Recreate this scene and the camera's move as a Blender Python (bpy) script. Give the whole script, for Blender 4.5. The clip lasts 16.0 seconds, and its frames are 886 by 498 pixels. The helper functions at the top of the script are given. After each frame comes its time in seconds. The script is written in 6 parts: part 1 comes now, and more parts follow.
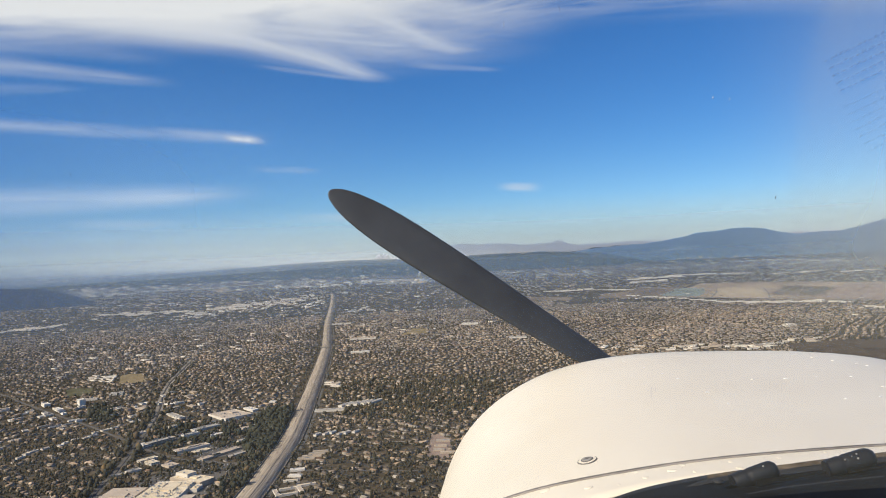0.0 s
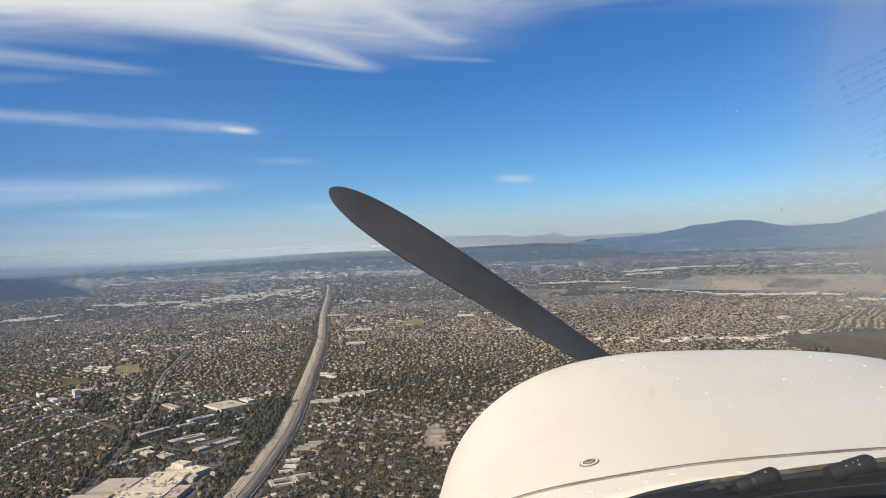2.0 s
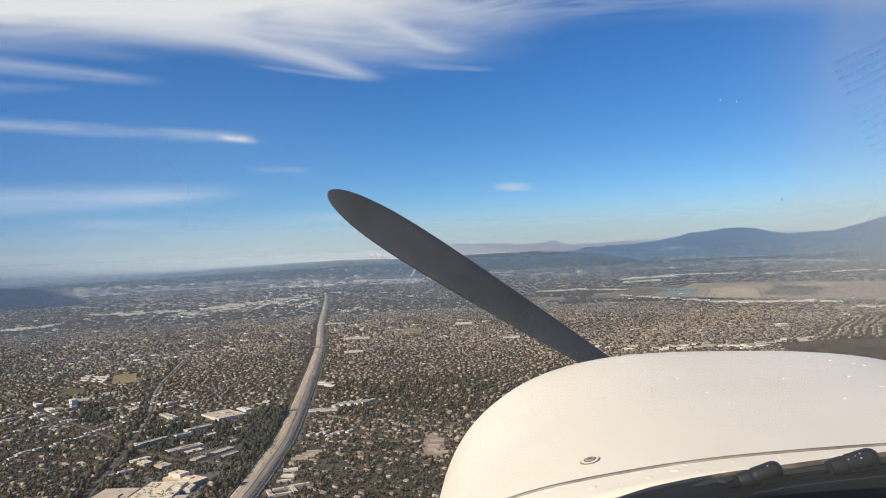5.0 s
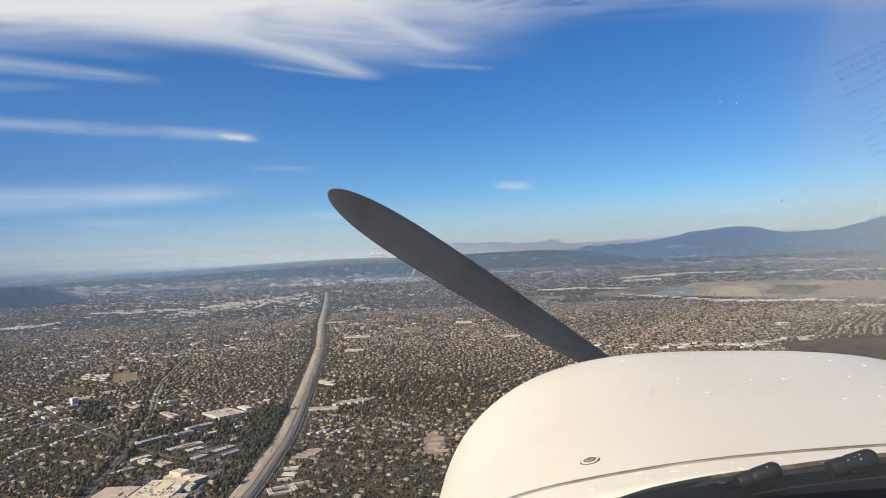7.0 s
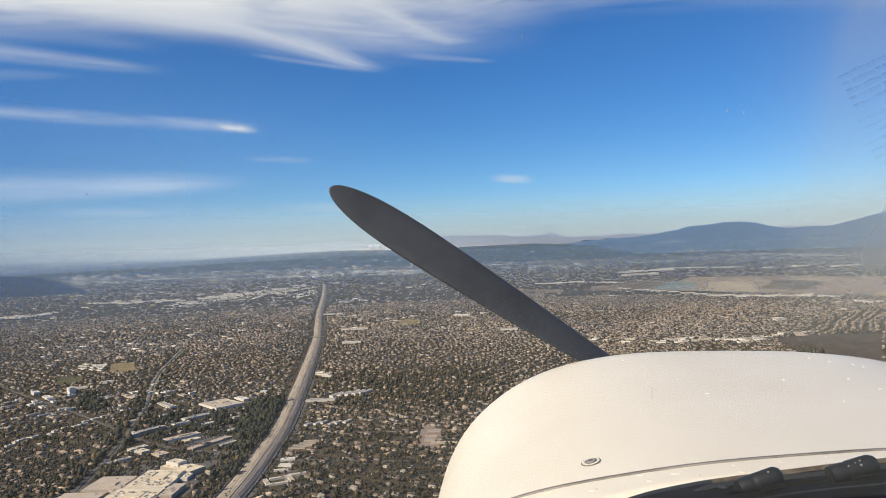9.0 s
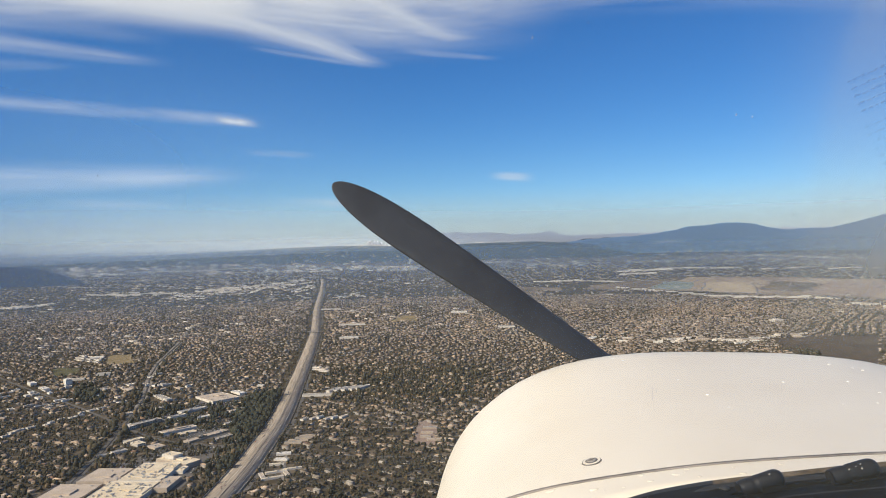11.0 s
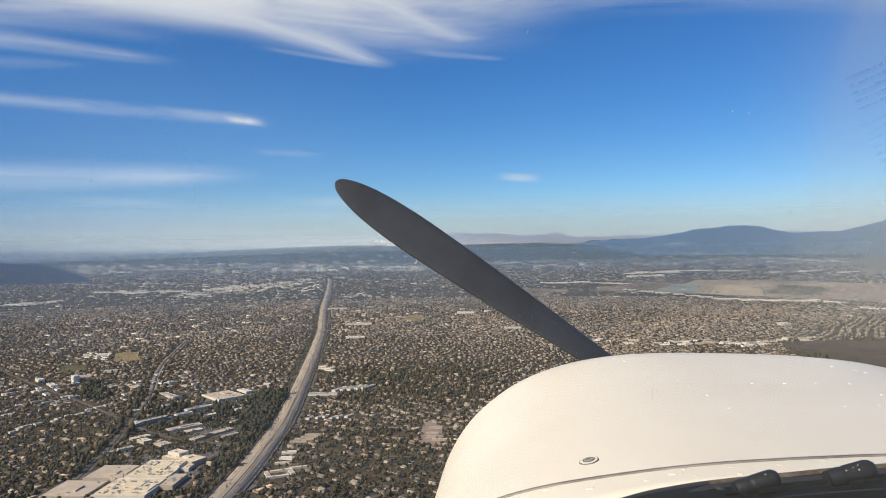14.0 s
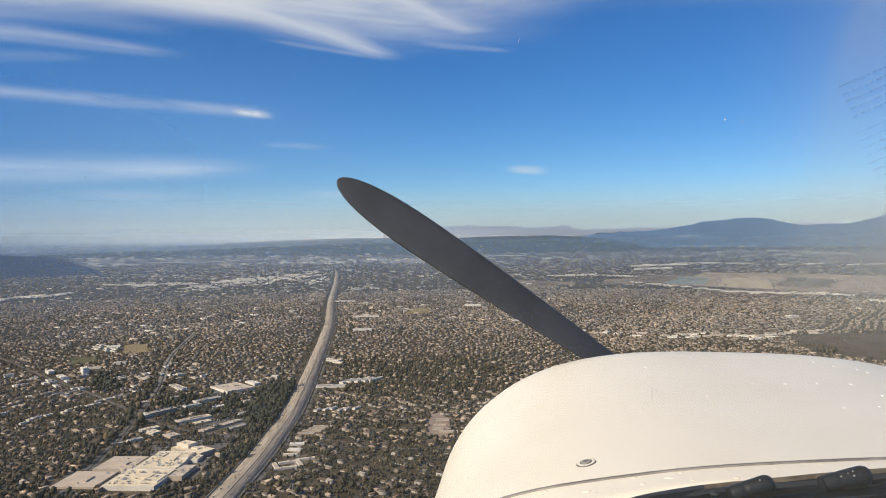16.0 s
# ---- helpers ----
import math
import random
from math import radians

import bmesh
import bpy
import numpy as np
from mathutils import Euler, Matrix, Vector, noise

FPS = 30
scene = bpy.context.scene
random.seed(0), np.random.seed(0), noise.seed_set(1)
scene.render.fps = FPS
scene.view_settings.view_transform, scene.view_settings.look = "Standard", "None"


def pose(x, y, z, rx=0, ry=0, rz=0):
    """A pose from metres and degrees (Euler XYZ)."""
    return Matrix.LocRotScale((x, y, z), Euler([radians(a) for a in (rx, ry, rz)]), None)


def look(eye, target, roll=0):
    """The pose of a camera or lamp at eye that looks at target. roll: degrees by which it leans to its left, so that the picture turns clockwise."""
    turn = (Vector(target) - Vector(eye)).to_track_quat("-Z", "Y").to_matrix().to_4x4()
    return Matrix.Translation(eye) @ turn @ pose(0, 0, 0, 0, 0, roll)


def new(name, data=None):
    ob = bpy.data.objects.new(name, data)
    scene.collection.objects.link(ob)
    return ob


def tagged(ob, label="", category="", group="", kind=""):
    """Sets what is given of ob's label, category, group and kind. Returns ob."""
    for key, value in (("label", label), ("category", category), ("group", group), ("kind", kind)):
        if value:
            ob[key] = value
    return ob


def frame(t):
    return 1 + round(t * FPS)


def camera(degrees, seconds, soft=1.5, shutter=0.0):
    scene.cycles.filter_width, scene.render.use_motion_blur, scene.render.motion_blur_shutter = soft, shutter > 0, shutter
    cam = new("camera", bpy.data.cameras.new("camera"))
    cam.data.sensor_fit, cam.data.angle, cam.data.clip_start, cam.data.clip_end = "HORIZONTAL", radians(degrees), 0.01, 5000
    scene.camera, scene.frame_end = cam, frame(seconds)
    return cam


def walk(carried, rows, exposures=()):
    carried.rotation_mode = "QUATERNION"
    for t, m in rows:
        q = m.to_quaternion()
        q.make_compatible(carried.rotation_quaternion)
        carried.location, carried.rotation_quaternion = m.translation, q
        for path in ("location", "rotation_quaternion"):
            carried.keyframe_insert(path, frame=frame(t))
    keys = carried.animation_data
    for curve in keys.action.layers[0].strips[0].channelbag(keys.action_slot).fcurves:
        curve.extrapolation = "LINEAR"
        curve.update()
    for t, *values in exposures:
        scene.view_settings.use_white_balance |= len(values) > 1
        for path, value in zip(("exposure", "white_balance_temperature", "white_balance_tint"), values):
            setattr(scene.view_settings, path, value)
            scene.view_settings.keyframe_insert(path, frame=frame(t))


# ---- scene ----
# ---------------------------------------------------------------- camera
cam = camera(62.2, 16.0, soft=1.0)
WALK = [
    (0.0, pose(0.0131, 0.0036, 449.9895, 90.620, 2.600, 0.510)),
    (0.5, pose(0.0115, 0.0030, 449.9931, 90.445, 2.516, 0.468)),
    (1.0, pose(0.0082, 0.0018, 449.9995, 90.177, 2.543, 0.331)),
    (1.5, pose(0.0068, 0.0011, 450.0033, 90.005, 2.503, 0.286)),
    (2.0, pose(0.0040, 0.0005, 450.0046, 89.942, 2.429, 0.186)),
    (2.5, pose(0.0026, 0.0000, 450.0073, 89.850, 2.521, 0.111)),
    (3.0, pose(0.0032, 0.0011, 449.9995, 90.221, 2.649, 0.095)),
    (3.5, pose(0.0029, 0.0016, 449.9946, 90.439, 2.656, 0.078)),
    (4.0, pose(0.0014, 0.0015, 449.9925, 90.521, 2.581, 0.027)),
    (6.5, pose(0.0012, 0.0016, 449.9910, 90.593, 2.588, 0.017)),
    (7.0, pose(0.0020, 0.0015, 449.9933, 90.481, 2.563, 0.058)),
    (7.5, pose(0.0008, 0.0010, 449.9970, 90.319, 2.550, 0.016)),
    (8.0, pose(0.0001, 0.0006, 449.9988, 90.220, 2.461, 0.009)),
    (8.5, pose(-0.0023, -0.0002, 450.0017, 90.061, 2.279, -0.049)),
    (9.0, pose(-0.0045, -0.0010, 450.0042, 89.911, 2.081, -0.091)),
    (11.5, pose(-0.0120, -0.0034, 450.0065, 89.642, 1.209, -0.195)),
    (12.0, pose(-0.0108, -0.0028, 450.0032, 89.785, 1.236, -0.160)),
    (12.5, pose(-0.0033, -0.0016, 450.0019, 89.786, 1.107, 0.183)),
    (13.0, pose(-0.0028, -0.0019, 450.0024, 89.717, 0.921, 0.248)),
    (13.5, pose(-0.0059, -0.0024, 450.0017, 89.731, 0.802, 0.145)),
    (14.0, pose(-0.0013, -0.0018, 450.0021, 89.694, 0.791, 0.339)),
    (14.5, pose(0.0015, -0.0018, 450.0051, 89.557, 0.808, 0.465)),
    (15.0, pose(0.0061, -0.0017, 450.0084, 89.401, 0.822, 0.666)),
    (15.5, pose(0.0080, -0.0020, 450.0120, 89.241, 0.836, 0.754)),
    (16.0, pose(0.0111, -0.0021, 450.0144, 89.118, 0.805, 0.903)),
]
walk(cam, WALK)

# ---------------------------------------------------------------- light
SUN_EL, SUN_AZ = 36.0, -124.0          # azimuth clockwise from the flight direction (+Y)
world = bpy.data.worlds.new("sky")
scene.world = world
world.use_nodes = True
wn, wl = world.node_tree.nodes, world.node_tree.links
bg = wn["Background"]
sky = wn.new("ShaderNodeTexSky")
sky.sky_type = 'NISHITA'
sky.sun_disc = False
sky.sun_elevation = radians(SUN_EL)
sky.sun_rotation = radians(SUN_AZ)
sky.altitude = 500
sky.air_density = 0.9
sky.dust_density = 0.1
sky.ozone_density = 3.0
hsv = wn.new("ShaderNodeHueSaturation")
hsv.inputs["Saturation"].default_value = 1.365
wl.new(sky.outputs["Color"], hsv.inputs["Color"])
tint = wn.new("ShaderNodeMix")
tint.data_type, tint.blend_type = 'RGBA', 'MULTIPLY'
tint.inputs[0].default_value = 1.0
tint.inputs[7].default_value = (0.745, 0.935, 1.15, 1)
wl.new(hsv.outputs["Color"], tint.inputs[6])
wl.new(tint.outputs[2], bg.inputs["Color"])
bg.inputs["Strength"].default_value = 0.096
sun = new("sun", bpy.data.lights.new("sun", 'SUN'))
sun.data.energy = 5.2
sun.data.angle = radians(0.55)
sun.data.color = (1.0, 0.888, 0.69)
sd = Vector((math.sin(radians(SUN_AZ)) * math.cos(radians(SUN_EL)),
             math.cos(radians(SUN_AZ)) * math.cos(radians(SUN_EL)), math.sin(radians(SUN_EL))))
sun.matrix_world = look(sd * 300 + Vector((0, 0, 450)), (0, 0, 450))
scene.view_settings.exposure = 0.0


# ---------------------------------------------------------------- materials
def ramp_colours(nt, fac, stops):
    r = nt.nodes.new("ShaderNodeValToRGB")
    el = r.color_ramp.elements
    while len(el) < len(stops):
        el.new(0.5)
    for e, (p, c) in zip(el, stops):
        e.position = p
        e.color = (*c, 1)
    nt.links.new(fac, r.inputs["Fac"])
    return r.outputs["Color"]


def noise_of(nt, vec, scale, detail=4, rough=0.6):
    n = nt.nodes.new("ShaderNodeTexNoise")
    n.inputs["Scale"].default_value = scale
    n.inputs["Detail"].default_value = detail
    n.inputs["Roughness"].default_value = rough
    if vec is not None:
        nt.links.new(vec, n.inputs["Vector"])
    return n.outputs["Fac"]


def mixed(nt, fac, a, b, mode='MIX'):
    m = nt.nodes.new("ShaderNodeMix")
    m.data_type = 'RGBA'
    m.blend_type = mode
    for sock, val in ((m.inputs[0], fac), (m.inputs[6], a), (m.inputs[7], b)):
        if isinstance(val, (int, float)):
            sock.default_value = val
        elif isinstance(val, tuple):
            sock.default_value = (*val, 1)
        else:
            nt.links.new(val, sock)
    return m.outputs[2]


def bumped(nt, height, strength, distance):
    b = nt.nodes.new("ShaderNodeBump")
    b.inputs["Strength"].default_value = strength
    b.inputs["Distance"].default_value = distance
    nt.links.new(height, b.inputs["Height"])
    return b.outputs["Normal"]


def base_mat(name, rough=0.8, metal=0.0):
    m = bpy.data.materials.new(name)
    m.use_nodes = True
    nt = m.node_tree
    bs = nt.nodes["Principled BSDF"]
    bs.inputs["Roughness"].default_value = rough
    bs.inputs["Metallic"].default_value = metal
    if rough >= 0.75:
        bs.inputs["Specular IOR Level"].default_value = 0.08     # dusty, chalky surfaces
    co = nt.nodes.new("ShaderNodeTexCoord")
    return m, nt, bs, co.outputs["Object"]


def surface(name, c1, c2, rough=0.8, metal=0.0, s1=1.0, s2=20.0, bump=0.2, bdist=0.01):
    """Two-scale mottled surface between two colours."""
    m, nt, bs, vec = base_mat(name, rough, metal)
    big = noise_of(nt, vec, s1, 3)
    fine = noise_of(nt, vec, s2, 5, 0.7)
    col = ramp_colours(nt, big, [(0.32, c1), (0.68, c2)])
    col = mixed(nt, 0.35, col, ramp_colours(nt, fine, [(0.3, tuple(c * 0.6 for c in c1)), (0.7, tuple(min(1, c * 1.25) for c in c2))]))
    nt.links.new(col, bs.inputs["Base Color"])
    if bump:
        nt.links.new(bumped(nt, fine, bump, bdist), bs.inputs["Normal"])
    return m


def island_mat(name, stops, rough=0.85, jitter=0.25, scale=0.15, per_object=False, tract=()):
    """Colour picked piece by piece, then mottled. tract: tints that vary from one housing tract to the next."""
    m, nt, bs, vec = base_mat(name, rough)
    if per_object:
        g = nt.nodes.new("ShaderNodeObjectInfo")
    else:
        g = nt.nodes.new("ShaderNodeNewGeometry")
    r = g.outputs["Random"] if per_object else g.outputs["Random Per Island"]
    col = ramp_colours(nt, r, stops)
    nt.nodes[-1].color_ramp.interpolation = 'CONSTANT'
    fine = noise_of(nt, vec, scale, 4, 0.7)
    col = mixed(nt, jitter, col, ramp_colours(nt, fine, [(0.35, (0.03, 0.03, 0.03)), (0.65, (0.5, 0.46, 0.4))]))
    if tract:
        col = mixed(nt, 1.0, col, ramp_colours(nt, noise_of(nt, vec, 0.0042, 3, 0.65), tract), 'MULTIPLY')
    nt.links.new(col, bs.inputs["Base Color"])
    return m


ROOFS = [(0.0, (0.070, 0.056, 0.045)), (0.15, (0.13, 0.104, 0.082)), (0.30, (0.22, 0.172, 0.128)), (0.43, (0.105, 0.094, 0.084)), (0.56, (0.34, 0.275, 0.20)),
         (0.67, (0.20, 0.125, 0.082)), (0.76, (0.46, 0.385, 0.295)), (0.85, (0.25, 0.205, 0.165)), (0.92, (0.62, 0.555, 0.455))]
WALLS = [(0.0, (0.38, 0.32, 0.25)), (0.3, (0.46, 0.40, 0.33)), (0.6, (0.32, 0.26, 0.20)), (0.8, (0.52, 0.47, 0.41))]
LEAVES = [(0.0, (0.036, 0.034, 0.019)), (0.22, (0.062, 0.053, 0.026)), (0.42, (0.042, 0.040, 0.024)), (0.6, (0.10, 0.076, 0.038)),
          (0.74, (0.055, 0.050, 0.024)), (0.90, (0.15, 0.10, 0.052)), (0.96, (0.22, 0.145, 0.06))]
TRACTS = [(0.32, (0.62, 0.63, 0.66)), (0.45, (1.0, 0.98, 0.96)), (0.56, (1.30, 1.20, 1.06)), (0.68, (1.5, 1.38, 1.2))]
M_ROOF = island_mat("roof_shingle", [(p, (0.92 * c[0], 0.82 * c[1], 0.77 * c[2])) for p, c in ROOFS], tract=TRACTS)
M_WALL = island_mat("stucco", [(p, tuple(0.86 * q for q in c)) for p, c in WALLS], jitter=0.12)
M_LEAF = island_mat("foliage", [(p, tuple(0.82 * q for q in c)) for p, c in LEAVES], 0.9, 0.12, 0.4)
M_ROOF1 = island_mat("roof_shingle_single", [(p, tuple(0.55 * q for q in c)) for p, c in ROOFS], per_object=True)
M_WALL1 = island_mat("stucco_single", WALLS, jitter=0.12, per_object=True)
M_LEAF_DARK = island_mat("shady_foliage", [(p, (c[0] * 0.55, c[1] * 0.7, c[2] * 0.85)) for p, c in LEAVES[:5]], 0.9, 0.08, 0.4)
M_LEAF1 = island_mat("foliage_single", LEAVES, 0.9, 0.15, 0.4, per_object=True)
M_BARK = surface("bark", (0.10, 0.075, 0.05), (0.2, 0.15, 0.1), 0.95, s1=0.5, s2=4)
M_WHITE_ROOF = surface("white_membrane_roof", (0.66, 0.60, 0.51), (0.80, 0.74, 0.65), 0.7, s1=0.04, s2=0.5, bump=0)
M_TAN_ROOF = surface("tan_gravel_roof", (0.46, 0.37, 0.28), (0.60, 0.50, 0.39), 0.9, s1=0.03, s2=0.4, bump=0)
M_GREY_ROOF = surface("grey_gravel_roof", (0.32, 0.29, 0.25), (0.48, 0.44, 0.385), 0.9, s1=0.03, s2=0.4, bump=0)
M_CREAM = surface("cream_stucco", (0.62, 0.55, 0.45), (0.74, 0.68, 0.58), 0.85, s1=0.05, s2=0.6, bump=0)
M_TAN_WALL = surface("tan_stucco", (0.42, 0.34, 0.26), (0.52, 0.43, 0.33), 0.85, s1=0.05, s2=0.6, bump=0)
M_WHITE_WALL = surface("white_painted_wall", (0.72, 0.66, 0.56), (0.84, 0.78, 0.68), 0.85, s1=0.05, s2=0.6, bump=0)
M_GREY_WALL = surface("grey_panel", (0.34, 0.34, 0.34), (0.46, 0.45, 0.44), 0.8, s1=0.05, s2=0.6, bump=0)
M_WINDOW = surface("dark_window_glass", (0.02, 0.025, 0.03), (0.05, 0.06, 0.07), 0.12, s1=0.1, s2=1, bump=0)
M_UNIT = surface("rooftop_metal", (0.22, 0.22, 0.22), (0.42, 0.42, 0.41), 0.5, 0.3, s1=0.3, s2=2, bump=0)
M_ASPHALT = surface("asphalt", (0.055, 0.053, 0.05), (0.11, 0.105, 0.10), 0.95, s1=0.01, s2=0.3, bump=0)
M_LOT = surface("worn_parking_asphalt", (0.10, 0.092, 0.083), (0.17, 0.155, 0.138), 0.95, s1=0.02, s2=0.25, bump=0)
M_PALE_ROAD = surface("pale_worn_asphalt", (0.20, 0.178, 0.15), (0.32, 0.28, 0.235), 0.95, s1=0.02, s2=0.25, bump=0)
M_CREAM_ROOF = surface("sun_bleached_cream_roof", (0.64, 0.515, 0.35), (0.84, 0.70, 0.495), 0.8, s1=0.05, s2=0.35, bump=0)
M_PAINT = surface("road_paint", (0.6, 0.58, 0.5), (0.75, 0.73, 0.68), 0.8, s1=0.1, s2=1, bump=0)
M_GRASS_DRY = surface("dry_grass", (0.17, 0.14, 0.075), (0.31, 0.235, 0.135), 1.0, s1=0.025, s2=0.2, bump=0)
M_GRASS_GREEN = surface("playing_field_grass", (0.07, 0.072, 0.042), (0.15, 0.135, 0.075), 1.0, s1=0.025, s2=0.2, bump=0)
M_EARTH = surface("bare_brown_earth", (0.10, 0.078, 0.06), (0.29, 0.225, 0.165), 1.0, s1=0.007, s2=0.05, bump=0)
M_PINK = surface("schoolyard_paving", (0.26, 0.19, 0.15), (0.36, 0.275, 0.215), 0.95, s1=0.02, s2=0.2, bump=0)
M_TAN_EARTH = surface("dry_tan_earth", (0.20, 0.152, 0.11), (0.42, 0.335, 0.245), 1.0, s1=0.006, s2=0.05, bump=0)
M_PIT = surface("dark_gravel", (0.045, 0.038, 0.032), (0.12, 0.095, 0.075), 1.0, s1=0.02, s2=0.12, bump=0)
M_DUST = surface("pale_sandy_earth", (0.33, 0.26, 0.175), (0.50, 0.41, 0.29), 1.0, s1=0.012, s2=0.08, bump=0)
M_SCRUBLAND = surface("scrubby_earth", (0.085, 0.072, 0.055), (0.24, 0.19, 0.14), 1.0, s1=0.012, s2=0.09, bump=0)
M_SCRUB = surface("chaparral_slope", (0.022, 0.027, 0.022), (0.050, 0.050, 0.036), 1.0, s1=0.01, s2=0.06, bump=0.6, bdist=6)
M_WATER = surface("basin_water", (0.17, 0.20, 0.17), (0.24, 0.26, 0.22), 0.6, s1=0.01, s2=0.1, bump=0)
M_TOWER = surface("tower_cladding", (0.80, 0.84, 0.88), (0.93, 0.94, 0.95), 0.5, s1=0.05, s2=0.4, bump=0)


def concrete_mat():
    """Freeway concrete: pale slabs with long darker wheel tracks and patches."""
    m, nt, bs, vec = base_mat("freeway_concrete", 0.9)
    uv = nt.nodes.new("ShaderNodeUVMap")
    uv.uv_map = "lane"
    mp = nt.nodes.new("ShaderNodeMapping")
    mp.inputs["Scale"].default_value = (26, 0.006, 1)
    nt.links.new(uv.outputs["UV"], mp.inputs["Vector"])
    streak = noise_of(nt, mp.outputs["Vector"], 1.0, 3, 0.6)
    patch = noise_of(nt, vec, 0.02, 4, 0.6)
    col = ramp_colours(nt, streak, [(0.36, (0.155, 0.130, 0.106)), (0.5, (0.345, 0.292, 0.228)), (0.66, (0.53, 0.455, 0.36))])
    col = mixed(nt, 0.3, col, ramp_colours(nt, patch, [(0.35, (0.18, 0.145, 0.115)), (0.65, (0.36, 0.30, 0.23))]))
    nt.links.new(col, bs.inputs["Base Color"])
    return m


M_CONCRETE = concrete_mat()


def ground_mat():
    """Suburban floor: yards, lawns, pale drives and bare soil at several sizes."""
    m, nt, bs, vec = base_mat("suburban_ground", 1.0)
    v = nt.nodes.new("ShaderNodeTexVoronoi")
    v.inputs["Scale"].default_value = 0.055
    nt.links.new(vec, v.inputs["Vector"])
    sep = nt.nodes.new("ShaderNodeSeparateColor")
    nt.links.new(v.outputs["Color"], sep.inputs["Color"])
    yards = ramp_colours(nt, sep.outputs[0], [(0.0, (0.034, 0.028, 0.018)), (0.25, (0.056, 0.044, 0.028)), (0.5, (0.082, 0.063, 0.041)),
                                            (0.72, (0.135, 0.104, 0.070)), (0.9, (0.27, 0.215, 0.155))])
    mid = ramp_colours(nt, noise_of(nt, vec, 0.02, 5, 0.7), [(0.35, (0.042, 0.036, 0.022)), (0.6, (0.115, 0.090, 0.060))])
    wide = ramp_colours(nt, noise_of(nt, vec, 0.0025, 3, 0.6), [(0.35, (0.050, 0.043, 0.032)), (0.65, (0.115, 0.091, 0.064))])
    nt.links.new(mixed(nt, 0.3, mixed(nt, 0.5, yards, mid), wide), bs.inputs["Base Color"])
    return m


M_GROUND = ground_mat()


def haze_tint_mat(name, low, za, zb, z0, z1, colour, xa=None, xb=None, west=None):
    """Distance haze painted as a tinted sheet: mostly clear, scatters a little daylight; thickens above za, thins out
    from z0 to z1 and, if named, eastwards from xa to xb.
    """
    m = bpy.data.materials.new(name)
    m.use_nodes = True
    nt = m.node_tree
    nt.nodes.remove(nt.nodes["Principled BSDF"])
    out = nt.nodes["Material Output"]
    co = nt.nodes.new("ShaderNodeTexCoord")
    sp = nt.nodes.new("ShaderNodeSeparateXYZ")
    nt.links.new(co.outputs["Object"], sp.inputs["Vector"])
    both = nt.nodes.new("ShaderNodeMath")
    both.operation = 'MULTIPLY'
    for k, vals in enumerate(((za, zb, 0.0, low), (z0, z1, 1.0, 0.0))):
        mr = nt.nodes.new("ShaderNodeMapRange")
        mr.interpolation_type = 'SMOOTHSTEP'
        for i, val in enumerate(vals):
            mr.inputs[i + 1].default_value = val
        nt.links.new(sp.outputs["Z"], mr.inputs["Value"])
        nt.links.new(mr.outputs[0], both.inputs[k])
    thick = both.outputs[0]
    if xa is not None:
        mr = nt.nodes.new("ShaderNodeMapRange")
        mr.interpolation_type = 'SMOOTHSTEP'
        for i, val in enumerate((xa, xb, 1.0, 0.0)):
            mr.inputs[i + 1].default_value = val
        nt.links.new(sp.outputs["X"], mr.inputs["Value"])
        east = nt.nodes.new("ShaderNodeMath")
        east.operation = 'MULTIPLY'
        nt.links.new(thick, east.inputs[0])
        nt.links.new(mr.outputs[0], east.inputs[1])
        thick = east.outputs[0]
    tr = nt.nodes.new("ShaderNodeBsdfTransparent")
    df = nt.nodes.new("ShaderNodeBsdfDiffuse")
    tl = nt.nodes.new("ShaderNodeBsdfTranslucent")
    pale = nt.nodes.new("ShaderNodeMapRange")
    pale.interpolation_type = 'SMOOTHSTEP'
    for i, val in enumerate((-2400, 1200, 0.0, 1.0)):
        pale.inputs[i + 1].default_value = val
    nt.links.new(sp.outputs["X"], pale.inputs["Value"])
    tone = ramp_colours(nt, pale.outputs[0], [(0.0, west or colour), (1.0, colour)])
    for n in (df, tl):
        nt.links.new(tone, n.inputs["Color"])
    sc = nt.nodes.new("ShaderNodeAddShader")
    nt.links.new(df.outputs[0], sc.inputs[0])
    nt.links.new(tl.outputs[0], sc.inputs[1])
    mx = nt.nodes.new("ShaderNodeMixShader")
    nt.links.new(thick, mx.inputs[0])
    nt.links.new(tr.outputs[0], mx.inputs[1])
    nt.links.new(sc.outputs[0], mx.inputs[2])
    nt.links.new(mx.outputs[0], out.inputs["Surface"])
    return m


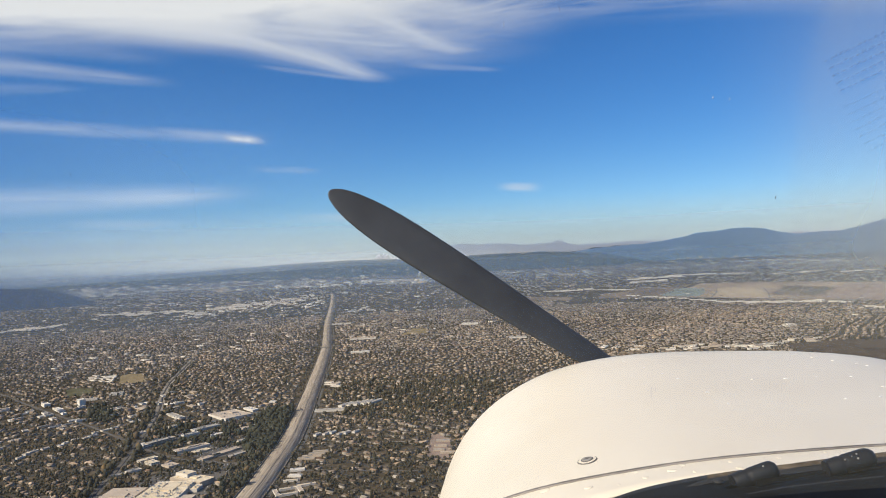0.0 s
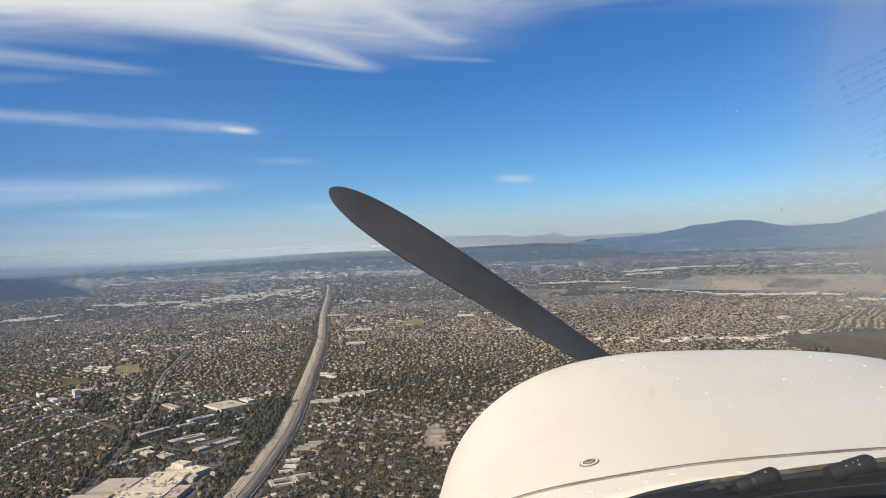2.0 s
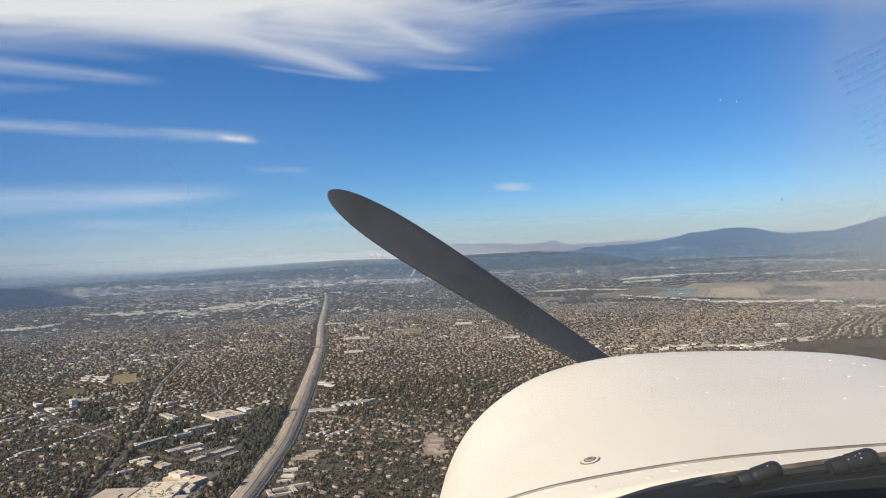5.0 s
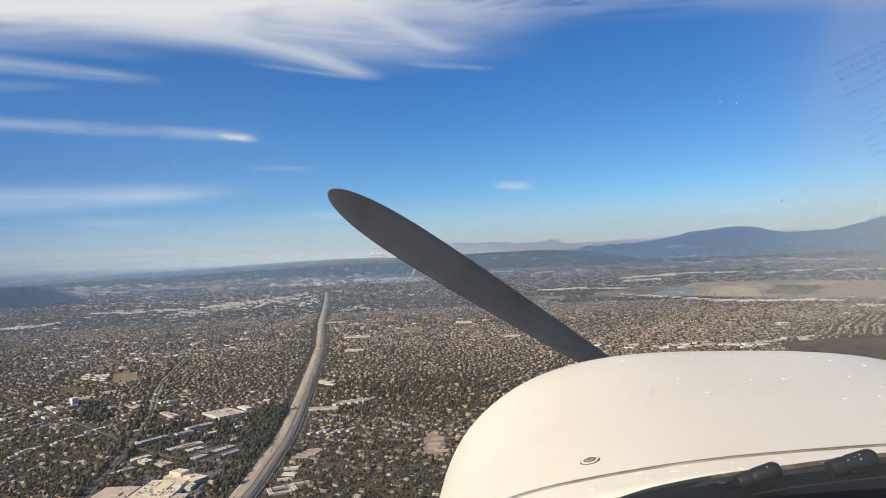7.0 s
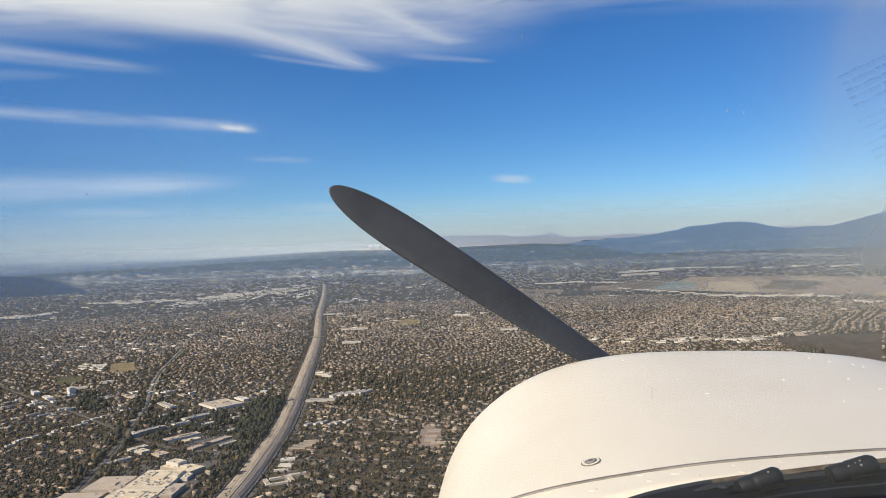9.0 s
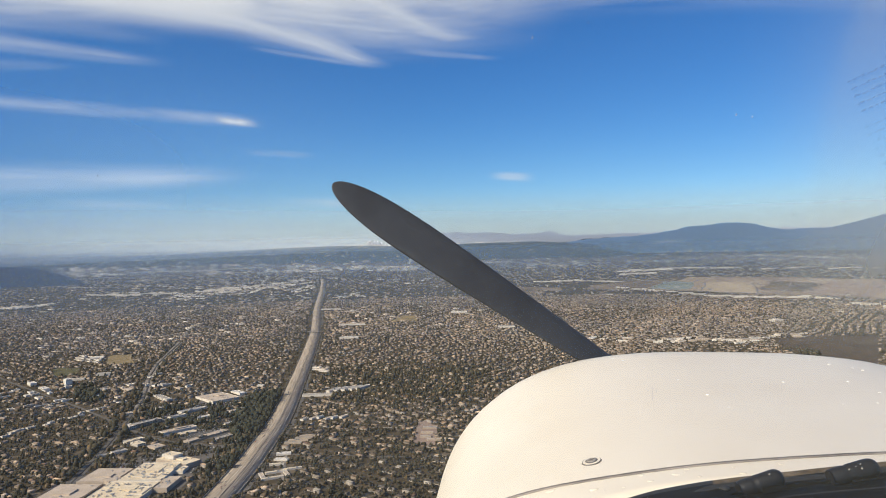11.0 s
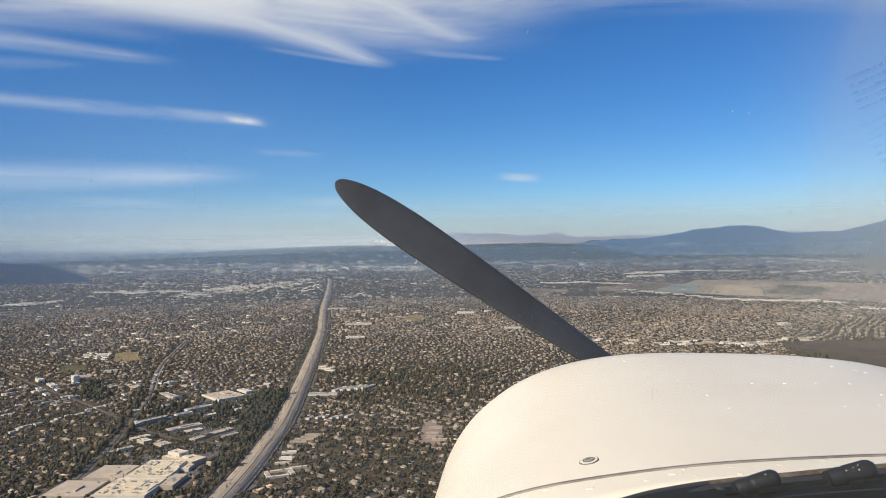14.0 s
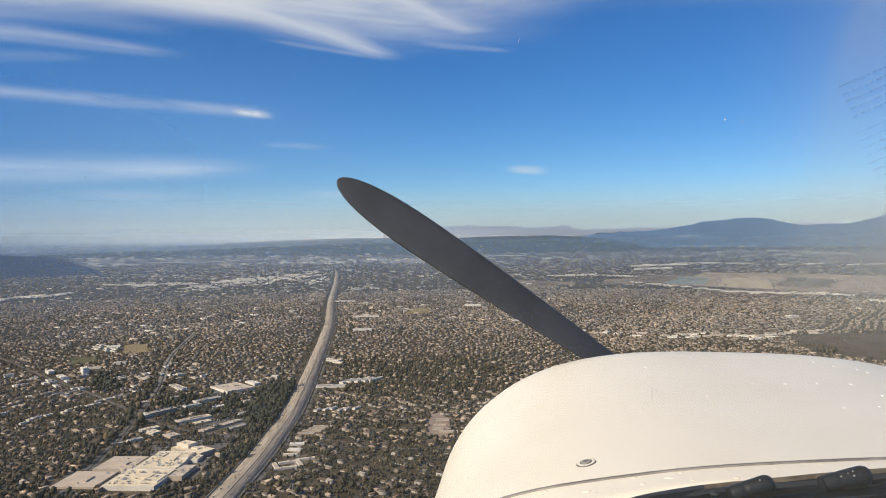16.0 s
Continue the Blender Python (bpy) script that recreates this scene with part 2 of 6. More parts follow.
def cloud_mat(name, density, along, across, soft_lo=0.3, soft_hi=0.75, edge=0.35, seed=0.0, rim=0.45, streaks=0.22):
    """Ice cloud: wispy, drawn out along its length, fading at its rims."""
    m = bpy.data.materials.new(name)
    m.use_nodes = True
    nt = m.node_tree
    nt.nodes.remove(nt.nodes["Principled BSDF"])
    out = nt.nodes["Material Output"]
    uv = nt.nodes.new("ShaderNodeUVMap")
    uv.uv_map = "sheet"
    sp = nt.nodes.new("ShaderNodeSeparateXYZ")
    nt.links.new(uv.outputs["UV"], sp.inputs["Vector"])

    def calc(op, a, b=None):
        n = nt.nodes.new("ShaderNodeMath")
        n.operation = op
        for sock, val in zip(n.inputs, (a, b)):
            if val is None:
                continue
            if isinstance(val, (int, float)):
                sock.default_value = val
            else:
                nt.links.new(val, sock)
        return n.outputs[0]

    def fade(x, width):
        r = nt.nodes.new("ShaderNodeMapRange")
        r.interpolation_type = 'SMOOTHSTEP'
        r.inputs[2].default_value = width
        nt.links.new(calc('MINIMUM', x, calc('SUBTRACT', 1.0, x)), r.inputs[0])
        return r.outputs[0]

    mp = nt.nodes.new("ShaderNodeMapping")
    mp.inputs["Scale"].default_value = (along, across, 1)
    mp.inputs["Location"].default_value = (seed, seed * 1.7, 0)
    nt.links.new(uv.outputs["UV"], mp.inputs["Vector"])
    n = nt.nodes.new("ShaderNodeTexNoise")
    n.inputs["Scale"].default_value = 1.0
    n.inputs["Detail"].default_value = 6
    n.inputs["Roughness"].default_value = 0.55
    n.inputs["Distortion"].default_value = 0.35
    nt.links.new(mp.outputs["Vector"], n.inputs["Vector"])
    r = nt.nodes.new("ShaderNodeMapRange")
    r.interpolation_type = 'SMOOTHSTEP'
    r.inputs[1].default_value, r.inputs[2].default_value = soft_lo, soft_hi
    mp = nt.nodes.new("ShaderNodeMapping")
    mp.inputs["Scale"].default_value = (along * 1.5, across * 3.6, 1)
    mp.inputs["Rotation"].default_value = (0, 0, 0.07)
    mp.inputs["Location"].default_value = (seed * 2.3, seed, 0)
    nt.links.new(uv.outputs["UV"], mp.inputs["Vector"])
    fine = nt.nodes.new("ShaderNodeTexNoise")
    fine.inputs["Scale"].default_value = 1.0
    fine.inputs["Detail"].default_value = 7
    fine.inputs["Roughness"].default_value = 0.62
    fine.inputs["Distortion"].default_value = 0.8
    nt.links.new(mp.outputs["Vector"], fine.inputs["Vector"])
    body = calc('ADD', calc('MULTIPLY', n.outputs["Fac"], 1.0 - streaks), calc('MULTIPLY', fine.outputs["Fac"], streaks))
    nt.links.new(body, r.inputs[0])
    a = calc('MULTIPLY', calc('MULTIPLY', fade(sp.outputs[0], edge), fade(sp.outputs[1], rim)), r.outputs[0])
    a = calc('MULTIPLY', a, density)
    tr = nt.nodes.new("ShaderNodeBsdfTransparent")
    sc = nt.nodes.new("ShaderNodeEmission")
    sc.inputs["Color"].default_value = (0.95, 0.98, 1.0, 1)
    sc.inputs["Strength"].default_value = 0.81
    mx = nt.nodes.new("ShaderNodeMixShader")
    nt.links.new(a, mx.inputs[0])
    nt.links.new(tr.outputs[0], mx.inputs[1])
    nt.links.new(sc.outputs[0], mx.inputs[2])
    nt.links.new(mx.outputs[0], out.inputs["Surface"])
    return m


# ---------------------------------------------------------------- the land
ALT = 450.0          # flying height over the plain
EYE = Vector((0, 0, ALT))
FLAT, RISE = 2000.0, 2850.0   # the plain is level to 2 km, then climbs gently towards the rim hills


def reach(r):
    r = np.asarray(r, float)
    e = np.maximum(r - FLAT, 0)
    return np.where(r < FLAT, r, FLAT + e * RISE / (e + RISE))


def shrink(x, y):
    r = np.maximum(np.hypot(x, y), 1.0)
    return reach(r) / r


def lay(x, y, z=0.0):
    """A place of the plain (metres on the map) on the land as it rises to the rim."""
    k = shrink(x, y)
    return np.stack([k * x, k * y, ALT + k * (np.asarray(z, float) - ALT)], -1)


def mesh_np(name, verts, groups, mats, uv=None, uvname="lane"):
    """A mesh from arrays: groups are (faces array, material index)."""
    me = bpy.data.meshes.new(name)
    verts = np.asarray(verts, np.float32)
    me.vertices.add(len(verts))
    me.vertices.foreach_set("co", verts.ravel())
    loops = np.concatenate([np.asarray(f).ravel() for f, _ in groups]).astype(np.int32)
    sizes = np.concatenate([np.full(len(f), np.asarray(f).shape[1]) for f, _ in groups])
    mi = np.concatenate([np.full(len(f), i) for f, i in groups]).astype(np.int32)
    starts = np.concatenate([[0], np.cumsum(sizes)[:-1]]).astype(np.int32)
    me.loops.add(len(loops))
    me.loops.foreach_set("vertex_index", loops)
    me.polygons.add(len(sizes))
    me.polygons.foreach_set("loop_start", starts)
    me.polygons.foreach_set("material_index", mi)
    for m in mats:
        me.materials.append(m)
    me.update(calc_edges=True)
    if uv is not None:
        lay_uv = me.uv_layers.new(name=uvname)
        lay_uv.data.foreach_set("uv", np.asarray(uv, np.float32)[loops].ravel())
    me.validate()
    return me


def grid_faces(nu, nv, wrap=False):
    i, j = np.meshgrid(np.arange(nu - (0 if wrap else 1)), np.arange(nv - 1), indexing="ij")
    a = i * nv + j
    b = ((i + 1) % nu) * nv + j
    return np.stack([a, b, b + 1, a + 1], -1).reshape(-1, 4)


def part(name, bm, material, parent, label=""):
    """One mesh object under a thing or under a part."""
    me = bpy.data.meshes.new(name)
    bm.to_mesh(me)
    bm.free()
    me.materials.append(material)
    ob = new(name, me)
    ob.parent = parent
    return tagged(ob, label)


def thing(name, m, label, category, group="", kind=""):
    ob = new(name)
    ob.empty_display_size = 1
    ob.matrix_world = m
    return tagged(ob, label, category, group, kind)


def box(bm, w, d, h, x=0, y=0, z=0, rz=0.0):
    """A box that stands on z."""
    r = bmesh.ops.create_cube(bm, size=1)
    bmesh.ops.transform(bm, matrix=Matrix.LocRotScale((x, y, z + h / 2), Euler((0, 0, rz)), (w, d, h)), verts=r["verts"])
    return r["verts"]


# ground: one sheet, level under the aircraft and rising to the rim all round
rr = np.concatenate([np.linspace(0.5, 1200, 12), np.linspace(1300, 6000, 60), np.geomspace(6200, 900000, 60)])
aa = np.linspace(0, 2 * np.pi, 241)[:-1]
gx, gy = np.outer(np.sin(aa), rr), np.outer(np.cos(aa), rr)
me = mesh_np("ground", lay(gx, gy).reshape(-1, 3), [(grid_faces(len(aa), len(rr), True)[:, ::-1], 0)], [M_GROUND])
for p in me.polygons:
    p.use_smooth = True
tagged(new("ground", me), "suburban plain of yards, lawns and bare soil under trees", "ground", kind="structure")


def crag(q, f, seed):
    """Uneven relief of a hillside."""
    return noise.fractal(Vector((q * 22 + seed, f * 2.2, seed)), 0.8, 2.0, 6)


def ridge(name, label, az0, az1, r0, r1, crest, mat, n=240, seed=0.0, rugged=1.0):
    """A range of hills round the rim. crest(s) gives the height of its line above the flying height's level, s in 0..1."""
    m = 14
    s = np.linspace(0, 1, n)
    vs = []
    for i, q in enumerate(s):
        a = radians(az0 + (az1 - az0) * q)
        for j in range(m):
            f = j / (m - 1)
            r = r0 + (r1 - r0) * f
            rough = crag(q, f, seed)
            rt = FLAT + (r - FLAT) * RISE / max(RISE - (r - FLAT), 30)
            zg = ALT - r / rt * ALT - 6
            top = crest(q)
            z = zg + (top + ALT - zg) * math.sin(min(1, f * 1.02) * math.pi / 2) ** 1.15 + rugged * rough * (5 + 14 * f * (1 - f) * 4) * (1 if f > 0 else 0)
            vs.append((math.sin(a) * r, math.cos(a) * r, z))
    me = mesh_np(name, vs, [(grid_faces(n, m)[:, ::-1], 0)], [mat])
    for p in me.polygons:
        p.use_smooth = True
    return tagged(new(name, me), label, "hill", kind="structure")


def skyline(az0, az1, pts):
    """A crest line through (azimuth, height) points; the result takes 0..1 from az0 to az1."""
    az, top = np.array(pts, float).T
    return lambda q: float(np.interp(az0 + (az1 - az0) * q, az, top))


WEST_AZ, FAR_AZ, NEAR_AZ, MID_AZ = (-46.0, -25.8), (-4.2, 33.0), (9.0, 46.0), (-46.0, 15.0)
CREST_WEST = skyline(*WEST_AZ, [(-46, -20), (-36, -48), (-31.2, -63), (-29.2, -72), (-28.5, -86), (-27.8, -101), (-26.8, -129), (-26.2, -146), (-25.8, -170)])
CREST_FAR = skyline(*FAR_AZ, [(-4.2, -10), (-3.7, 26), (-3.0, 40), (-1.9, 58), (-0.8, 69), (0.3, 77), (2.9, 71), (5.1, 59), (7.1, 55), (7.9, 62), (8.4, 71), (8.9, 57), (9.7, 38),
                              (11.6, 39), (15.8, 44), (23, 50), (27, 52), (30, 48), (33, 20)])
CREST_NEAR = skyline(*NEAR_AZ, [(9, -30), (9.4, -8), (11.2, 10), (13.7, 19), (15.8, 35), (17.6, 51), (18.4, 70), (19.8, 79), (20.9, 87), (22.1, 87), (23.2, 76), (24.0, 55), (25.0, 43), (27.2, 42),
                                (28.2, 50), (29.2, 59), (29.9, 78), (30.6, 96), (31.2, 108), (34, 150), (38, 190), (46, 230)])
CREST_MID = skyline(*MID_AZ, [(-46, -62), (-31, -56), (-29.5, -50), (-26, -38), (-20.5, -28), (-16.5, -16), (-12.4, -4), (-8, 3), (-5.4, 1), (-2.8, -8), (-0.2, -4), (2.9, 4), (7.3, 5), (9.5, -6), (11.6, -18), (15, -80)])
ridge("hill_left", "dark brush-covered hill standing over the plain", *WEST_AZ, 4175, 4300, CREST_WEST, M_SCRUB, seed=3.1, rugged=0.5)
ridge("city_terrace", "low dark wooded rise covered by the far city", *MID_AZ, 4480, 4575, CREST_MID, M_SCRUB, seed=5.2, rugged=0.0)
ridge("mountain_range_far", "long low range of hazy blue hills on the skyline", *FAR_AZ, 4700, 4815, CREST_FAR, M_SCRUB, n=420, seed=7.7, rugged=1.3)
ridge("mountain_range_near", "broad brush-covered mountain beyond the suburbs", *NEAR_AZ, 4562, 4606, CREST_NEAR, M_SCRUB, n=420, seed=1.3, rugged=1.25)


# ---------------------------------------------------------------- roads
def along(pts, step):
    """Evenly spaced points and directions on a smooth line through map points."""
    p = np.array(pts, float)
    d = np.concatenate([[0], np.cumsum(np.hypot(*np.diff(p, axis=0).T))])
    s = np.linspace(0, d[-1], max(2, int(d[-1] / step)))
    x, y = np.interp(s, d, p[:, 0]), np.interp(s, d, p[:, 1])
    k = max(3, int(len(s) * 0.035)) | 1
    if len(s) > 4 * k:
        ker = np.hanning(k + 2)[1:-1]
        ker /= ker.sum()
        xs, ys = np.convolve(np.pad(x, k // 2, "reflect", reflect_type="odd"), ker, "valid"), np.convolve(np.pad(y, k // 2, "reflect", reflect_type="odd"), ker, "valid")
        x, y = xs, ys
    tx, ty = np.gradient(x), np.gradient(y)
    n = np.hypot(tx, ty)
    return x, y, tx / n, ty / n, s


def ribbon(name, pts, off0, off1, z, mat, step=20, thick=0.0):
    """A strip between two offsets from a line, at a height, with sides when thick."""
    x, y, tx, ty, s = along(pts, step)
    nx, ny = ty, -tx
    rows = [(off0, z), (off1, z)] if not thick else [(off0, z - thick), (off0, z), (off1, z), (off1, z - thick)]
    vs, uv = [], []
    for o, zz in rows:
        vs.append(lay(x + nx * o, y + ny * o, zz + 0 * x))
        uv.append(np.stack([np.full(len(x), o / 60.0), s], -1))
    me = mesh_np(name, np.concatenate(vs), [(grid_faces(len(rows), len(x)), 0)], [mat], np.concatenate(uv))
    return me


FREEWAY = [(-418, 900), (-412, 1200), (-410, 1400), (-410, 1520), (-418, 1680), (-424, 1850), (-438, 2000), (-466, 2250),
           (-503, 2560), (-575, 3150), (-668, 3867), (-900, 5300), (-1220, 7500), (-1543, 9600), (-1700, 10500)]
fw = tagged(new("freeway", ribbon("freeway", FREEWAY, -27, 27, 1.2, M_CONCRETE, thick=1.6)),
            "wide pale concrete freeway running through the suburbs", "road", kind="structure")


def under(name, me, parent, label=""):
    ob = new(name, me)
    ob.parent = parent
    return tagged(ob, label)


under("median_barrier", ribbon("median_barrier", FREEWAY, -0.35, 0.35, 2.2, M_TAN_WALL, thick=0.9), fw, "pale concrete median barrier")
under("median_shoulder", ribbon("median_shoulder", FREEWAY, -1.6, 1.6, 1.35, M_LOT), fw, "dark oil-stained inner shoulders")
under("sound_wall", ribbon("sound_wall", FREEWAY, -29.3, -28.8, 2.8, M_TAN_WALL, thick=3.4), fw)
under("sound_wall", ribbon("sound_wall", FREEWAY, 28.8, 29.3, 2.8, M_TAN_WALL, thick=3.4), fw)
under("shoulder", ribbon("shoulder", FREEWAY, 25.2, 27, 1.36, M_LOT), fw, "dark asphalt outer shoulder")
under("shoulder", ribbon("shoulder", FREEWAY, -27, -25.5, 1.36, M_LOT), fw, "dark asphalt outer shoulder")
for off in (-17.6, -10.2, 10.2, 17.6):
    under("lane_line", ribbon("lane_line", FREEWAY[:11], off - 0.1, off + 0.1, 1.42, M_PAINT), fw)
under("frontage_road", ribbon("frontage_road", FREEWAY[:12], 33, 42, 0.5, M_LOT), fw)



def on_terrace(az, slope):
    """The point of the land in a direction: on the face of the city terrace, or on the plain before it."""
    a = radians(az)
    if slope < -0.0208:
        d = -ALT / slope
        return Vector(lay(d * math.sin(a), d * math.cos(a)))
    top = CREST_MID((az - MID_AZ[0]) / (MID_AZ[1] - MID_AZ[0]))
    lo, hi = 0.0, 1.0
    for _ in range(30):
        f = (lo + hi) / 2
        r = 4480 + 95 * f
        rt = FLAT + (r - FLAT) * RISE / max(RISE - (r - FLAT), 30)
        zg = ALT - r / rt * ALT - 6
        z = zg + (top + ALT - zg) * math.sin(min(1, f * 1.02) * math.pi / 2) ** 1.15
        lo, hi = (f, hi) if (z - ALT) / r < slope else (lo, f)
    return Vector((math.sin(a) * r, math.cos(a) * r, z))


vs = []
for i in range(24):
    q = i / 23
    p = on_terrace(-2.56 + 0.56 * q + 0.05 * math.sin(5 * q), -0.0255 + 0.0205 * q)
    half = 8.5 - 4.0 * q
    for o in (-half, half):
        vs.append((EYE + (p + Vector((o, 0, 0)) - EYE) * 0.9975)[:])
tagged(new("far_freeway", mesh_np("far_freeway", vs, [(grid_faces(24, 2)[:, ::-1], 0)], [M_PAINT])), "pale strip of freeway climbing a far rise", "road", kind="structure")
RAIL = [(-1286, 3606), (-1194, 3192), (-1134, 2919), (-1060, 2660), (-972, 2411), (-907, 2214), (-863, 2042), (-833, 1919), (-806, 1805), (-784, 1713), (-765, 1630), (-753, 1552),
        (-739, 1477), (-723, 1378), (-695, 1214)]
bl = tagged(new("boulevard", ribbon("boulevard", RAIL[:7], -12, 12, 0.6, M_PALE_ROAD)), "curving tree-lined boulevard with two worn asphalt carriageways", "road", kind="structure")
under("median_strip", ribbon("median_strip", RAIL[:7], -3.5, 3.5, 0.9, M_ASPHALT, thick=0.4), bl, "dark planted median strip")
bl = tagged(new("boulevard", ribbon("boulevard", RAIL[6:], -9, 9, 0.6, M_LOT)), "dark asphalt boulevard between rows of street trees", "road", kind="structure")
under("median_strip", ribbon("median_strip", RAIL[6:], -2, 2, 0.9, M_ASPHALT, thick=0.4), bl, "dark planted median strip")
AVENUE = [(-2250, 3300), (-1669, 2733), (-1491, 2549), (-1288, 2353), (-1058, 2132), (-839, 1903), (-795, 1856), (-715, 1775), (-643, 1724), (-526, 1678), (-440, 1640)]
tagged(new("avenue", ribbon("avenue", AVENUE, -4.5, 4.5, 0.7, M_LOT)), "worn grey asphalt avenue", "road", kind="structure")
tagged(new("street", ribbon("street", [(-380, 1605), (-121, 1564), (300, 1530)], -5, 5, 0.7, M_LOT)), "straight residential street of grey asphalt", "road", kind="structure")
tagged(new("connector_road", ribbon("connector_road", [(-1073, 2948), (-725, 3226), (-600, 3300)], -6, 6, 0.7, M_LOT)), "grey asphalt connecting road", "road", kind="structure")


WASH = [(-1500, 7750), (-1279, 7822), (-847, 8006), (-421, 8111), (80, 8168), (569, 8907), (1206, 9054)]
tagged(new("flood_channel", ribbon("flood_channel", WASH, -32, 32, 1.0, M_PALE_ROAD, 60)), "pale concrete flood channel crossing the suburbs", "channel", kind="structure")
tagged(new("hill_road", ribbon("hill_road", [(-5786, 9549), (-5703, 9918), (-5818, 10693), (-5883, 12007)], -26, 26, 3, M_PALE_ROAD, 80)), "pale road along the foot of the hill", "road", kind="structure")
tagged(new("concrete_canal", ribbon("concrete_canal", [(-5200, 12900), (-4650, 11400), (-4114, 10302)], -45, 45, 3, M_PALE_ROAD, 80)), "pale concrete canal on the far plain", "channel", kind="structure")
tagged(new("embankment_road", ribbon("embankment_road", [(-1509, 18000), (-292, 14645), (829, 14536), (1535, 13846), (2129, 12926), (2463, 10896), (2662, 10372)], -60, 60, 4, M_PALE_ROAD, 120)), "long pale road on an embankment across the far suburbs", "road", kind="structure")
tagged(new("loop_road", ribbon("loop_road", [(-1590, 7177), (-1554, 6595), (-1391, 5820), (-1192, 5176), (-1034, 4986)], -22, 22, 1.0, M_PALE_ROAD, 60)), "pale curving ramp road", "road", kind="structure")
tagged(new("levee_road", ribbon("levee_road", [(1126, 10207), (1564, 9533), (1973, 8751), (2382, 7884)], -40, 40, 2.0, M_PALE_ROAD, 60)), "pale levee road above the basin", "road", kind="structure")
tagged(new("street_a", ribbon("street_a", [(-380, 1830), (-150, 1815), (60, 1790)], -4, 4, 0.7, M_PALE_ROAD)), "straight residential street of pale asphalt", "road", kind="structure")
tagged(new("street_b", ribbon("street_b", [(-300, 1300), (-330, 1500), (-365, 1700)], -4, 4, 0.7, M_PALE_ROAD)), "street beside the freeway with pale asphalt", "road", kind="structure")


# ---------------------------------------------------------------- open areas


def field(name, corners, mat, label, category="field", z=0.4):
    """A four-cornered open area draped on the land."""
    c = [np.array(q, float) for q in corners]
    n = 24
    u, v = np.meshgrid(np.linspace(0, 1, n), np.linspace(0, 1, n), indexing="ij")
    wob = 0.05 * np.sin(u * 9 + v * 4) + 0.05 * np.sin(u * 23 + 2.0) * np.cos(v * 5)
    p = (np.outer(((1 - u) * (1 - v)).ravel(), c[0]) + np.outer((u * (1 - v)).ravel(), c[1])
         + np.outer((u * v).ravel(), c[2]) + np.outer(((1 - u) * v).ravel(), c[3]))
    p[:, 1] += (wob.ravel()) * np.hypot(*(c[3] - c[0]))
    me = mesh_np(name, lay(p[:, 0], p[:, 1], z), [(grid_faces(n, n), 0)], [mat])
    return tagged(new(name, me), label, category, kind="structure")


FIELDS = {
    "dry_field": [(-1355, 2940), (-1240, 2955), (-1366, 3215), (-1446, 3189)],
    "green_field": [(-1427, 2674), (-1341, 2709), (-1419, 2868), (-1518, 2867)],
    "spreading_basin": [(1850, 6590), (3200, 5060), (4700, 7300), (2950, 8800)],
    "north_basin": [(1330, 6810), (1850, 6590), (2850, 8700), (1560, 7560)],
    "brown_lot": [(339, 7068), (1095, 6708), (1177, 7203), (406, 7801)],
    "tan_lot": [(304, 6375), (863, 6235), (931, 6825), (391, 7031)],
    "yellow_lot": [(-300, 4328), (-151, 4362), (-161, 4675), (-271, 4724)],
    "gravel_pit": [(1350, 2798), (1499, 2517), (1992, 3333), (1465, 3265)],
    "schoolyard": [(-72, 1655), (-22, 1648), (-16, 1830), (-66, 1885)],
    "store_lot": [(-735, 2085), (-600, 2085), (-600, 2260), (-735, 2260)],
    "office_lot": [(-800, 1965), (-640, 1900), (-620, 2000), (-790, 2030)],
    "campus_lot": [(-700, 1770), (-520, 1730), (-510, 1850), (-680, 1870)],
    "mall_lot": [(-760, 1380), (-500, 1380), (-500, 1700), (-640, 1690)],
}
field("dry_field", FIELDS["dry_field"], M_GRASS_DRY, "dry yellow-brown sports field among houses")
field("green_field", FIELDS["green_field"], M_GRASS_GREEN, "dull green playing field")
field("spreading_basin", FIELDS["spreading_basin"], M_TAN_EARTH, "wide bare brown earth basin beyond the houses")
field("basin_pond", [(1924, 6717), (2190, 6509), (2641, 7665), (2391, 7909)], M_WATER, "shallow grey-green pond in the basin", "water", 1.5)
field("spreading_basin", FIELDS["north_basin"], M_EARTH, "bare brown earth basin with scrub along its banks")
field("basin_cell", [(2205, 6265), (2535, 5885), (3060, 7250), (2730, 7590)], M_DUST, "pale sandy cell of the basin", z=2.2)
field("basin_cell", [(2730, 6200), (3050, 5900), (3640, 7150), (3350, 7500)], M_SCRUBLAND, "scrubby grey-brown cell of the basin", z=2.2)
field("basin_cell", [(2840, 5690), (3080, 5260), (4300, 7000), (3950, 7480)], M_PINK, "pinkish bare cell of the basin", z=2.2)
for y0, y1, c0, c1 in ((2205, 2730, 6265, 7590), (2535, 3060, 5885, 7250), (2790, 3500, 5990, 7320), (2000, 3050, 6480, 5250)):
    tagged(new("basin_dyke", ribbon("basin_dyke", [(y0, c0), (0.5 * (y0 + y1) + 20, 0.5 * (c0 + c1)), (y1, c1)], -9, 9, 5, M_PALE_ROAD, 60, 4)), "low pale earth dyke between basin cells", "dyke", kind="structure")
field("tan_lot", FIELDS["tan_lot"], M_TAN_EARTH, "open field of dry tan earth")
field("brown_lot", FIELDS["brown_lot"], M_EARTH, "bare brown open lot")
field("gravel_pit", FIELDS["gravel_pit"], M_PIT, "dark grey-brown gravel pit beyond the houses", "gravel pit")
field("yellow_lot", FIELDS["yellow_lot"], M_GRASS_DRY, "small dry yellow lot")
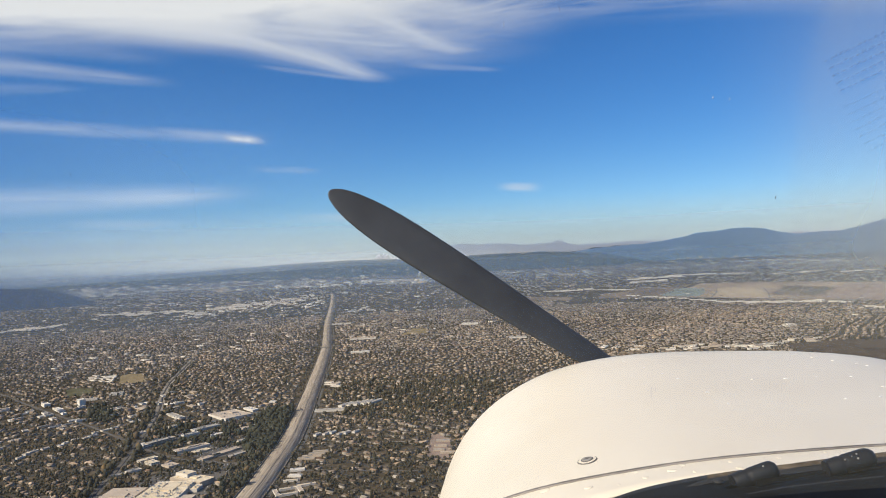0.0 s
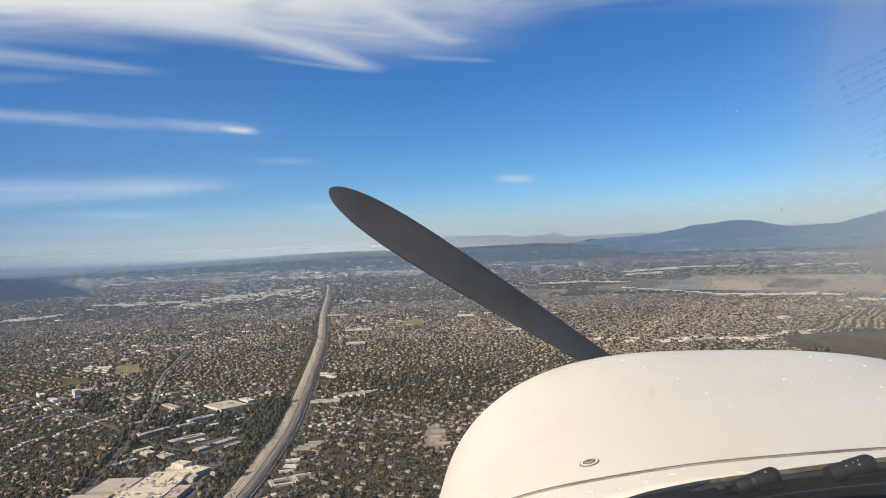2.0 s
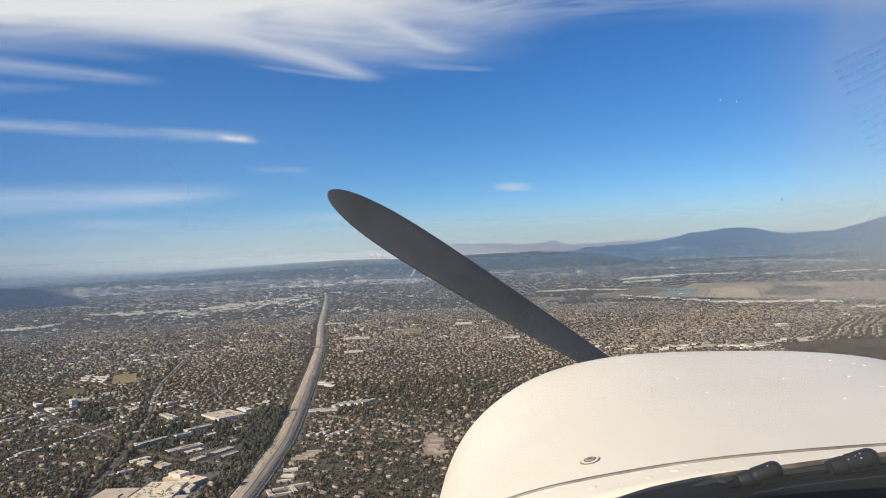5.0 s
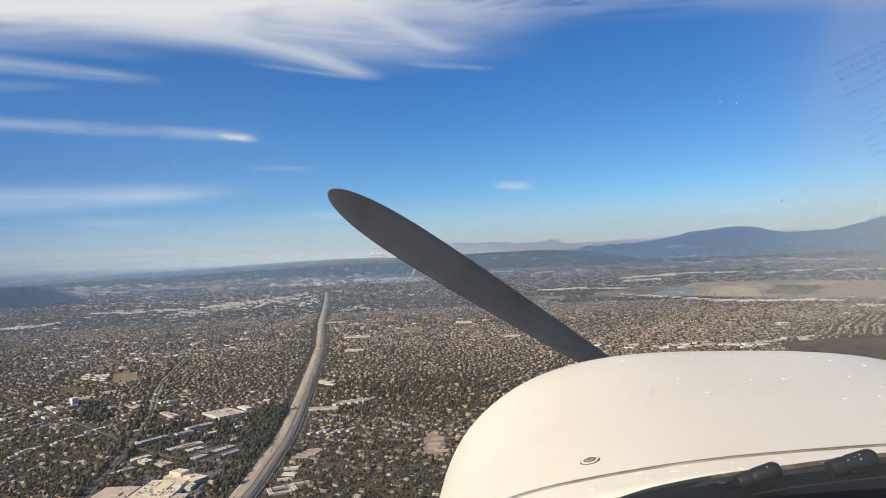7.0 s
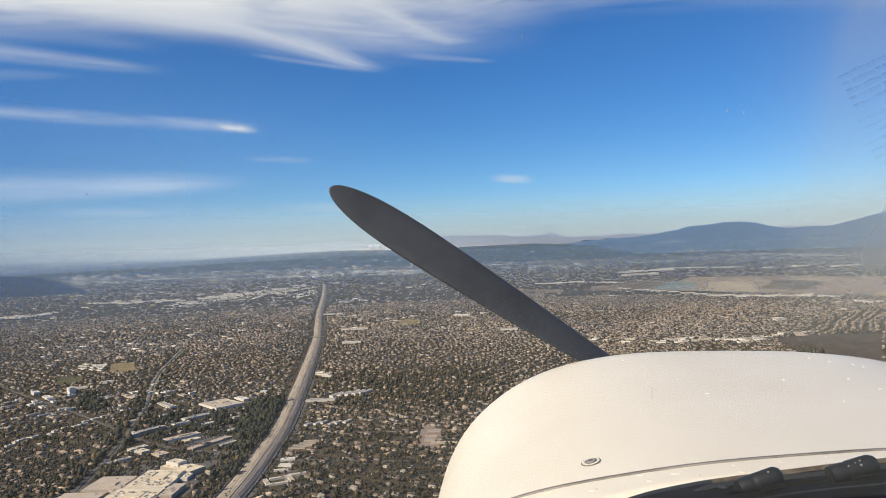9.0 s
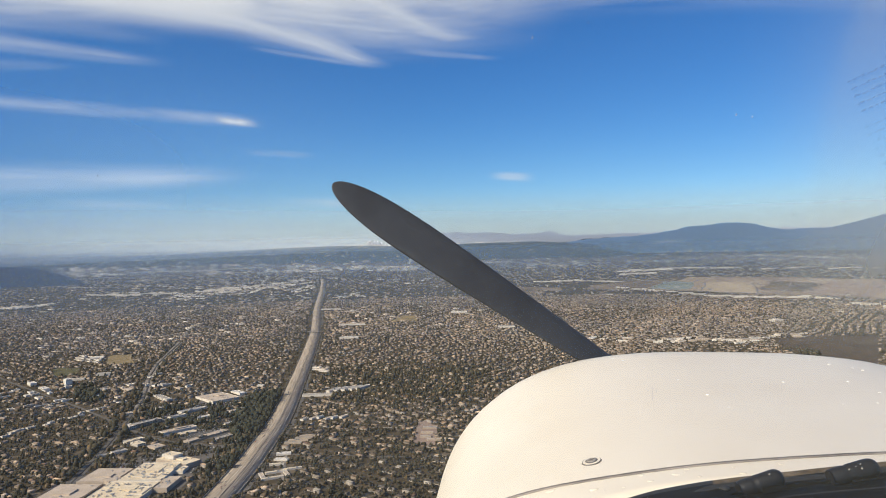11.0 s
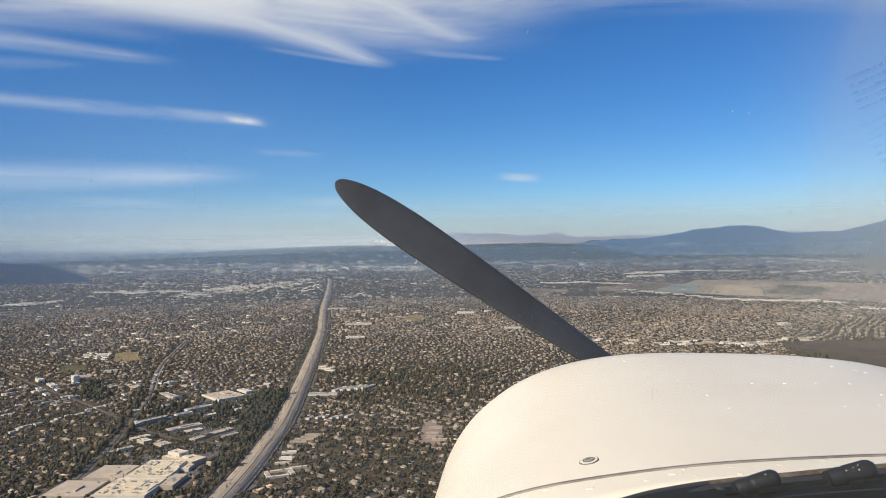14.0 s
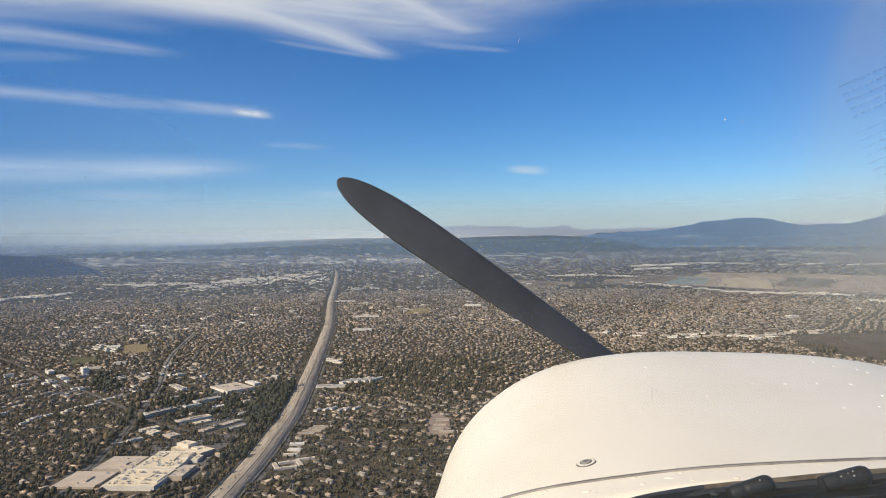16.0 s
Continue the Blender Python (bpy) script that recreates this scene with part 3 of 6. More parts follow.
field("schoolyard", FIELDS["schoolyard"], M_PINK, "pinkish paved schoolyard")
for key in ("store_lot", "office_lot", "campus_lot"):
    field("parking_lot", FIELDS[key], M_LOT, "grey asphalt parking lot between commercial buildings", "parking lot")
field("mall_lot", FIELDS["mall_lot"], M_LOT, "worn grey parking lot round the mall", "parking lot")


# ---------------------------------------------------------------- large buildings
BUILT = []      # (x, y, radius) kept clear of houses and trees


def spot(x, y, rot=0.0):
    """The pose on the land of a map place, and the scale of things there."""
    k = float(shrink(x, y))
    p = lay(x, y)
    return Matrix.LocRotScale(Vector(p), Euler((0, 0, radians(rot))), None), k


def flat_building(x, y, w, d, h, rot=0.0, roof=None, wall=None, label="low flat-roofed commercial building", units=4, floors=0, name="commercial_building", group="", win=0.6):
    """Walls with a parapet, a sunk roof deck, rooftop plant and rows of windows."""
    m, k = spot(x, y, rot)
    roof, wall = roof or M_TAN_ROOF, wall or M_CREAM
    w, d, h = w * k, d * k, h * k
    ob = thing(name, m, label, "building", group)
    rnd = random.Random(int(x * 7 + y))
    bm = bmesh.new()
    box(bm, w, d, h, 0, 0, -1.0)
    top = [f for f in bm.faces if f.normal.z > 0.9]
    bmesh.ops.inset_region(bm, faces=top, thickness=0.5 * k)
    bmesh.ops.translate(bm, vec=(0, 0, -0.9 * k), verts=list({v for f in top for v in f.verts}))
    part("wall", bm, wall, ob)
    bm = bmesh.new()
    box(bm, w - 1.2 * k, d - 1.2 * k, 0.25 * k, 0, 0, h - 1.0 - 0.86 * k)
    deck = part("roof", bm, roof, ob)
    for i in range(units):
        uw, ud, uh = rnd.uniform(2, 5) * k, rnd.uniform(2, 4) * k, rnd.uniform(1.2, 2.4) * k
        bm = bmesh.new()
        box(bm, uw, ud, uh, rnd.uniform(-0.42, 0.42) * (w - uw), rnd.uniform(-0.42, 0.42) * (d - ud), h - 1.0 - 0.6 * k)
        part("rooftop_unit", bm, M_UNIT if rnd.random() < 0.6 else roof, deck)
    if w * d / k ** 2 > 2200 and h / k < 15:
        bm = bmesh.new()
        rw, rd = w * rnd.uniform(0.25, 0.45), d * rnd.uniform(0.2, 0.4)
        box(bm, rw, rd, 2.6 * k, rnd.uniform(-0.25, 0.25) * (w - rw), rnd.uniform(-0.25, 0.25) * (d - rd), h - 1.0 - 0.6 * k)
        part("raised_roof", bm, roof, deck)
    for fl in range(floors):
        zz = (h - 1.0) * (fl + 0.3) / floors
        hh = (h - 1.0) / floors * 0.4
        n = max(3, int(w / (4.5 * k)))
        for i in range(n):
            bm = bmesh.new()
            box(bm, w / n * win, 0.3 * k, hh, (i + 0.5) * w / n - w / 2, -d / 2, zz)
            part("window", bm, M_WINDOW, ob)
        n = max(2, int(d / (4.5 * k)))
        for i in range(n):
            bm = bmesh.new()
            box(bm, 0.3 * k, d / n * win, hh, -w / 2, (i + 0.5) * d / n - d / 2, zz)
            part("window", bm, M_WINDOW, ob)
    BUILT.append((x, y, 0.5 * math.hypot(w, d) / k + 3))
    return ob


GY, TN, WH, CR, TW = M_GREY_ROOF, M_TAN_ROOF, M_WHITE_ROOF, M_CREAM, M_TAN_WALL
# shopping mall: white-roofed hall, taller department store, low tan wing
CRF = M_CREAM_ROOF
flat_building(-588, 1470, 84, 110, 11, -3, CRF, CR, "long cream-roofed shopping mall crowded with rooftop units", 60, name="shopping_mall")
flat_building(-596, 1360, 100, 96, 10, -3, CRF, CR, "lower cream-roofed hall of the shopping mall", 60, name="shopping_mall")
flat_building(-562, 1546, 92, 40, 12, -30, CRF, TW, "tan-walled department store at the end of the mall", 6, name="department_store")
flat_building(-580, 1560, 36, 24, 20, -30, CRF, CR, "cream penthouse storey rising over the department store", 1, name="department_store")
flat_building(-532, 1400, 30, 70, 10, -3, TN, TW, "tan-roofed store joined to the mall", 8, name="department_store")
flat_building(-680, 1468, 74, 84, 6, -3, TN, TW, "low tan parking deck beside the mall", 4, name="parking_deck")
flat_building(-705, 1370, 84, 90, 5, -3, TN, TW, "low tan parking deck with a worn roof", 4, name="parking_deck")
flat_building(-640, 1420, 28, 50, 9, 40, TN, TW, "brown-roofed wing between mall and deck", 3, name="shopping_mall")
for bx, by, bw, bd, bh, bn in ((-560, 1498, 26, 40, 12.6, 5), (-614, 1500, 24, 30, 12.2, 5), (-590, 1440, 40, 18, 12.8, 4), (-552, 1440, 16, 36, 12.2, 4), (-620, 1384, 34, 22, 11.8, 6), (-566, 1352, 30, 40, 11.4, 8), (-536, 1490, 18, 30, 8.5, 3)):
    flat_building(bx, by, bw, bd, bh, -3, CRF, CR, "cream-roofed raised hall of the shopping mall", bn, name="shopping_mall", group="wings of the mall")
OFFICE = "low cream office building with a flat roof"
flat_building(-734, 1732, 44, 20, 8, 50, CRF, CR, OFFICE, 5, 2)
flat_building(-712, 1704, 20, 34, 8, 50, CRF, CR, OFFICE, 3, 2)
flat_building(-730, 1645, 32, 16, 6, 50, GY, CR, OFFICE, 3)
flat_building(-752, 1618, 26, 14, 5, 50, GY, TW, OFFICE, 2)
flat_building(-660, 1680, 36, 26, 6, -40, TN, TW, "small building with a tan flat roof", 3)
flat_building(-772, 1902, 80, 20, 11, 56, GY, TW, "three-storey office with grey window rows", 6, 3)
flat_building(-800, 1868, 22, 30, 10, 56, WH, CR, "white stair block of an office building", 2, 2)
flat_building(-664, 1830, 88, 26, 7, 47, TN, CR, "sprawling tan-roofed commercial building among trees", 8)
flat_building(-630, 1800, 40, 24, 6, 47, CRF, TW, "sandy-roofed wing of a commercial building", 3)
flat_building(-565, 1778, 84, 22, 6, 59, TN, TW, "tan-roofed commercial building beside the freeway", 6)
flat_building(-588, 1738, 60, 20, 6, 59, TN, TW, "tan-roofed commercial building with a worn roof", 4)
flat_building(-530, 1752, 50, 16, 5, 59, GY, TW, "grey shed beside the freeway", 2)
flat_building(-683, 2215, 112, 86, 8, -46, TN, CR, "big-box store with a broad pale tan roof", 9, name="warehouse_store")
flat_building(-640, 2290, 60, 22, 7, -46, WH, CR, "pale loading wing behind the big-box store", 3, name="warehouse_store")
flat_building(-800, 2085, 34, 20, 8, 50, GY, CR, "grey-roofed two-storey office building", 3, 2)
flat_building(-704, 2053, 78, 22, 7, 50, GY, CR, "long grey-roofed office building", 8)
flat_building(-720, 1980, 46, 18, 7, 50, GY, CR, "low office with a pale grey roof", 4)
flat_building(-645, 1965, 40, 16, 6, 50, WH, CR, "low white-roofed office among trees", 3)
flat_building(-858, 2236, 110, 18, 8, -47, GY, CR, "office block with a row of white pillars", 5, 2)
flat_building(-576, 2043, 56, 16, 6, 50, TN, CR, "low workshop building near the freeway grove", 3)
flat_building(-544, 1899, 60, 16, 6, 50, GY, CR, "pale low apartments near the freeway grove", 3)
flat_building(-1018, 2385, 46, 30, 6, -40, TN, TW, "tan commercial building beside the boulevard", 3)
flat_building(-997, 2271, 34, 20, 5, 50, TN, CR, "small tan-roofed shop building by the boulevard", 3)
flat_building(-960, 2190, 26, 18, 5, 50, GY, CR, "small grey-roofed shop building by the boulevard", 2)
flat_building(-1280, 2504, 28, 20, 22, -45, WH, M_WHITE_WALL, "bright white six-storey tower block", 2, 6, win=0.14, name="tower_block")
flat_building(-1406, 2512, 36, 20, 11, -45, WH, M_WHITE_WALL, "plain white four-storey apartment block", 2, 4, win=0.14, name="tower_block")
flat_building(-1322, 2432, 54, 20, 7, -45, WH, M_WHITE_WALL, "low white wing beside the tower block", 4, 2)
flat_building(-1255, 2455, 22, 20, 7, -45, GY, CR, "low grey wing beside the tower block", 2)
for i in range(12):
    q, rs = (i + 0.5) / 12, random.Random(70 + i)
    flat_building(-1100 + 118 * q ** 0.9 + rs.uniform(-14, 14), 1800 + 325 * q + rs.uniform(-10, 10), rs.uniform(14, 26), rs.uniform(9, 13), rs.uniform(4, 5.5), 66 - 6 * q + rs.uniform(-8, 8),
                  rs.choice((GY, WH, TN, GY, TN)), CR, "strip-mall unit with a flat roof", 1, group="strip mall units")
flat_building(-1075, 2300, 23, 18, 5, 50, WH, CR, "small white building beside the street", 1)
flat_building(-878, 2030, 30, 18, 5, 50, TN, CR, "small tan-roofed building among trees", 2)
flat_building(-352, 1600, 32, 16, 5, 10, WH, CR, "small white-roofed building beside the freeway", 2)
flat_building(-347, 1556, 30, 14, 5, -10, WH, CR, "narrow white-roofed building beside the freeway", 1)
for rx, ry, rw, rd, rr_ in ((-338, 1432, 42, 8, 24), (-340, 1470, 42, 8, 24), (-362, 1446, 8, 32, 24), (-316, 1458, 8, 32, 24), (-310, 1490, 36, 8, 24), (-350, 1522, 30, 8, 12)):
    flat_building(rx, ry, rw, rd, 5, rr_, (TN, CRF)[rw > 10], CR, "pale-roofed apartment wing round a courtyard", 1, group="courtyard apartments", name="apartment_building")
flat_building(-384, 2225, 88, 22, 7, 4, GY, CR, "long pale apartment building with flat roof", 5, name="apartment_building")
for i in range(5):
    flat_building(-345 + 22 * i, 2300 + 8 * i, 15, 62, 7, -28, GY, CR, "slanting pale apartment wing among trees", 2, group="slanting apartment row", name="apartment_building")
for i in range(6):
    flat_building(-366 + 19 * i + 5 * (i % 2), 1918 + 9 * (i % 3), 10, 26 + 4 * (i % 2), 6, -22 - 4 * (i % 2), (GY, TN)[i % 2], CR, "grey-roofed apartment wing among trees", 1, group="grey apartment row", name="apartment_building")
for i in range(4):
    flat_building(-350 + 9 * i, 1690 + 20 * i, 40 + 6 * (i % 2), 8, 4.5, -4 + 3 * i, (GY, TN)[i % 2], TW, "long low motel wing", 2, group="motel wings", name="motel")
for i, (dx, dy, ww, dd) in enumerate(((-45, 1715, 26, 12), (-42, 1750, 30, 10), (-36, 1800, 34, 14), (-20, 1690, 44, 12))):
    flat_building(dx, dy, ww, dd, 5, 0, (GY, TN)[i % 2], TW, "low school building in the paved yard", 1, group="school buildings", name="school_building")
rnd = random.Random(31)
for bx, by, n in ((-1180, 2180, 9), (-1330, 2330, 8), (-1060, 2440, 8), (-900, 2420, 6), (-1480, 2420, 6), (-1240, 1960, 6), (-980, 2620, 6), (-1560, 2180, 5)):
    for i in range(n):
        flat_building(bx + rnd.uniform(-75, 75), by + rnd.uniform(-70, 70), rnd.uniform(14, 38), rnd.uniform(9, 17), rnd.uniform(4, 7), rnd.choice((-46, -40, 48, 54, 60)), rnd.choice((WH, TN, GY, TN, GY)), rnd.choice((CR, M_WHITE_WALL, TW)), "small flat-roofed shop or office building", 2, group="shops and offices by the boulevard")
for dx, dy, ww, dd in ((-452, 2700, 52, 26), (-430, 2660, 40, 18), (-470, 2740, 30, 20)):
    flat_building(dx, dy, ww, dd, 6, -20, TN, M_CREAM, "yellow-tan low building beside the freeway", 3, group="low tan buildings by the freeway")
rs = random.Random(88)
for i in range(9):
    flat_building(-1560 + 50 * (i % 3) + 22 * (i // 3) + rs.uniform(-5, 5), 3190 - 34 * (i % 3) - 62 * (i // 3), rs.uniform(34, 60), rs.uniform(9, 13), 4.5, -34, rs.choice((GY, WH, GY, TN)), CR, "long low classroom building in parallel rows", 1, group="classroom rows", name="school_building")
flat_building(-459, 3600, 92, 36, 9, 8, WH, CR, "long warehouse with a pale roof", 4, name="warehouse")
flat_building(113, 4840, 108, 60, 10, 0, WH, CR, "bright white school hall among houses", 2, name="warehouse")
flat_building(-518, 4230, 150, 50, 8, 6, TN, CR, "long tan-roofed warehouse among houses", 4, name="warehouse")
flat_building(345, 3940, 90, 40, 8, 0, GY, CR, "broad grey-roofed warehouse among houses", 2, name="warehouse")
flat_building(-800, 5300, 140, 60, 8, 5, GY, CR, "broad grey-roofed warehouse among houses", 2, name="warehouse")
flat_building(-597, 2396, 22, 18, 7, 0, WH, CR, "small white building beside trees", 1)
flat_building(-1471, 3130, 53, 40, 6, 15, WH, CR, "pale school building beside the dry field", 2, name="school_building")
flat_building(-1248, 2700, 46, 40, 6, 15, GY, CR, "grey-roofed school building beside a field", 2, name="school_building")
flat_building(-1294, 2600, 45, 25, 6, 15, TN, CR, "tan-roofed school building beside a field", 2, name="school_building")
for i in range(34):
    rs = random.Random(500 + i)
    q = (i + rs.uniform(0.1, 0.9)) / 34 * 5
    line = [(560, 3440), (930, 3300), (1085, 3262), (1236, 3200), (1361, 3180), (1700, 3420)]
    a, f = int(q), q - int(q)
    flat_building(line[a][0] + (line[a + 1][0] - line[a][0]) * f, line[a][1] + (line[a + 1][1] - line[a][1]) * f + rs.gauss(0, 42), rs.uniform(20, 62), rs.uniform(14, 32), rs.uniform(5, 9),
                  rs.choice((-8, 14, -20, 60)), rs.choice((WH, TN, GY, CRF, GY)), rs.choice((CR, TW, M_WHITE_WALL)), "low pale commercial building in a strip", 2, group="commercial strip")
flat_building(1783, 3910, 50, 50, 14, 10, WH, CR, "white block above the houses", 1, 3, name="tower_block")


def on_freeway(x, y, pad=70):
    p = np.array(FREEWAY, float)
    return y < p[-1, 1] and abs(x - np.interp(y, p[:, 1], p[:, 0])) < pad


def strip(points, n, w, d, h, seed, label, group, both=(0.25, 0.5), spread=170):
    """A belt of warehouses along a line."""
    rnd = random.Random(seed)
    p = np.array(points, float)
    for i in range(n):
        q = (i + rnd.uniform(0.2, 0.8)) / n * (len(p) - 1)
        a, f = int(q), q - int(q)
        x, y = p[a] + (p[a + 1] - p[a]) * f
        y += rnd.gauss(0, spread)
        if on_freeway(x, y, 100):
            continue
        r = rnd.random()
        flat_building(x, y, rnd.uniform(*w), rnd.uniform(*d), rnd.uniform(*h), rnd.uniform(-12, 22), WH if r > both[1] else (TN if r > both[0] else GY), CR, label, 1, name="warehouse", group=group)


PALE = "long pale-roofed warehouse in an industrial belt"
strip([(-3760, 5700), (-3615, 5956), (-3460, 6171), (-3443, 6694)], 26, (45, 150), (22, 60), (8, 12), 1, PALE, "industrial belt", (0.3, 0.6), 150)
strip([(-3713, 7685), (-3256, 7585), (-2960, 7727), (-2807, 7800)], 24, (50, 170), (25, 60), (8, 12), 2, PALE, "industrial belt", (0.3, 0.6), 150)
strip([(-2595, 7365), (-2408, 8075), (-2182, 8406), (-1878, 10400)], 76, (35, 120), (20, 50), (8, 13), 3, PALE, "industrial belt", (0.3, 0.62), 480)
strip([(-2100, 8100), (-1750, 9000), (-1500, 10400)], 20, (50, 130), (30, 70), (8, 13), 8, PALE, "industrial belt")
strip([(1684, 7005), (1977, 6237), (2130, 5747), (2379, 5507), (2651, 5455), (2809, 5279)], 58, (28, 95), (14, 34), (7, 11), 4, PALE, "warehouse row by the basin", (0.12, 0.35), 70)
strip([(2730, 4854), (2800, 4560)], 7, (50, 110), (20, 40), (8, 12), 14, PALE, "warehouse row by the basin", (0.2, 0.4), 50)
strip([(1091, 8442), (1400, 8390), (1682, 8312)], 7, (90, 200), (45, 75), (8, 12), 5, PALE, "warehouse row", (0.0, 0.1), 45)
strip([(1721, 8137), (1940, 7933)], 5, (70, 130), (40, 60), (8, 12), 15, PALE, "warehouse row", (0.0, 0.2), 45)
strip([(2350, 9700), (2921, 10028)], 10, (60, 160), (40, 80), (8, 12), 16, PALE, "warehouse row", (0.2, 0.4), 160)
strip([(650, 17118), (1677, 17515)], 16, (55, 110), (90, 160), (14, 22), 6, PALE, "far warehouse row", (0.0, 0.1), 160)
strip([(-1900, 14500), (-1084, 16000), (-300, 15300), (900, 15000)], 24, (60, 200), (60, 120), (12, 20), 7, PALE, "far warehouse row", (0.3, 0.5), 400)
strip([(-8966, 17491), (-7300, 15200), (-6157, 13644)], 22, (90, 260), (60, 140), (14, 26), 17, PALE, "far warehouse row", (0.1, 0.3), 500)
strip([(-6500, 15500), (-5200, 15500), (-4300, 17500)], 14, (180, 420), (80, 160), (14, 22), 9, PALE, "far warehouse row")
strip([(2600, 10800), (3800, 11200), (5400, 10500), (6600, 9500)], 18, (150, 360), (60, 120), (12, 18), 10, PALE, "far warehouse row")
strip([(5600, 17500), (8121, 18683), (8272, 17484), (7898, 15920), (8092, 14716)], 22, (120, 360), (60, 120), (14, 22), 11, PALE, "far warehouse row", (0.2, 0.4), 250)
strip([(7900, 26500), (8600, 26200), (9200, 26000), (11000, 25200)], 14, (60, 190), (60, 120), (30, 85), 12, "pale distant office block below the mountain", "distant office blocks", (0.1, 0.2))


# downtown skyline far away
def tower(az, r, h, w, label, hill=False):
    p = (math.sin(radians(az)) * r, math.cos(radians(az)) * r)
    rt = FLAT + (r - FLAT) * RISE / (RISE - (r - FLAT))
    z = ALT - r / rt * ALT
    if hill:
        z = ALT + CREST_MID((az - MID_AZ[0]) / (MID_AZ[1] - MID_AZ[0])) - 5
    ob = thing("skyscraper", Matrix.Translation((p[0], p[1], z - 4)), label, "skyscraper", "downtown skyline")
    bm = bmesh.new()
    box(bm, w, w, h * 0.8)
    box(bm, w * 0.78, w * 0.78, h * 0.14, 0, 0, h * 0.8)
    part("shaft", bm, M_TOWER, ob)
    bm = bmesh.new()
    box(bm, w * 0.4, w * 0.4, h * 0.06, 0, 0, h * 0.94)
    part("crown", bm, M_TOWER, ob)
    for i in range(5):
        bm = bmesh.new()
        box(bm, w * 0.9, 0.4, h * 0.03, 0, -w / 2, h * (0.15 + 0.14 * i))
        part("window", bm, M_WINDOW, ob)


rnd = random.Random(21)
for i in range(44):
    q = rnd.gauss(0, 1)
    tower(-5.2 + 0.7 * q, 4573.5, (18 + 34 * math.exp(-q * q * 0.9)) * rnd.uniform(0.5, 1.0), rnd.uniform(4, 7.5), "slim hazy skyscraper in a downtown cluster", True)
for i in range(84):
    az = -3.6 - 22 * rnd.random() ** 1.2
    tower(az, 4574, rnd.uniform(10.5, 16), rnd.uniform(3, 13), "pale mid-rise block on the far plain", True)


def foothill_town(n, seed):
    """Small pale buildings on the mountain's lower slope, thickest round one centre."""
    rnd = random.Random(seed)
    vs, fs = [], []
    quads = ((0, 1, 5, 4), (1, 2, 6, 5), (2, 3, 7, 6), (3, 0, 4, 7), (4, 5, 6, 7))
    for i in range(n):
        az, slope = (rnd.gauss(17.6, 0.5), rnd.uniform(-0.004, -0.0006)) if i < n * 0.3 else (rnd.uniform(12, 31), rnd.choice((-0.0035, -0.0062, -0.0095, -0.012)) + rnd.gauss(0, 0.0005))
        q = (az - NEAR_AZ[0]) / (NEAR_AZ[1] - NEAR_AZ[0])
        for f in np.linspace(0.02, 1, 60):
            r = 4562 + 44 * f
            rt = FLAT + (r - FLAT) * RISE / max(RISE - (r - FLAT), 30)
            zg = ALT - r / rt * ALT - 6
            z = zg + (CREST_NEAR(q) + ALT - zg) * math.sin(min(1, f * 1.02) * math.pi / 2) ** 1.15 + 1.25 * crag(q, f, 1.3) * (5 + 14 * f * (1 - f) * 4)
            if (z - ALT) / r >= slope:
                break
        w, h = rnd.uniform(1.0, 3.6) * (2.2 if rnd.random() < 0.2 else 1), rnd.uniform(0.4, 1.7)
        base = len(vs)
        for zz in (-2, h):
            for sx, sy in ((-1, -1), (1, -1), (1, 1), (-1, 1)):
                vs.append((math.sin(radians(az)) * r + sx * w, math.cos(radians(az)) * r + sy * 1.5, z + zz))
        fs += [[base + v for v in t] for t in quads]
    tagged(new("foothill_town", mesh_np("foothill_town", np.array(vs), [(np.array(fs), 0)], [M_WHITE_WALL])), "small white buildings scattered over the mountain's foot", "city", kind="stuff")


foothill_town(230, 77)


# pale blocks of the far city, too many and too small to tell apart
def far_blocks(name, label, n, x0, x1, y0, y1, w, h, mats, seed, keep=None):
    rnd = random.Random(seed)
    vs, fs = [], [[] for _ in mats]
    quads = ((0, 1, 5, 4), (1, 2, 6, 5), (2, 3, 7, 6), (3, 0, 4, 7), (4, 5, 6, 7))
    k = 0
    while k < n:
        y = 1.0 / (1.0 / y0 + (1.0 / y1 - 1.0 / y0) * rnd.random())
        x = y * (x0 + (x1 - x0) * rnd.random())
        if noise.fractal(Vector((x / 2600, y / 4200, seed)), 0.8, 2.0, 3) < rnd.uniform(-0.2, 0.35) or on_freeway(x, y):
            continue
        hw, hd, z = rnd.uniform(*w), rnd.uniform(*w) * 0.5, rnd.uniform(*h)
        base = len(vs)
        for zz in (-2, z):
            for sx, sy in ((-1, -1), (1, -1), (1, 1), (-1, 1)):
                vs.append(lay(np.array(x + sx * hw), np.array(y + sy * hd), zz))
        fs[rnd.randrange(len(mats))] += [[base + q for q in f] for f in quads]
        k += 1
    me = mesh_np(name, np.array(vs), [(np.array(f), i) for i, f in enumerate(fs)], mats)
    return tagged(new(name, me), label, "city", kind="stuff")


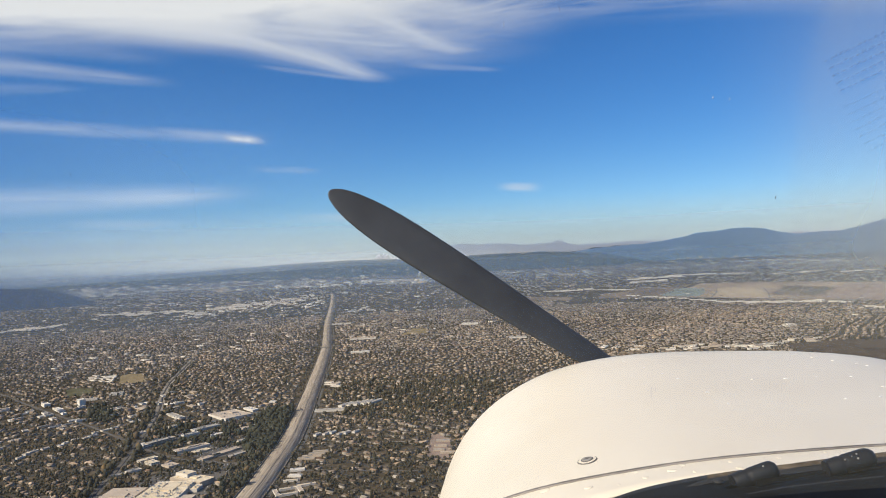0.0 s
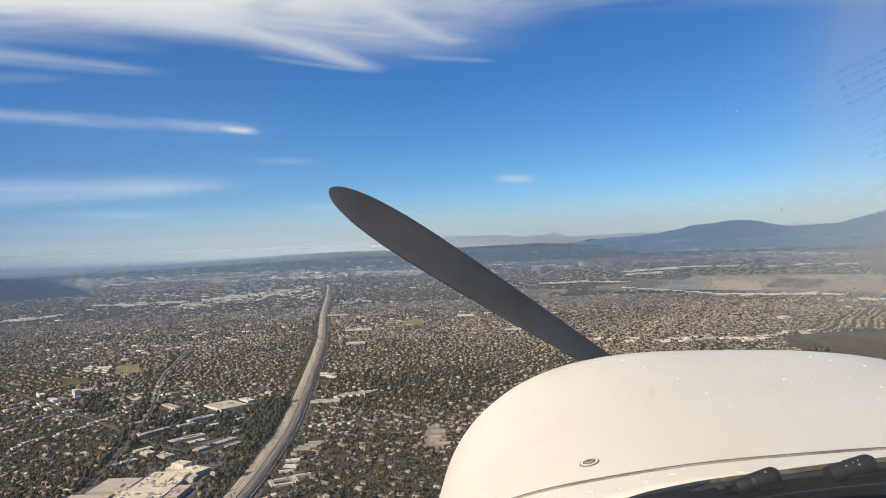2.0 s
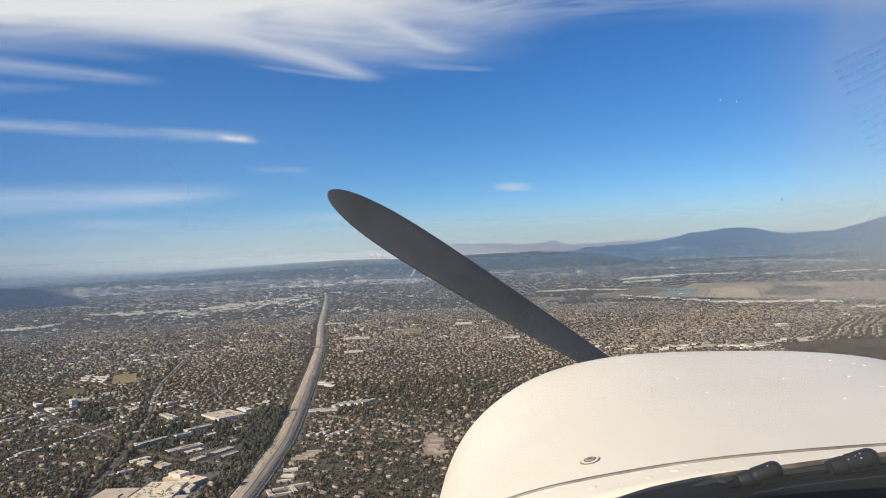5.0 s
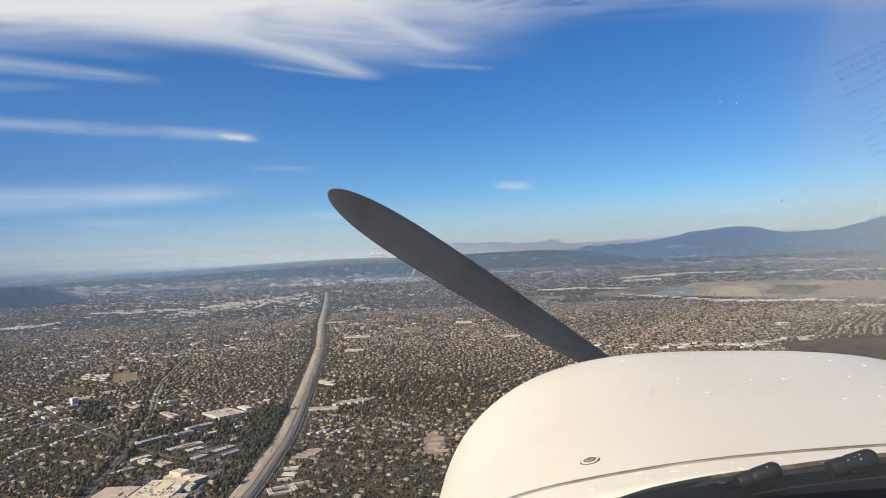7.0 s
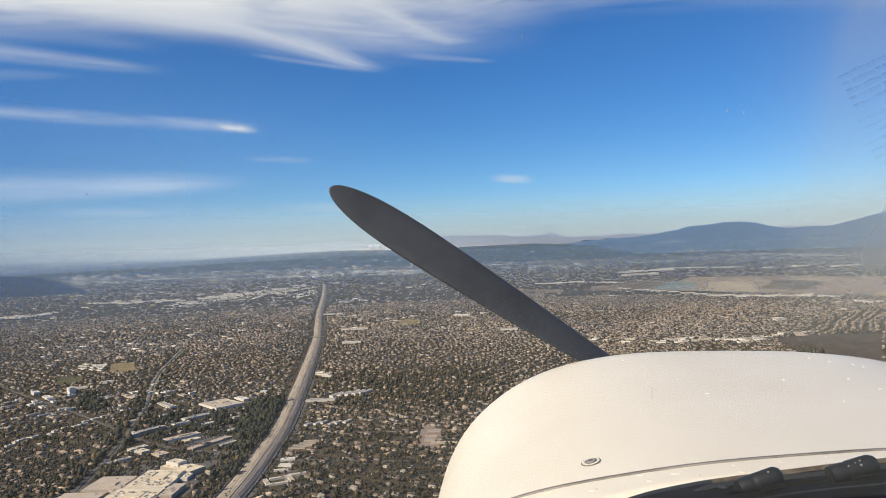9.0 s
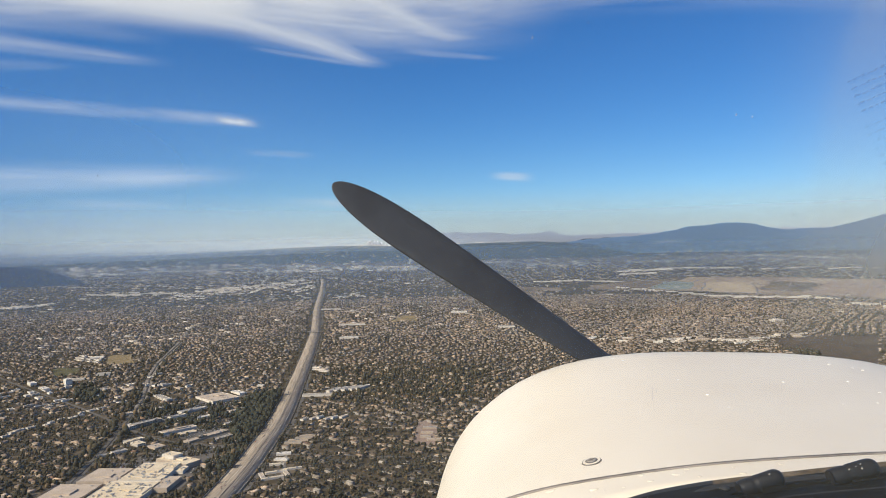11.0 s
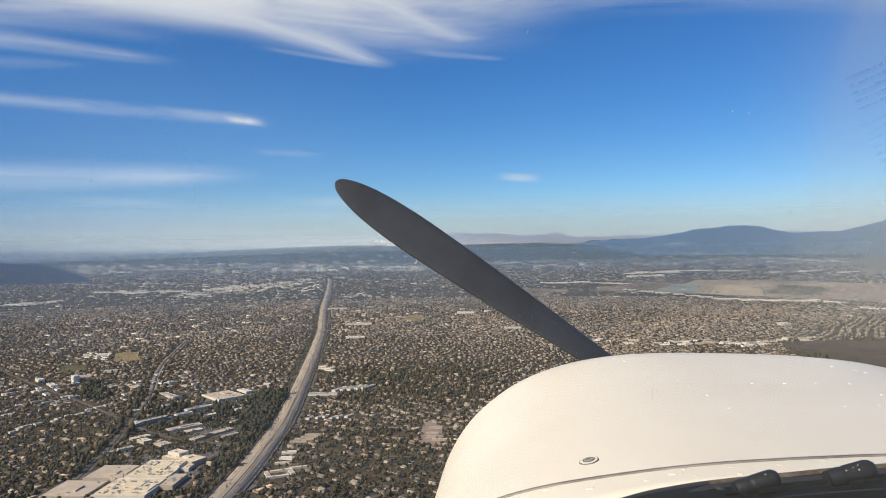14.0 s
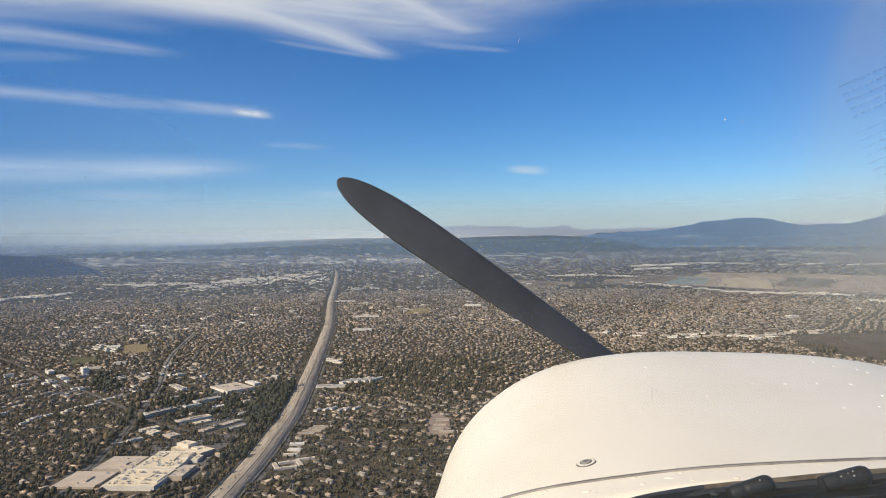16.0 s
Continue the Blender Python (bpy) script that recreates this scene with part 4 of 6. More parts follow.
def terrace_blocks(n, seed):
    """Pale blocks standing on the city terrace, thickest towards its top."""
    rnd = random.Random(seed)
    vs, fs = [], [[], [], []]
    quads = ((0, 1, 5, 4), (1, 2, 6, 5), (2, 3, 7, 6), (3, 0, 4, 7), (4, 5, 6, 7))
    k = 0
    while k < n:
        q, f = rnd.uniform(0.24, 0.95), rnd.uniform(0.88, 0.995) if rnd.random() < 0.42 else rnd.random() ** 0.8
        if noise.fractal(Vector((q * 26, f * 5, seed)), 0.8, 2.0, 3) < rnd.uniform(-0.3, 0.3) - (0.4 if f > 0.85 else 0):
            continue
        if q > 0.70 and rnd.random() < 0.7:
            continue
        az, r = radians(MID_AZ[0] + (MID_AZ[1] - MID_AZ[0]) * q), 4480 + 95 * f
        rt = FLAT + (r - FLAT) * RISE / max(RISE - (r - FLAT), 30)
        zg = ALT - r / rt * ALT - 6
        z = zg + (CREST_MID(q) + ALT - zg) * math.sin(min(1, f * 1.02) * math.pi / 2) ** 1.15
        c, w, h = Vector((math.sin(az) * r, math.cos(az) * r, z)), rnd.uniform(1.5, 4) if rnd.random() < 0.85 else rnd.uniform(4, 13), rnd.uniform(2.0, 5.0)
        base = len(vs)
        for zz in (-0.6, h):
            for sx, sy in ((-1, -1), (1, -1), (1, 1), (-1, 1)):
                vs.append((c.x + sx * w, c.y + sy * 1.0, c.z + zz))
        fs[rnd.randrange(3)] += [[base + v for v in t] for t in quads]
        k += 1
    me = mesh_np("terrace_city", np.array(vs), [(np.array(f), i) for i, f in enumerate(fs)], [M_WHITE_WALL, M_CREAM, M_WHITE_WALL])
    return tagged(new("terrace_city", me), "countless pale buildings over the far rise", "city", kind="stuff")


terrace_blocks(1300, 3)
far_blocks("scattered_shops", "low pale shops and halls scattered among the houses", 330, -0.56, 0.56, 2600, 7200, (6, 26), (5, 9), [M_CREAM, M_TAN_ROOF, M_GREY_ROOF, M_TAN_WALL], 15)
far_blocks("industrial_district", "crowded pale workshops and warehouses in an industrial belt", 170, -0.36, -0.11, 6400, 9600, (8, 40), (5, 11), [M_CREAM, M_WHITE_WALL, M_TAN_WALL, M_GREY_WALL], 12)
far_blocks("distant_city", "countless pale city blocks far across the plain", 190, -0.52, 0.02, 13000, 21500, (25, 100), (12, 50), [M_CREAM, M_TAN_WALL, M_GREY_WALL], 4)
far_blocks("distant_city", "scattered pale buildings below the mountains", 170, 0.0, 0.62, 13000, 27000, (25, 90), (12, 34), [M_GREY_WALL, M_CREAM, M_TAN_WALL], 6)
far_blocks("distant_district", "pale scattered commercial blocks among far houses", 200, -0.52, 0.1, 8500, 16000, (12, 40), (7, 12), [M_CREAM, M_GREY_WALL, M_TAN_WALL], 9)


# ---------------------------------------------------------------- what keeps clear
def seg_distance(x, y, pts):
    best = np.full(x.shape, 1e9)
    for (ax, ay), (bx, by) in zip(pts, pts[1:]):
        dx, dy = bx - ax, by - ay
        t = np.clip(((x - ax) * dx + (y - ay) * dy) / (dx * dx + dy * dy), 0, 1)
        best = np.minimum(best, np.hypot(x - ax - t * dx, y - ay - t * dy))
    return best


def inside(x, y, quad):
    res = np.ones(x.shape, bool)
    for (ax, ay), (bx, by) in zip(quad, quad[1:] + quad[:1]):
        res &= ((bx - ax) * (y - ay) - (by - ay) * (x - ax)) > 0
    return res


def free(x, y, pad=0.0, trees=False):
    ok = seg_distance(x, y, FREEWAY) > (31 if trees else 52) + pad
    ok &= seg_distance(x, y, RAIL) > (10 if trees else 22) + pad
    ok &= seg_distance(x, y, WASH) > 40
    ok &= seg_distance(x, y, AVENUE) > (9 if trees else 16) + pad
    for key, q in FIELDS.items():
        if "_lot" not in key or key in ("brown_lot", "yellow_lot") or not trees:
            ok &= ~inside(x, y, q)
    for bx, by, br in BUILT:
        ok &= np.hypot(x - bx, y - by) > br * (1.0 if trees else 0.9) + (1 if trees else 8)
    return ok


rng = np.random.default_rng(5)
NEAR = (-330, 40, 1330, 1545)       # the quarter whose houses and trees are single things


def near_quarter(x, y):
    return (x > NEAR[0]) & (x < NEAR[1]) & (y > NEAR[2]) & (y < NEAR[3])


# ---------------------------------------------------------------- houses
def west_side(x, y):
    """West of the freeway, where the streets run aslant."""
    p = np.array(FREEWAY, float)
    return x < np.interp(y, p[:, 1], p[:, 0])


GRIDS = ((0.90, True), (-0.62, False))


def lots():
    """House places: rows of lots back to back along streets, the grid turning from district to district."""
    out = []
    for tilt, west in GRIDS:
        for turn in (0, 1):
            u, v = np.arange(-7600, 7600, 16.5), np.arange(-7600, 7600, 37.0)
            U, V = np.meshgrid(u, v, indexing="ij")
            U, V = U.ravel(), V.ravel()
            row = np.round(V / 37.0).astype(int)
            V = V + np.where(row % 2 == 0, 3.0, -3.0)
            keep = (U + 40 * (row // 6)) % 190 > 15
            U, V = U[keep], V[keep]
            a = tilt + turn * math.pi / 2
            x, y = math.cos(a) * U - math.sin(a) * V, math.sin(a) * U + math.cos(a) * V
            sel = (y > 900) & (west_side(x, y) == west)
            x, y = x[sel], y[sel]
            out.append((turn, x, y, np.full(len(x), a)))
    return out


def district(x, y):
    return (np.sin(x / 310.0 + 1.3 * np.sin(y / 420.0)) + np.sin(y / 370.0 + 1.7 * np.sin(x / 530.0))) > 0.25


hx, hy, ha = [], [], []
for turn, x, y, a in lots():
    sel = district(x, y) == (turn == 1)
    r = np.hypot(x, y)
    az = np.degrees(np.arctan2(x, y))
    sel &= (r > 1250) & (r < 6300) & (np.abs(az) < 37)
    x, y, a = x[sel], y[sel], a[sel]
    x = x + rng.normal(0, 4.5, len(x)) + 16 * np.sin(y / 130.0 + 2 * np.sin(x / 300.0))
    y = y + rng.normal(0, 4.5, len(x)) + 16 * np.sin(x / 150.0 + 2 * np.sin(y / 340.0))
    keep = free(x, y) & (rng.random(len(x)) < 0.9 - 0.35 * np.clip(np.sin(x / 230 + 1.5 * np.sin(y / 310)) * np.sin(y / 270 + 1.1 * np.sin(x / 190)), 0, 1))
    hx.append(x[keep]); hy.append(y[keep]); ha.append(a[keep])
hx, hy, ha = np.concatenate(hx), np.concatenate(hy), np.concatenate(ha)
DARK = [(-372, 2130), (90, 2080), (170, 2700), (-420, 2800)]
keep = ~(inside(hx, hy, DARK) & (rng.random(len(hx)) < 0.22))
hx, hy, ha = hx[keep], hy[keep], ha[keep]
nq = near_quarter(hx, hy)


def house_shape(w, d, h, rf, hip, over=0.4):
    """Corner points of a hip-roofed house: walls 8, eaves 4, ridge 2."""
    a, b = w / 2, d / 2
    o = over
    return np.stack([np.stack(q, -1) for q in (
        (-a, -b, 0 * a - 1), (a, -b, 0 * a - 1), (a, b, 0 * a - 1), (-a, b, 0 * a - 1), (-a, -b, h), (a, -b, h), (a, b, h), (-a, b, h),
        (-a - o, -b - o, h), (a + o, -b - o, h), (a + o, b + o, h), (-a - o, b + o, h), (-a * hip, 0 * a, h + rf), (a * hip, 0 * a, h + rf))], 1)


WALL_F = np.array([(0, 1, 5, 4), (1, 2, 6, 5), (2, 3, 7, 6), (3, 0, 4, 7)])
ROOF_Q = np.array([(8, 9, 13, 12), (10, 11, 12, 13), (11, 10, 9, 8)])
ROOF_T = np.array([(9, 10, 13), (11, 8, 12)])


def house_stuff(name, x, y, a, label):
    n = len(x)
    w, d = rng.uniform(10, 20, n), rng.uniform(7, 11, n)
    h, rf = rng.uniform(2.7, 3.6, n) * np.where(rng.random(n) < 0.14, 2, 1), rng.uniform(1.4, 2.8, n)
    sh = house_shape(w, d, h, rf, rng.uniform(0.35, 0.95, n), 0.5 + 0 * w)
    a = a + rng.normal(0, 0.16, n) + np.where(rng.random(n) < 0.24, math.pi / 2, 0)
    c, s = np.cos(a)[:, None], np.sin(a)[:, None]
    px, py = c * sh[..., 0] - s * sh[..., 1], s * sh[..., 0] + c * sh[..., 1]
    k = shrink(x, y)[:, None]
    base = lay(x, y)
    vs = np.stack([base[:, 0:1] + k * px, base[:, 1:2] + k * py, base[:, 2:3] + k * sh[..., 2]], -1).reshape(-1, 3)
    off = (np.arange(n) * 14)[:, None, None]
    groups = [((WALL_F[None] + off).reshape(-1, 4), 1), ((ROOF_Q[None] + off).reshape(-1, 4), 0), ((ROOF_T[None] + off).reshape(-1, 3), 0)]
    return tagged(new(name, mesh_np(name, vs, groups, [M_ROOF, M_WALL])), label, "houses", kind="stuff")


house_stuff("suburban_houses", hx[~nq], hy[~nq], ha[~nq], "dense rows of single-storey suburban houses with brown and grey roofs")

# single houses of the near quarter
HOUSES = []
for v in range(6):
    ar = np.array
    w, d, h, rf, hp = 11.5 + 1.2 * v, 9 + 0.6 * (v % 4), 2.8 + (3 if v == 4 else 0), 1.5 + 0.25 * v, 0.4 + 0.1 * v
    sh = house_shape(ar([w]), ar([d]), ar([h]), ar([rf]), ar([hp]), ar([0.5]))[0]
    wm = mesh_np("wall", sh[:8], [(WALL_F, 0)], [M_WALL1])
    rm = mesh_np("roof", sh[8:], [(ROOF_Q - 8, 0), (ROOF_T - 8, 0)], [M_ROOF1])
    HOUSES.append((wm, rm, w, d, h))
WIN = bmesh.new()
box(WIN, 1.6, 0.12, 1.2)
win_me = bpy.data.meshes.new("window")
WIN.to_mesh(win_me)
win_me.materials.append(M_WINDOW)
kinds = ["small brown-roofed suburban house among trees", "suburban bungalow with a hipped shingle roof", "stucco house with a low shingle roof",
         "long single-storey house with a shingle roof", "two-storey stucco house with a hipped roof", "wide ranch house with a low roof"]
idx = np.where(nq)[0]
for n_i, i in enumerate(idx):
    v = int(rng.integers(6))
    wm, rm, w, d, h = HOUSES[v]
    m = Matrix.LocRotScale((hx[i], hy[i], 0), Euler((0, 0, ha[i] + rng.normal(0, 0.08))), None)
    ob = thing("house", m, kinds[v], "house", "suburban houses")
    under("wall", wm, ob)
    under("roof", rm, ob)
    for sx in (-0.25, 0.25):
        wo = under("window", win_me, ob)
        wo.location = (sx * w, -d / 2, 1.0)

# ---------------------------------------------------------------- trees
ICO_V, ICO_F = [], []
bm = bmesh.new()
bmesh.ops.create_icosphere(bm, subdivisions=1, radius=1)
ICO_V = np.array([v.co[:] for v in bm.verts])
ICO_F = np.array([[v.index for v in f.verts] for f in bm.faces])
bm.free()
OCT_V = np.array([(1, 0, 0), (0, 1, 0), (-1, 0, 0), (0, -1, 0), (0, 0, 1), (0, 0, -1)], float)
OCT_F = np.array([(0, 1, 4), (1, 2, 4), (2, 3, 4), (3, 0, 4), (1, 0, 5), (2, 1, 5), (3, 2, 5), (0, 3, 5)])


LUMP_V = np.concatenate([ICO_V * 0.72 + np.array(o) for o in ((0.0, 0.05, 0.30), (0.55, -0.2, -0.2), (-0.45, 0.35, -0.1))])
LUMP_F = np.concatenate([ICO_F + 12 * i for i in range(3)])


def tree_stuff(name, x, y, size, shape, label, tall=1.0, leaf=None):
    V, Fc = shape
    n = len(x)
    jit = rng.uniform(0.55, 1.4, (n, len(V), 1))
    ang = rng.uniform(0, 6.28, n)
    c, s = np.cos(ang)[:, None], np.sin(ang)[:, None]
    p = V[None] * jit
    px, py, pz = c * p[..., 0] - s * p[..., 1], s * p[..., 0] + c * p[..., 1], p[..., 2]
    hgt = size * rng.uniform(0.7, 1.5, n) * tall
    k = shrink(x, y)[:, None]
    base = lay(x, y)
    vs = np.stack([base[:, 0:1] + k * px * size[:, None], base[:, 1:2] + k * py * size[:, None],
                   base[:, 2:3] + k * (hgt[:, None] * 1.15 + pz * hgt[:, None])], -1).reshape(-1, 3)
    f = (Fc[None] + (np.arange(n) * len(V))[:, None, None]).reshape(-1, 3)
    return tagged(new(name, mesh_np(name, vs, [(f, 0)], [leaf or M_LEAF])), label, "trees", kind="stuff")


def scatter(n, r0, r1):
    az = np.radians(rng.uniform(-37, 37, n))
    r = np.sqrt(rng.uniform(r0 * r0, r1 * r1, n))
    return r * np.sin(az), r * np.cos(az)


x, y = scatter(58000, 1230, 4300)
ok = free(x, y, trees=True) & ~near_quarter(x, y)
# fewer trees right at the houses of the sunny districts
ok &= rng.random(len(x)) < np.clip(0.72 + 0.5 * np.sin(x / 420 + 2) * np.sin(y / 510), 0.3, 1) * np.where((x > -0.13 * y) & (y > 2900), 0.6, 1)
x, y = x[ok], y[ok]
x2, y2 = scatter(14000, 1230, 2300)
ok = free(x2, y2, trees=True) & (west_side(x2, y2) | (rng.random(len(x2)) < 0.75))
x, y = np.concatenate([x, x2[ok]]), np.concatenate([y, y2[ok]])
size = (rng.gamma(4.2, 0.42, len(x)) + 0.8) * np.where(np.hypot(x, y) > 1900, 0.85, 1.0)
close = np.hypot(x, y) < 1900
tree_stuff("garden_trees", x[close], y[close], size[close], (LUMP_V, LUMP_F), "dark green garden trees between the nearer houses")
tree_stuff("suburban_trees", x[~close], y[~close], size[~close], (ICO_V, ICO_F), "dark green street and garden trees between houses")
x, y = scatter(44000, 4300, 8200)
ok = free(x, y, trees=True)
x, y = x[ok], y[ok]
tree_stuff("distant_trees", x, y, rng.gamma(5, 0.45, len(x)) + 1.1, (OCT_V, OCT_F), "dark trees over the farther suburbs")
x, y = scatter(40000, 8200, 24000)
ok = free(x, y, trees=True)
x, y = x[ok], y[ok]
tree_stuff("far_woods", x, y, rng.gamma(5, 0.9, len(x)) + 2.6, (OCT_V, OCT_F), "dark tree cover over the far plain")


def grove(name, quad, n, label, size=4.2, stray=18):
    c = np.array(quad, float)
    u, v = rng.random(n)[:, None], rng.random(n)[:, None]
    p = (1 - u) * (1 - v) * c[0] + u * (1 - v) * c[1] + u * v * c[2] + (1 - u) * v * c[3]
    x, y = p[:, 0] + rng.normal(0, stray, n), p[:, 1] + rng.normal(0, stray, n)
    ok = free(x, y, trees=True) if "scrub" not in name else np.sin(x / 90) + np.sin(y / 130 + x / 300) > 0.6
    x, y = x[ok], y[ok]
    tree_stuff(name, x, y, rng.gamma(7, size / 7, len(x)) + 1.2, (ICO_V, ICO_F), label, 1.1, M_LEAF_DARK if "grove" in name else None)


grove("wooded_belt", DARK, 2000, "dark belt of trees among houses and large gardens", 2.3, 85)
grove("freeway_grove", [(-515, 1760), (-462, 1800), (-505, 2250), (-575, 2230)], 1100, "dark grove on the freeway embankment", 3.4)
grove("freeway_grove", [(-470, 1480), (-448, 1480), (-455, 1760), (-500, 1760)], 160, "dark trees along the freeway embankment", 2.6)
grove("pit_scrub", FIELDS["gravel_pit"], 700, "dark scrub round the gravel pit", 3.0)
grove("basin_scrub", FIELDS["spreading_basin"], 500, "scattered dark scrub along the basin banks", 2.6)
grove("basin_scrub", FIELDS["north_basin"], 300, "scattered dark scrub along the basin banks", 2.6)
grove("park_grove", [(-1093, 2200), (-1038, 2190), (-1142, 2415), (-1205, 2428)], 150, "clump of dark park trees", 3.8)
for q in range(len(RAIL) - 1):
    (ax, ay), (bx, by) = RAIL[q], RAIL[q + 1]
    grove("boulevard_trees", [(ax - 24, ay), (ax + 24, ay), (bx + 24, by), (bx - 24, by)], int((0.07 if q < 4 else 0.34) * math.hypot(bx - ax, by - ay)), "row of dark street trees along the boulevard", 3.6)
grove("office_grove", [(-820, 1850), (-560, 1720), (-560, 2120), (-800, 2120)], 420, "dark trees between office buildings", 3.0)

# single trees of the near quarter
TREES = []
for v in range(7):
    rnd = random.Random(40 + v)
    hgt = rnd.uniform(7, 12)
    bm = bmesh.new()
    bmesh.ops.create_cone(bm, cap_ends=True, segments=6, radius1=0.42, radius2=0.2, depth=hgt * 0.5, matrix=Matrix.Translation((0, 0, hgt * 0.25 - 0.2)))
    for b in range(4):
        an = b * 1.57 + rnd.uniform(-0.4, 0.4)
        bmesh.ops.create_cone(bm, cap_ends=False, segments=4, radius1=0.16, radius2=0.06, depth=hgt * 0.35,
                              matrix=Matrix.Translation((0.9 * math.cos(an), 0.9 * math.sin(an), hgt * 0.55)) @ Euler((0.6 * -math.sin(an), 0.6 * math.cos(an), 0)).to_matrix().to_4x4())
    tm = bpy.data.meshes.new("trunk")
    bm.to_mesh(tm)
    bm.free()
    tm.materials.append(M_BARK)
    bm = bmesh.new()
    for cl in range(11):
        an, rd = rnd.uniform(0, 6.28), rnd.uniform(0.2, 2.6)
        r = bmesh.ops.create_icosphere(bm, subdivisions=1, radius=rnd.uniform(0.9, 1.9))
        off = Vector((rd * math.cos(an), rd * math.sin(an), hgt * rnd.uniform(0.5, 0.95)))
        for vv in r["verts"]:
            vv.co = vv.co * rnd.uniform(0.7, 1.3) + off
    cm = bpy.data.meshes.new("crown")
    bm.to_mesh(cm)
    bm.free()
    cm.materials.append(M_LEAF1)
    TREES.append((tm, cm))
n = 420
tx, ty = rng.uniform(NEAR[0], NEAR[1], n), rng.uniform(NEAR[2], NEAR[3], n)
ok = free(tx, ty, trees=True)
for i in np.where(ok)[0]:
    ok[i] = (np.hypot(hx[idx] - tx[i], hy[idx] - ty[i]) > 7.5).all()
for i in np.where(ok)[0]:
    tm, cm = TREES[int(rng.integers(7))]
    sc = rng.uniform(0.7, 1.15)
    ob = thing("tree", Matrix.LocRotScale((tx[i], ty[i], 0), Euler((0, 0, rng.uniform(0, 6.28))), (sc, sc, sc)), "broad dark green garden tree between houses", "tree", "garden trees")
    under("trunk", tm, ob)
    under("crown", cm, ob)

# far built-up speckle: low blocks over the plain beyond the single houses
x, y = scatter(13000, 6200, 20000)
x2, y2 = scatter(2500, 20000, 70000)
x, y = np.concatenate([x, x2]), np.concatenate([y, y2])
ok = free(x, y)
x, y = x[ok], y[ok]
n = len(x)
r = np.hypot(x, y)
w, d = rng.uniform(11, 32, n) * (r / 7000) ** 0.5, rng.uniform(12, 26, n) * (r / 7000) ** 0.5
h = rng.uniform(5, 10, n) * (r / 7000) ** 0.4
sh = house_shape(w, d, h, 0.2 * h, np.full(n, 0.9), 0.3 + 0 * w)
k = shrink(x, y)[:, None]
base = lay(x, y)
vs = np.stack([base[:, 0:1] + k * sh[..., 0], base[:, 1:2] + k * sh[..., 1], base[:, 2:3] + k * sh[..., 2]], -1).reshape(-1, 3)
off = (np.arange(n) * 14)[:, None, None]
tagged(new("distant_buildings", mesh_np("distant_buildings", vs, [((WALL_F[None] + off).reshape(-1, 4), 1), ((ROOF_Q[None] + off).reshape(-1, 4), 0),
       ((ROOF_T[None] + off).reshape(-1, 3), 0)], [M_ROOF, M_WALL])), "pale speckle of low buildings over the far plain", "buildings", kind="stuff")


# ---------------------------------------------------------------- streets
def street_net():
    vs, fs = [], []
    def seg(xs, ys, half, on):
        tx, ty = np.gradient(xs), np.gradient(ys)
        nn = np.hypot(tx, ty)
        nx, ny = ty / nn, -tx / nn
        good = on & free(xs, ys, -40) & (np.abs(np.degrees(np.arctan2(xs, ys))) < 37) & (np.hypot(xs, ys) > 1240)
        o = sum(len(q) for q in vs)
        vs.append(np.concatenate([lay(xs + nx * half, ys + ny * half, 0.35), lay(xs - nx * half, ys - ny * half, 0.35)]))
        m = len(xs)
        g = np.where(good[:-1] & good[1:])[0]
        fs.append(np.stack([o + g, o + m + g, o + m + g + 1, o + g + 1], -1))
    for tilt, west in GRIDS:
        c, s = math.cos(tilt), math.sin(tilt)
        for gap, half, turned in ((74.0, 3.2, False), (204.0, 4.0, True)):
            for v in np.arange(-5180, 5180, gap):
                u = np.arange(-5200, 5200, 45.0)
                U, V = (v + 0 * u, u) if turned else (u, v + 18.5 + 0 * u)
                xs, ys = c * U - s * V, s * U + c * V
                xs, ys = xs + 16 * np.sin(ys / 130 + 2 * np.sin(xs / 300)), ys + 16 * np.sin(xs / 150 + 2 * np.sin(ys / 340))
                on = (ys > 1200) & (ys < 4400) & (west_side(xs, ys) == west)
                if on.sum() > 2:
                    seg(xs, ys, half, on)
    return np.concatenate(vs), np.concatenate(fs)


v_, f_ = street_net()
tagged(new("residential_streets", mesh_np("residential_streets", v_, [(f_, 0)], [M_ASPHALT])), "net of grey asphalt residential streets", "streets", kind="stuff")

# parked cars on the lots
pc = []
for key in ("store_lot", "office_lot", "campus_lot", "mall_lot"):
    c = np.array(FIELDS[key], float)
    for u in np.arange(0.06, 0.96, 0.022):
        for v in np.arange(0.06, 0.96, 0.085):
            if rng.random() < 0.45:
                continue
            p = (1 - u) * (1 - v) * c[0] + u * (1 - v) * c[1] + u * v * c[2] + (1 - u) * v * c[3]
            if all(math.hypot(p[0] - bx, p[1] - by) > br * 0.92 for bx, by, br in BUILT):
                pc.append(p)
pc = np.array(pc)
shape = house_shape(np.full(len(pc), 1.8), np.full(len(pc), 4.4), np.full(len(pc), 0.95), np.full(len(pc), 0.6), np.full(len(pc), 0.7), np.full(len(pc), -0.1))
shape[:, :4, 2] = 0.5
kk = shrink(pc[:, 0], pc[:, 1])[:, None]
base = lay(pc[:, 0], pc[:, 1])
vs = np.stack([base[:, 0:1] + kk * shape[..., 0], base[:, 1:2] + kk * shape[..., 1], base[:, 2:3] + kk * shape[..., 2]], -1).reshape(-1, 3)
off = (np.arange(len(pc)) * 14)[:, None, None]
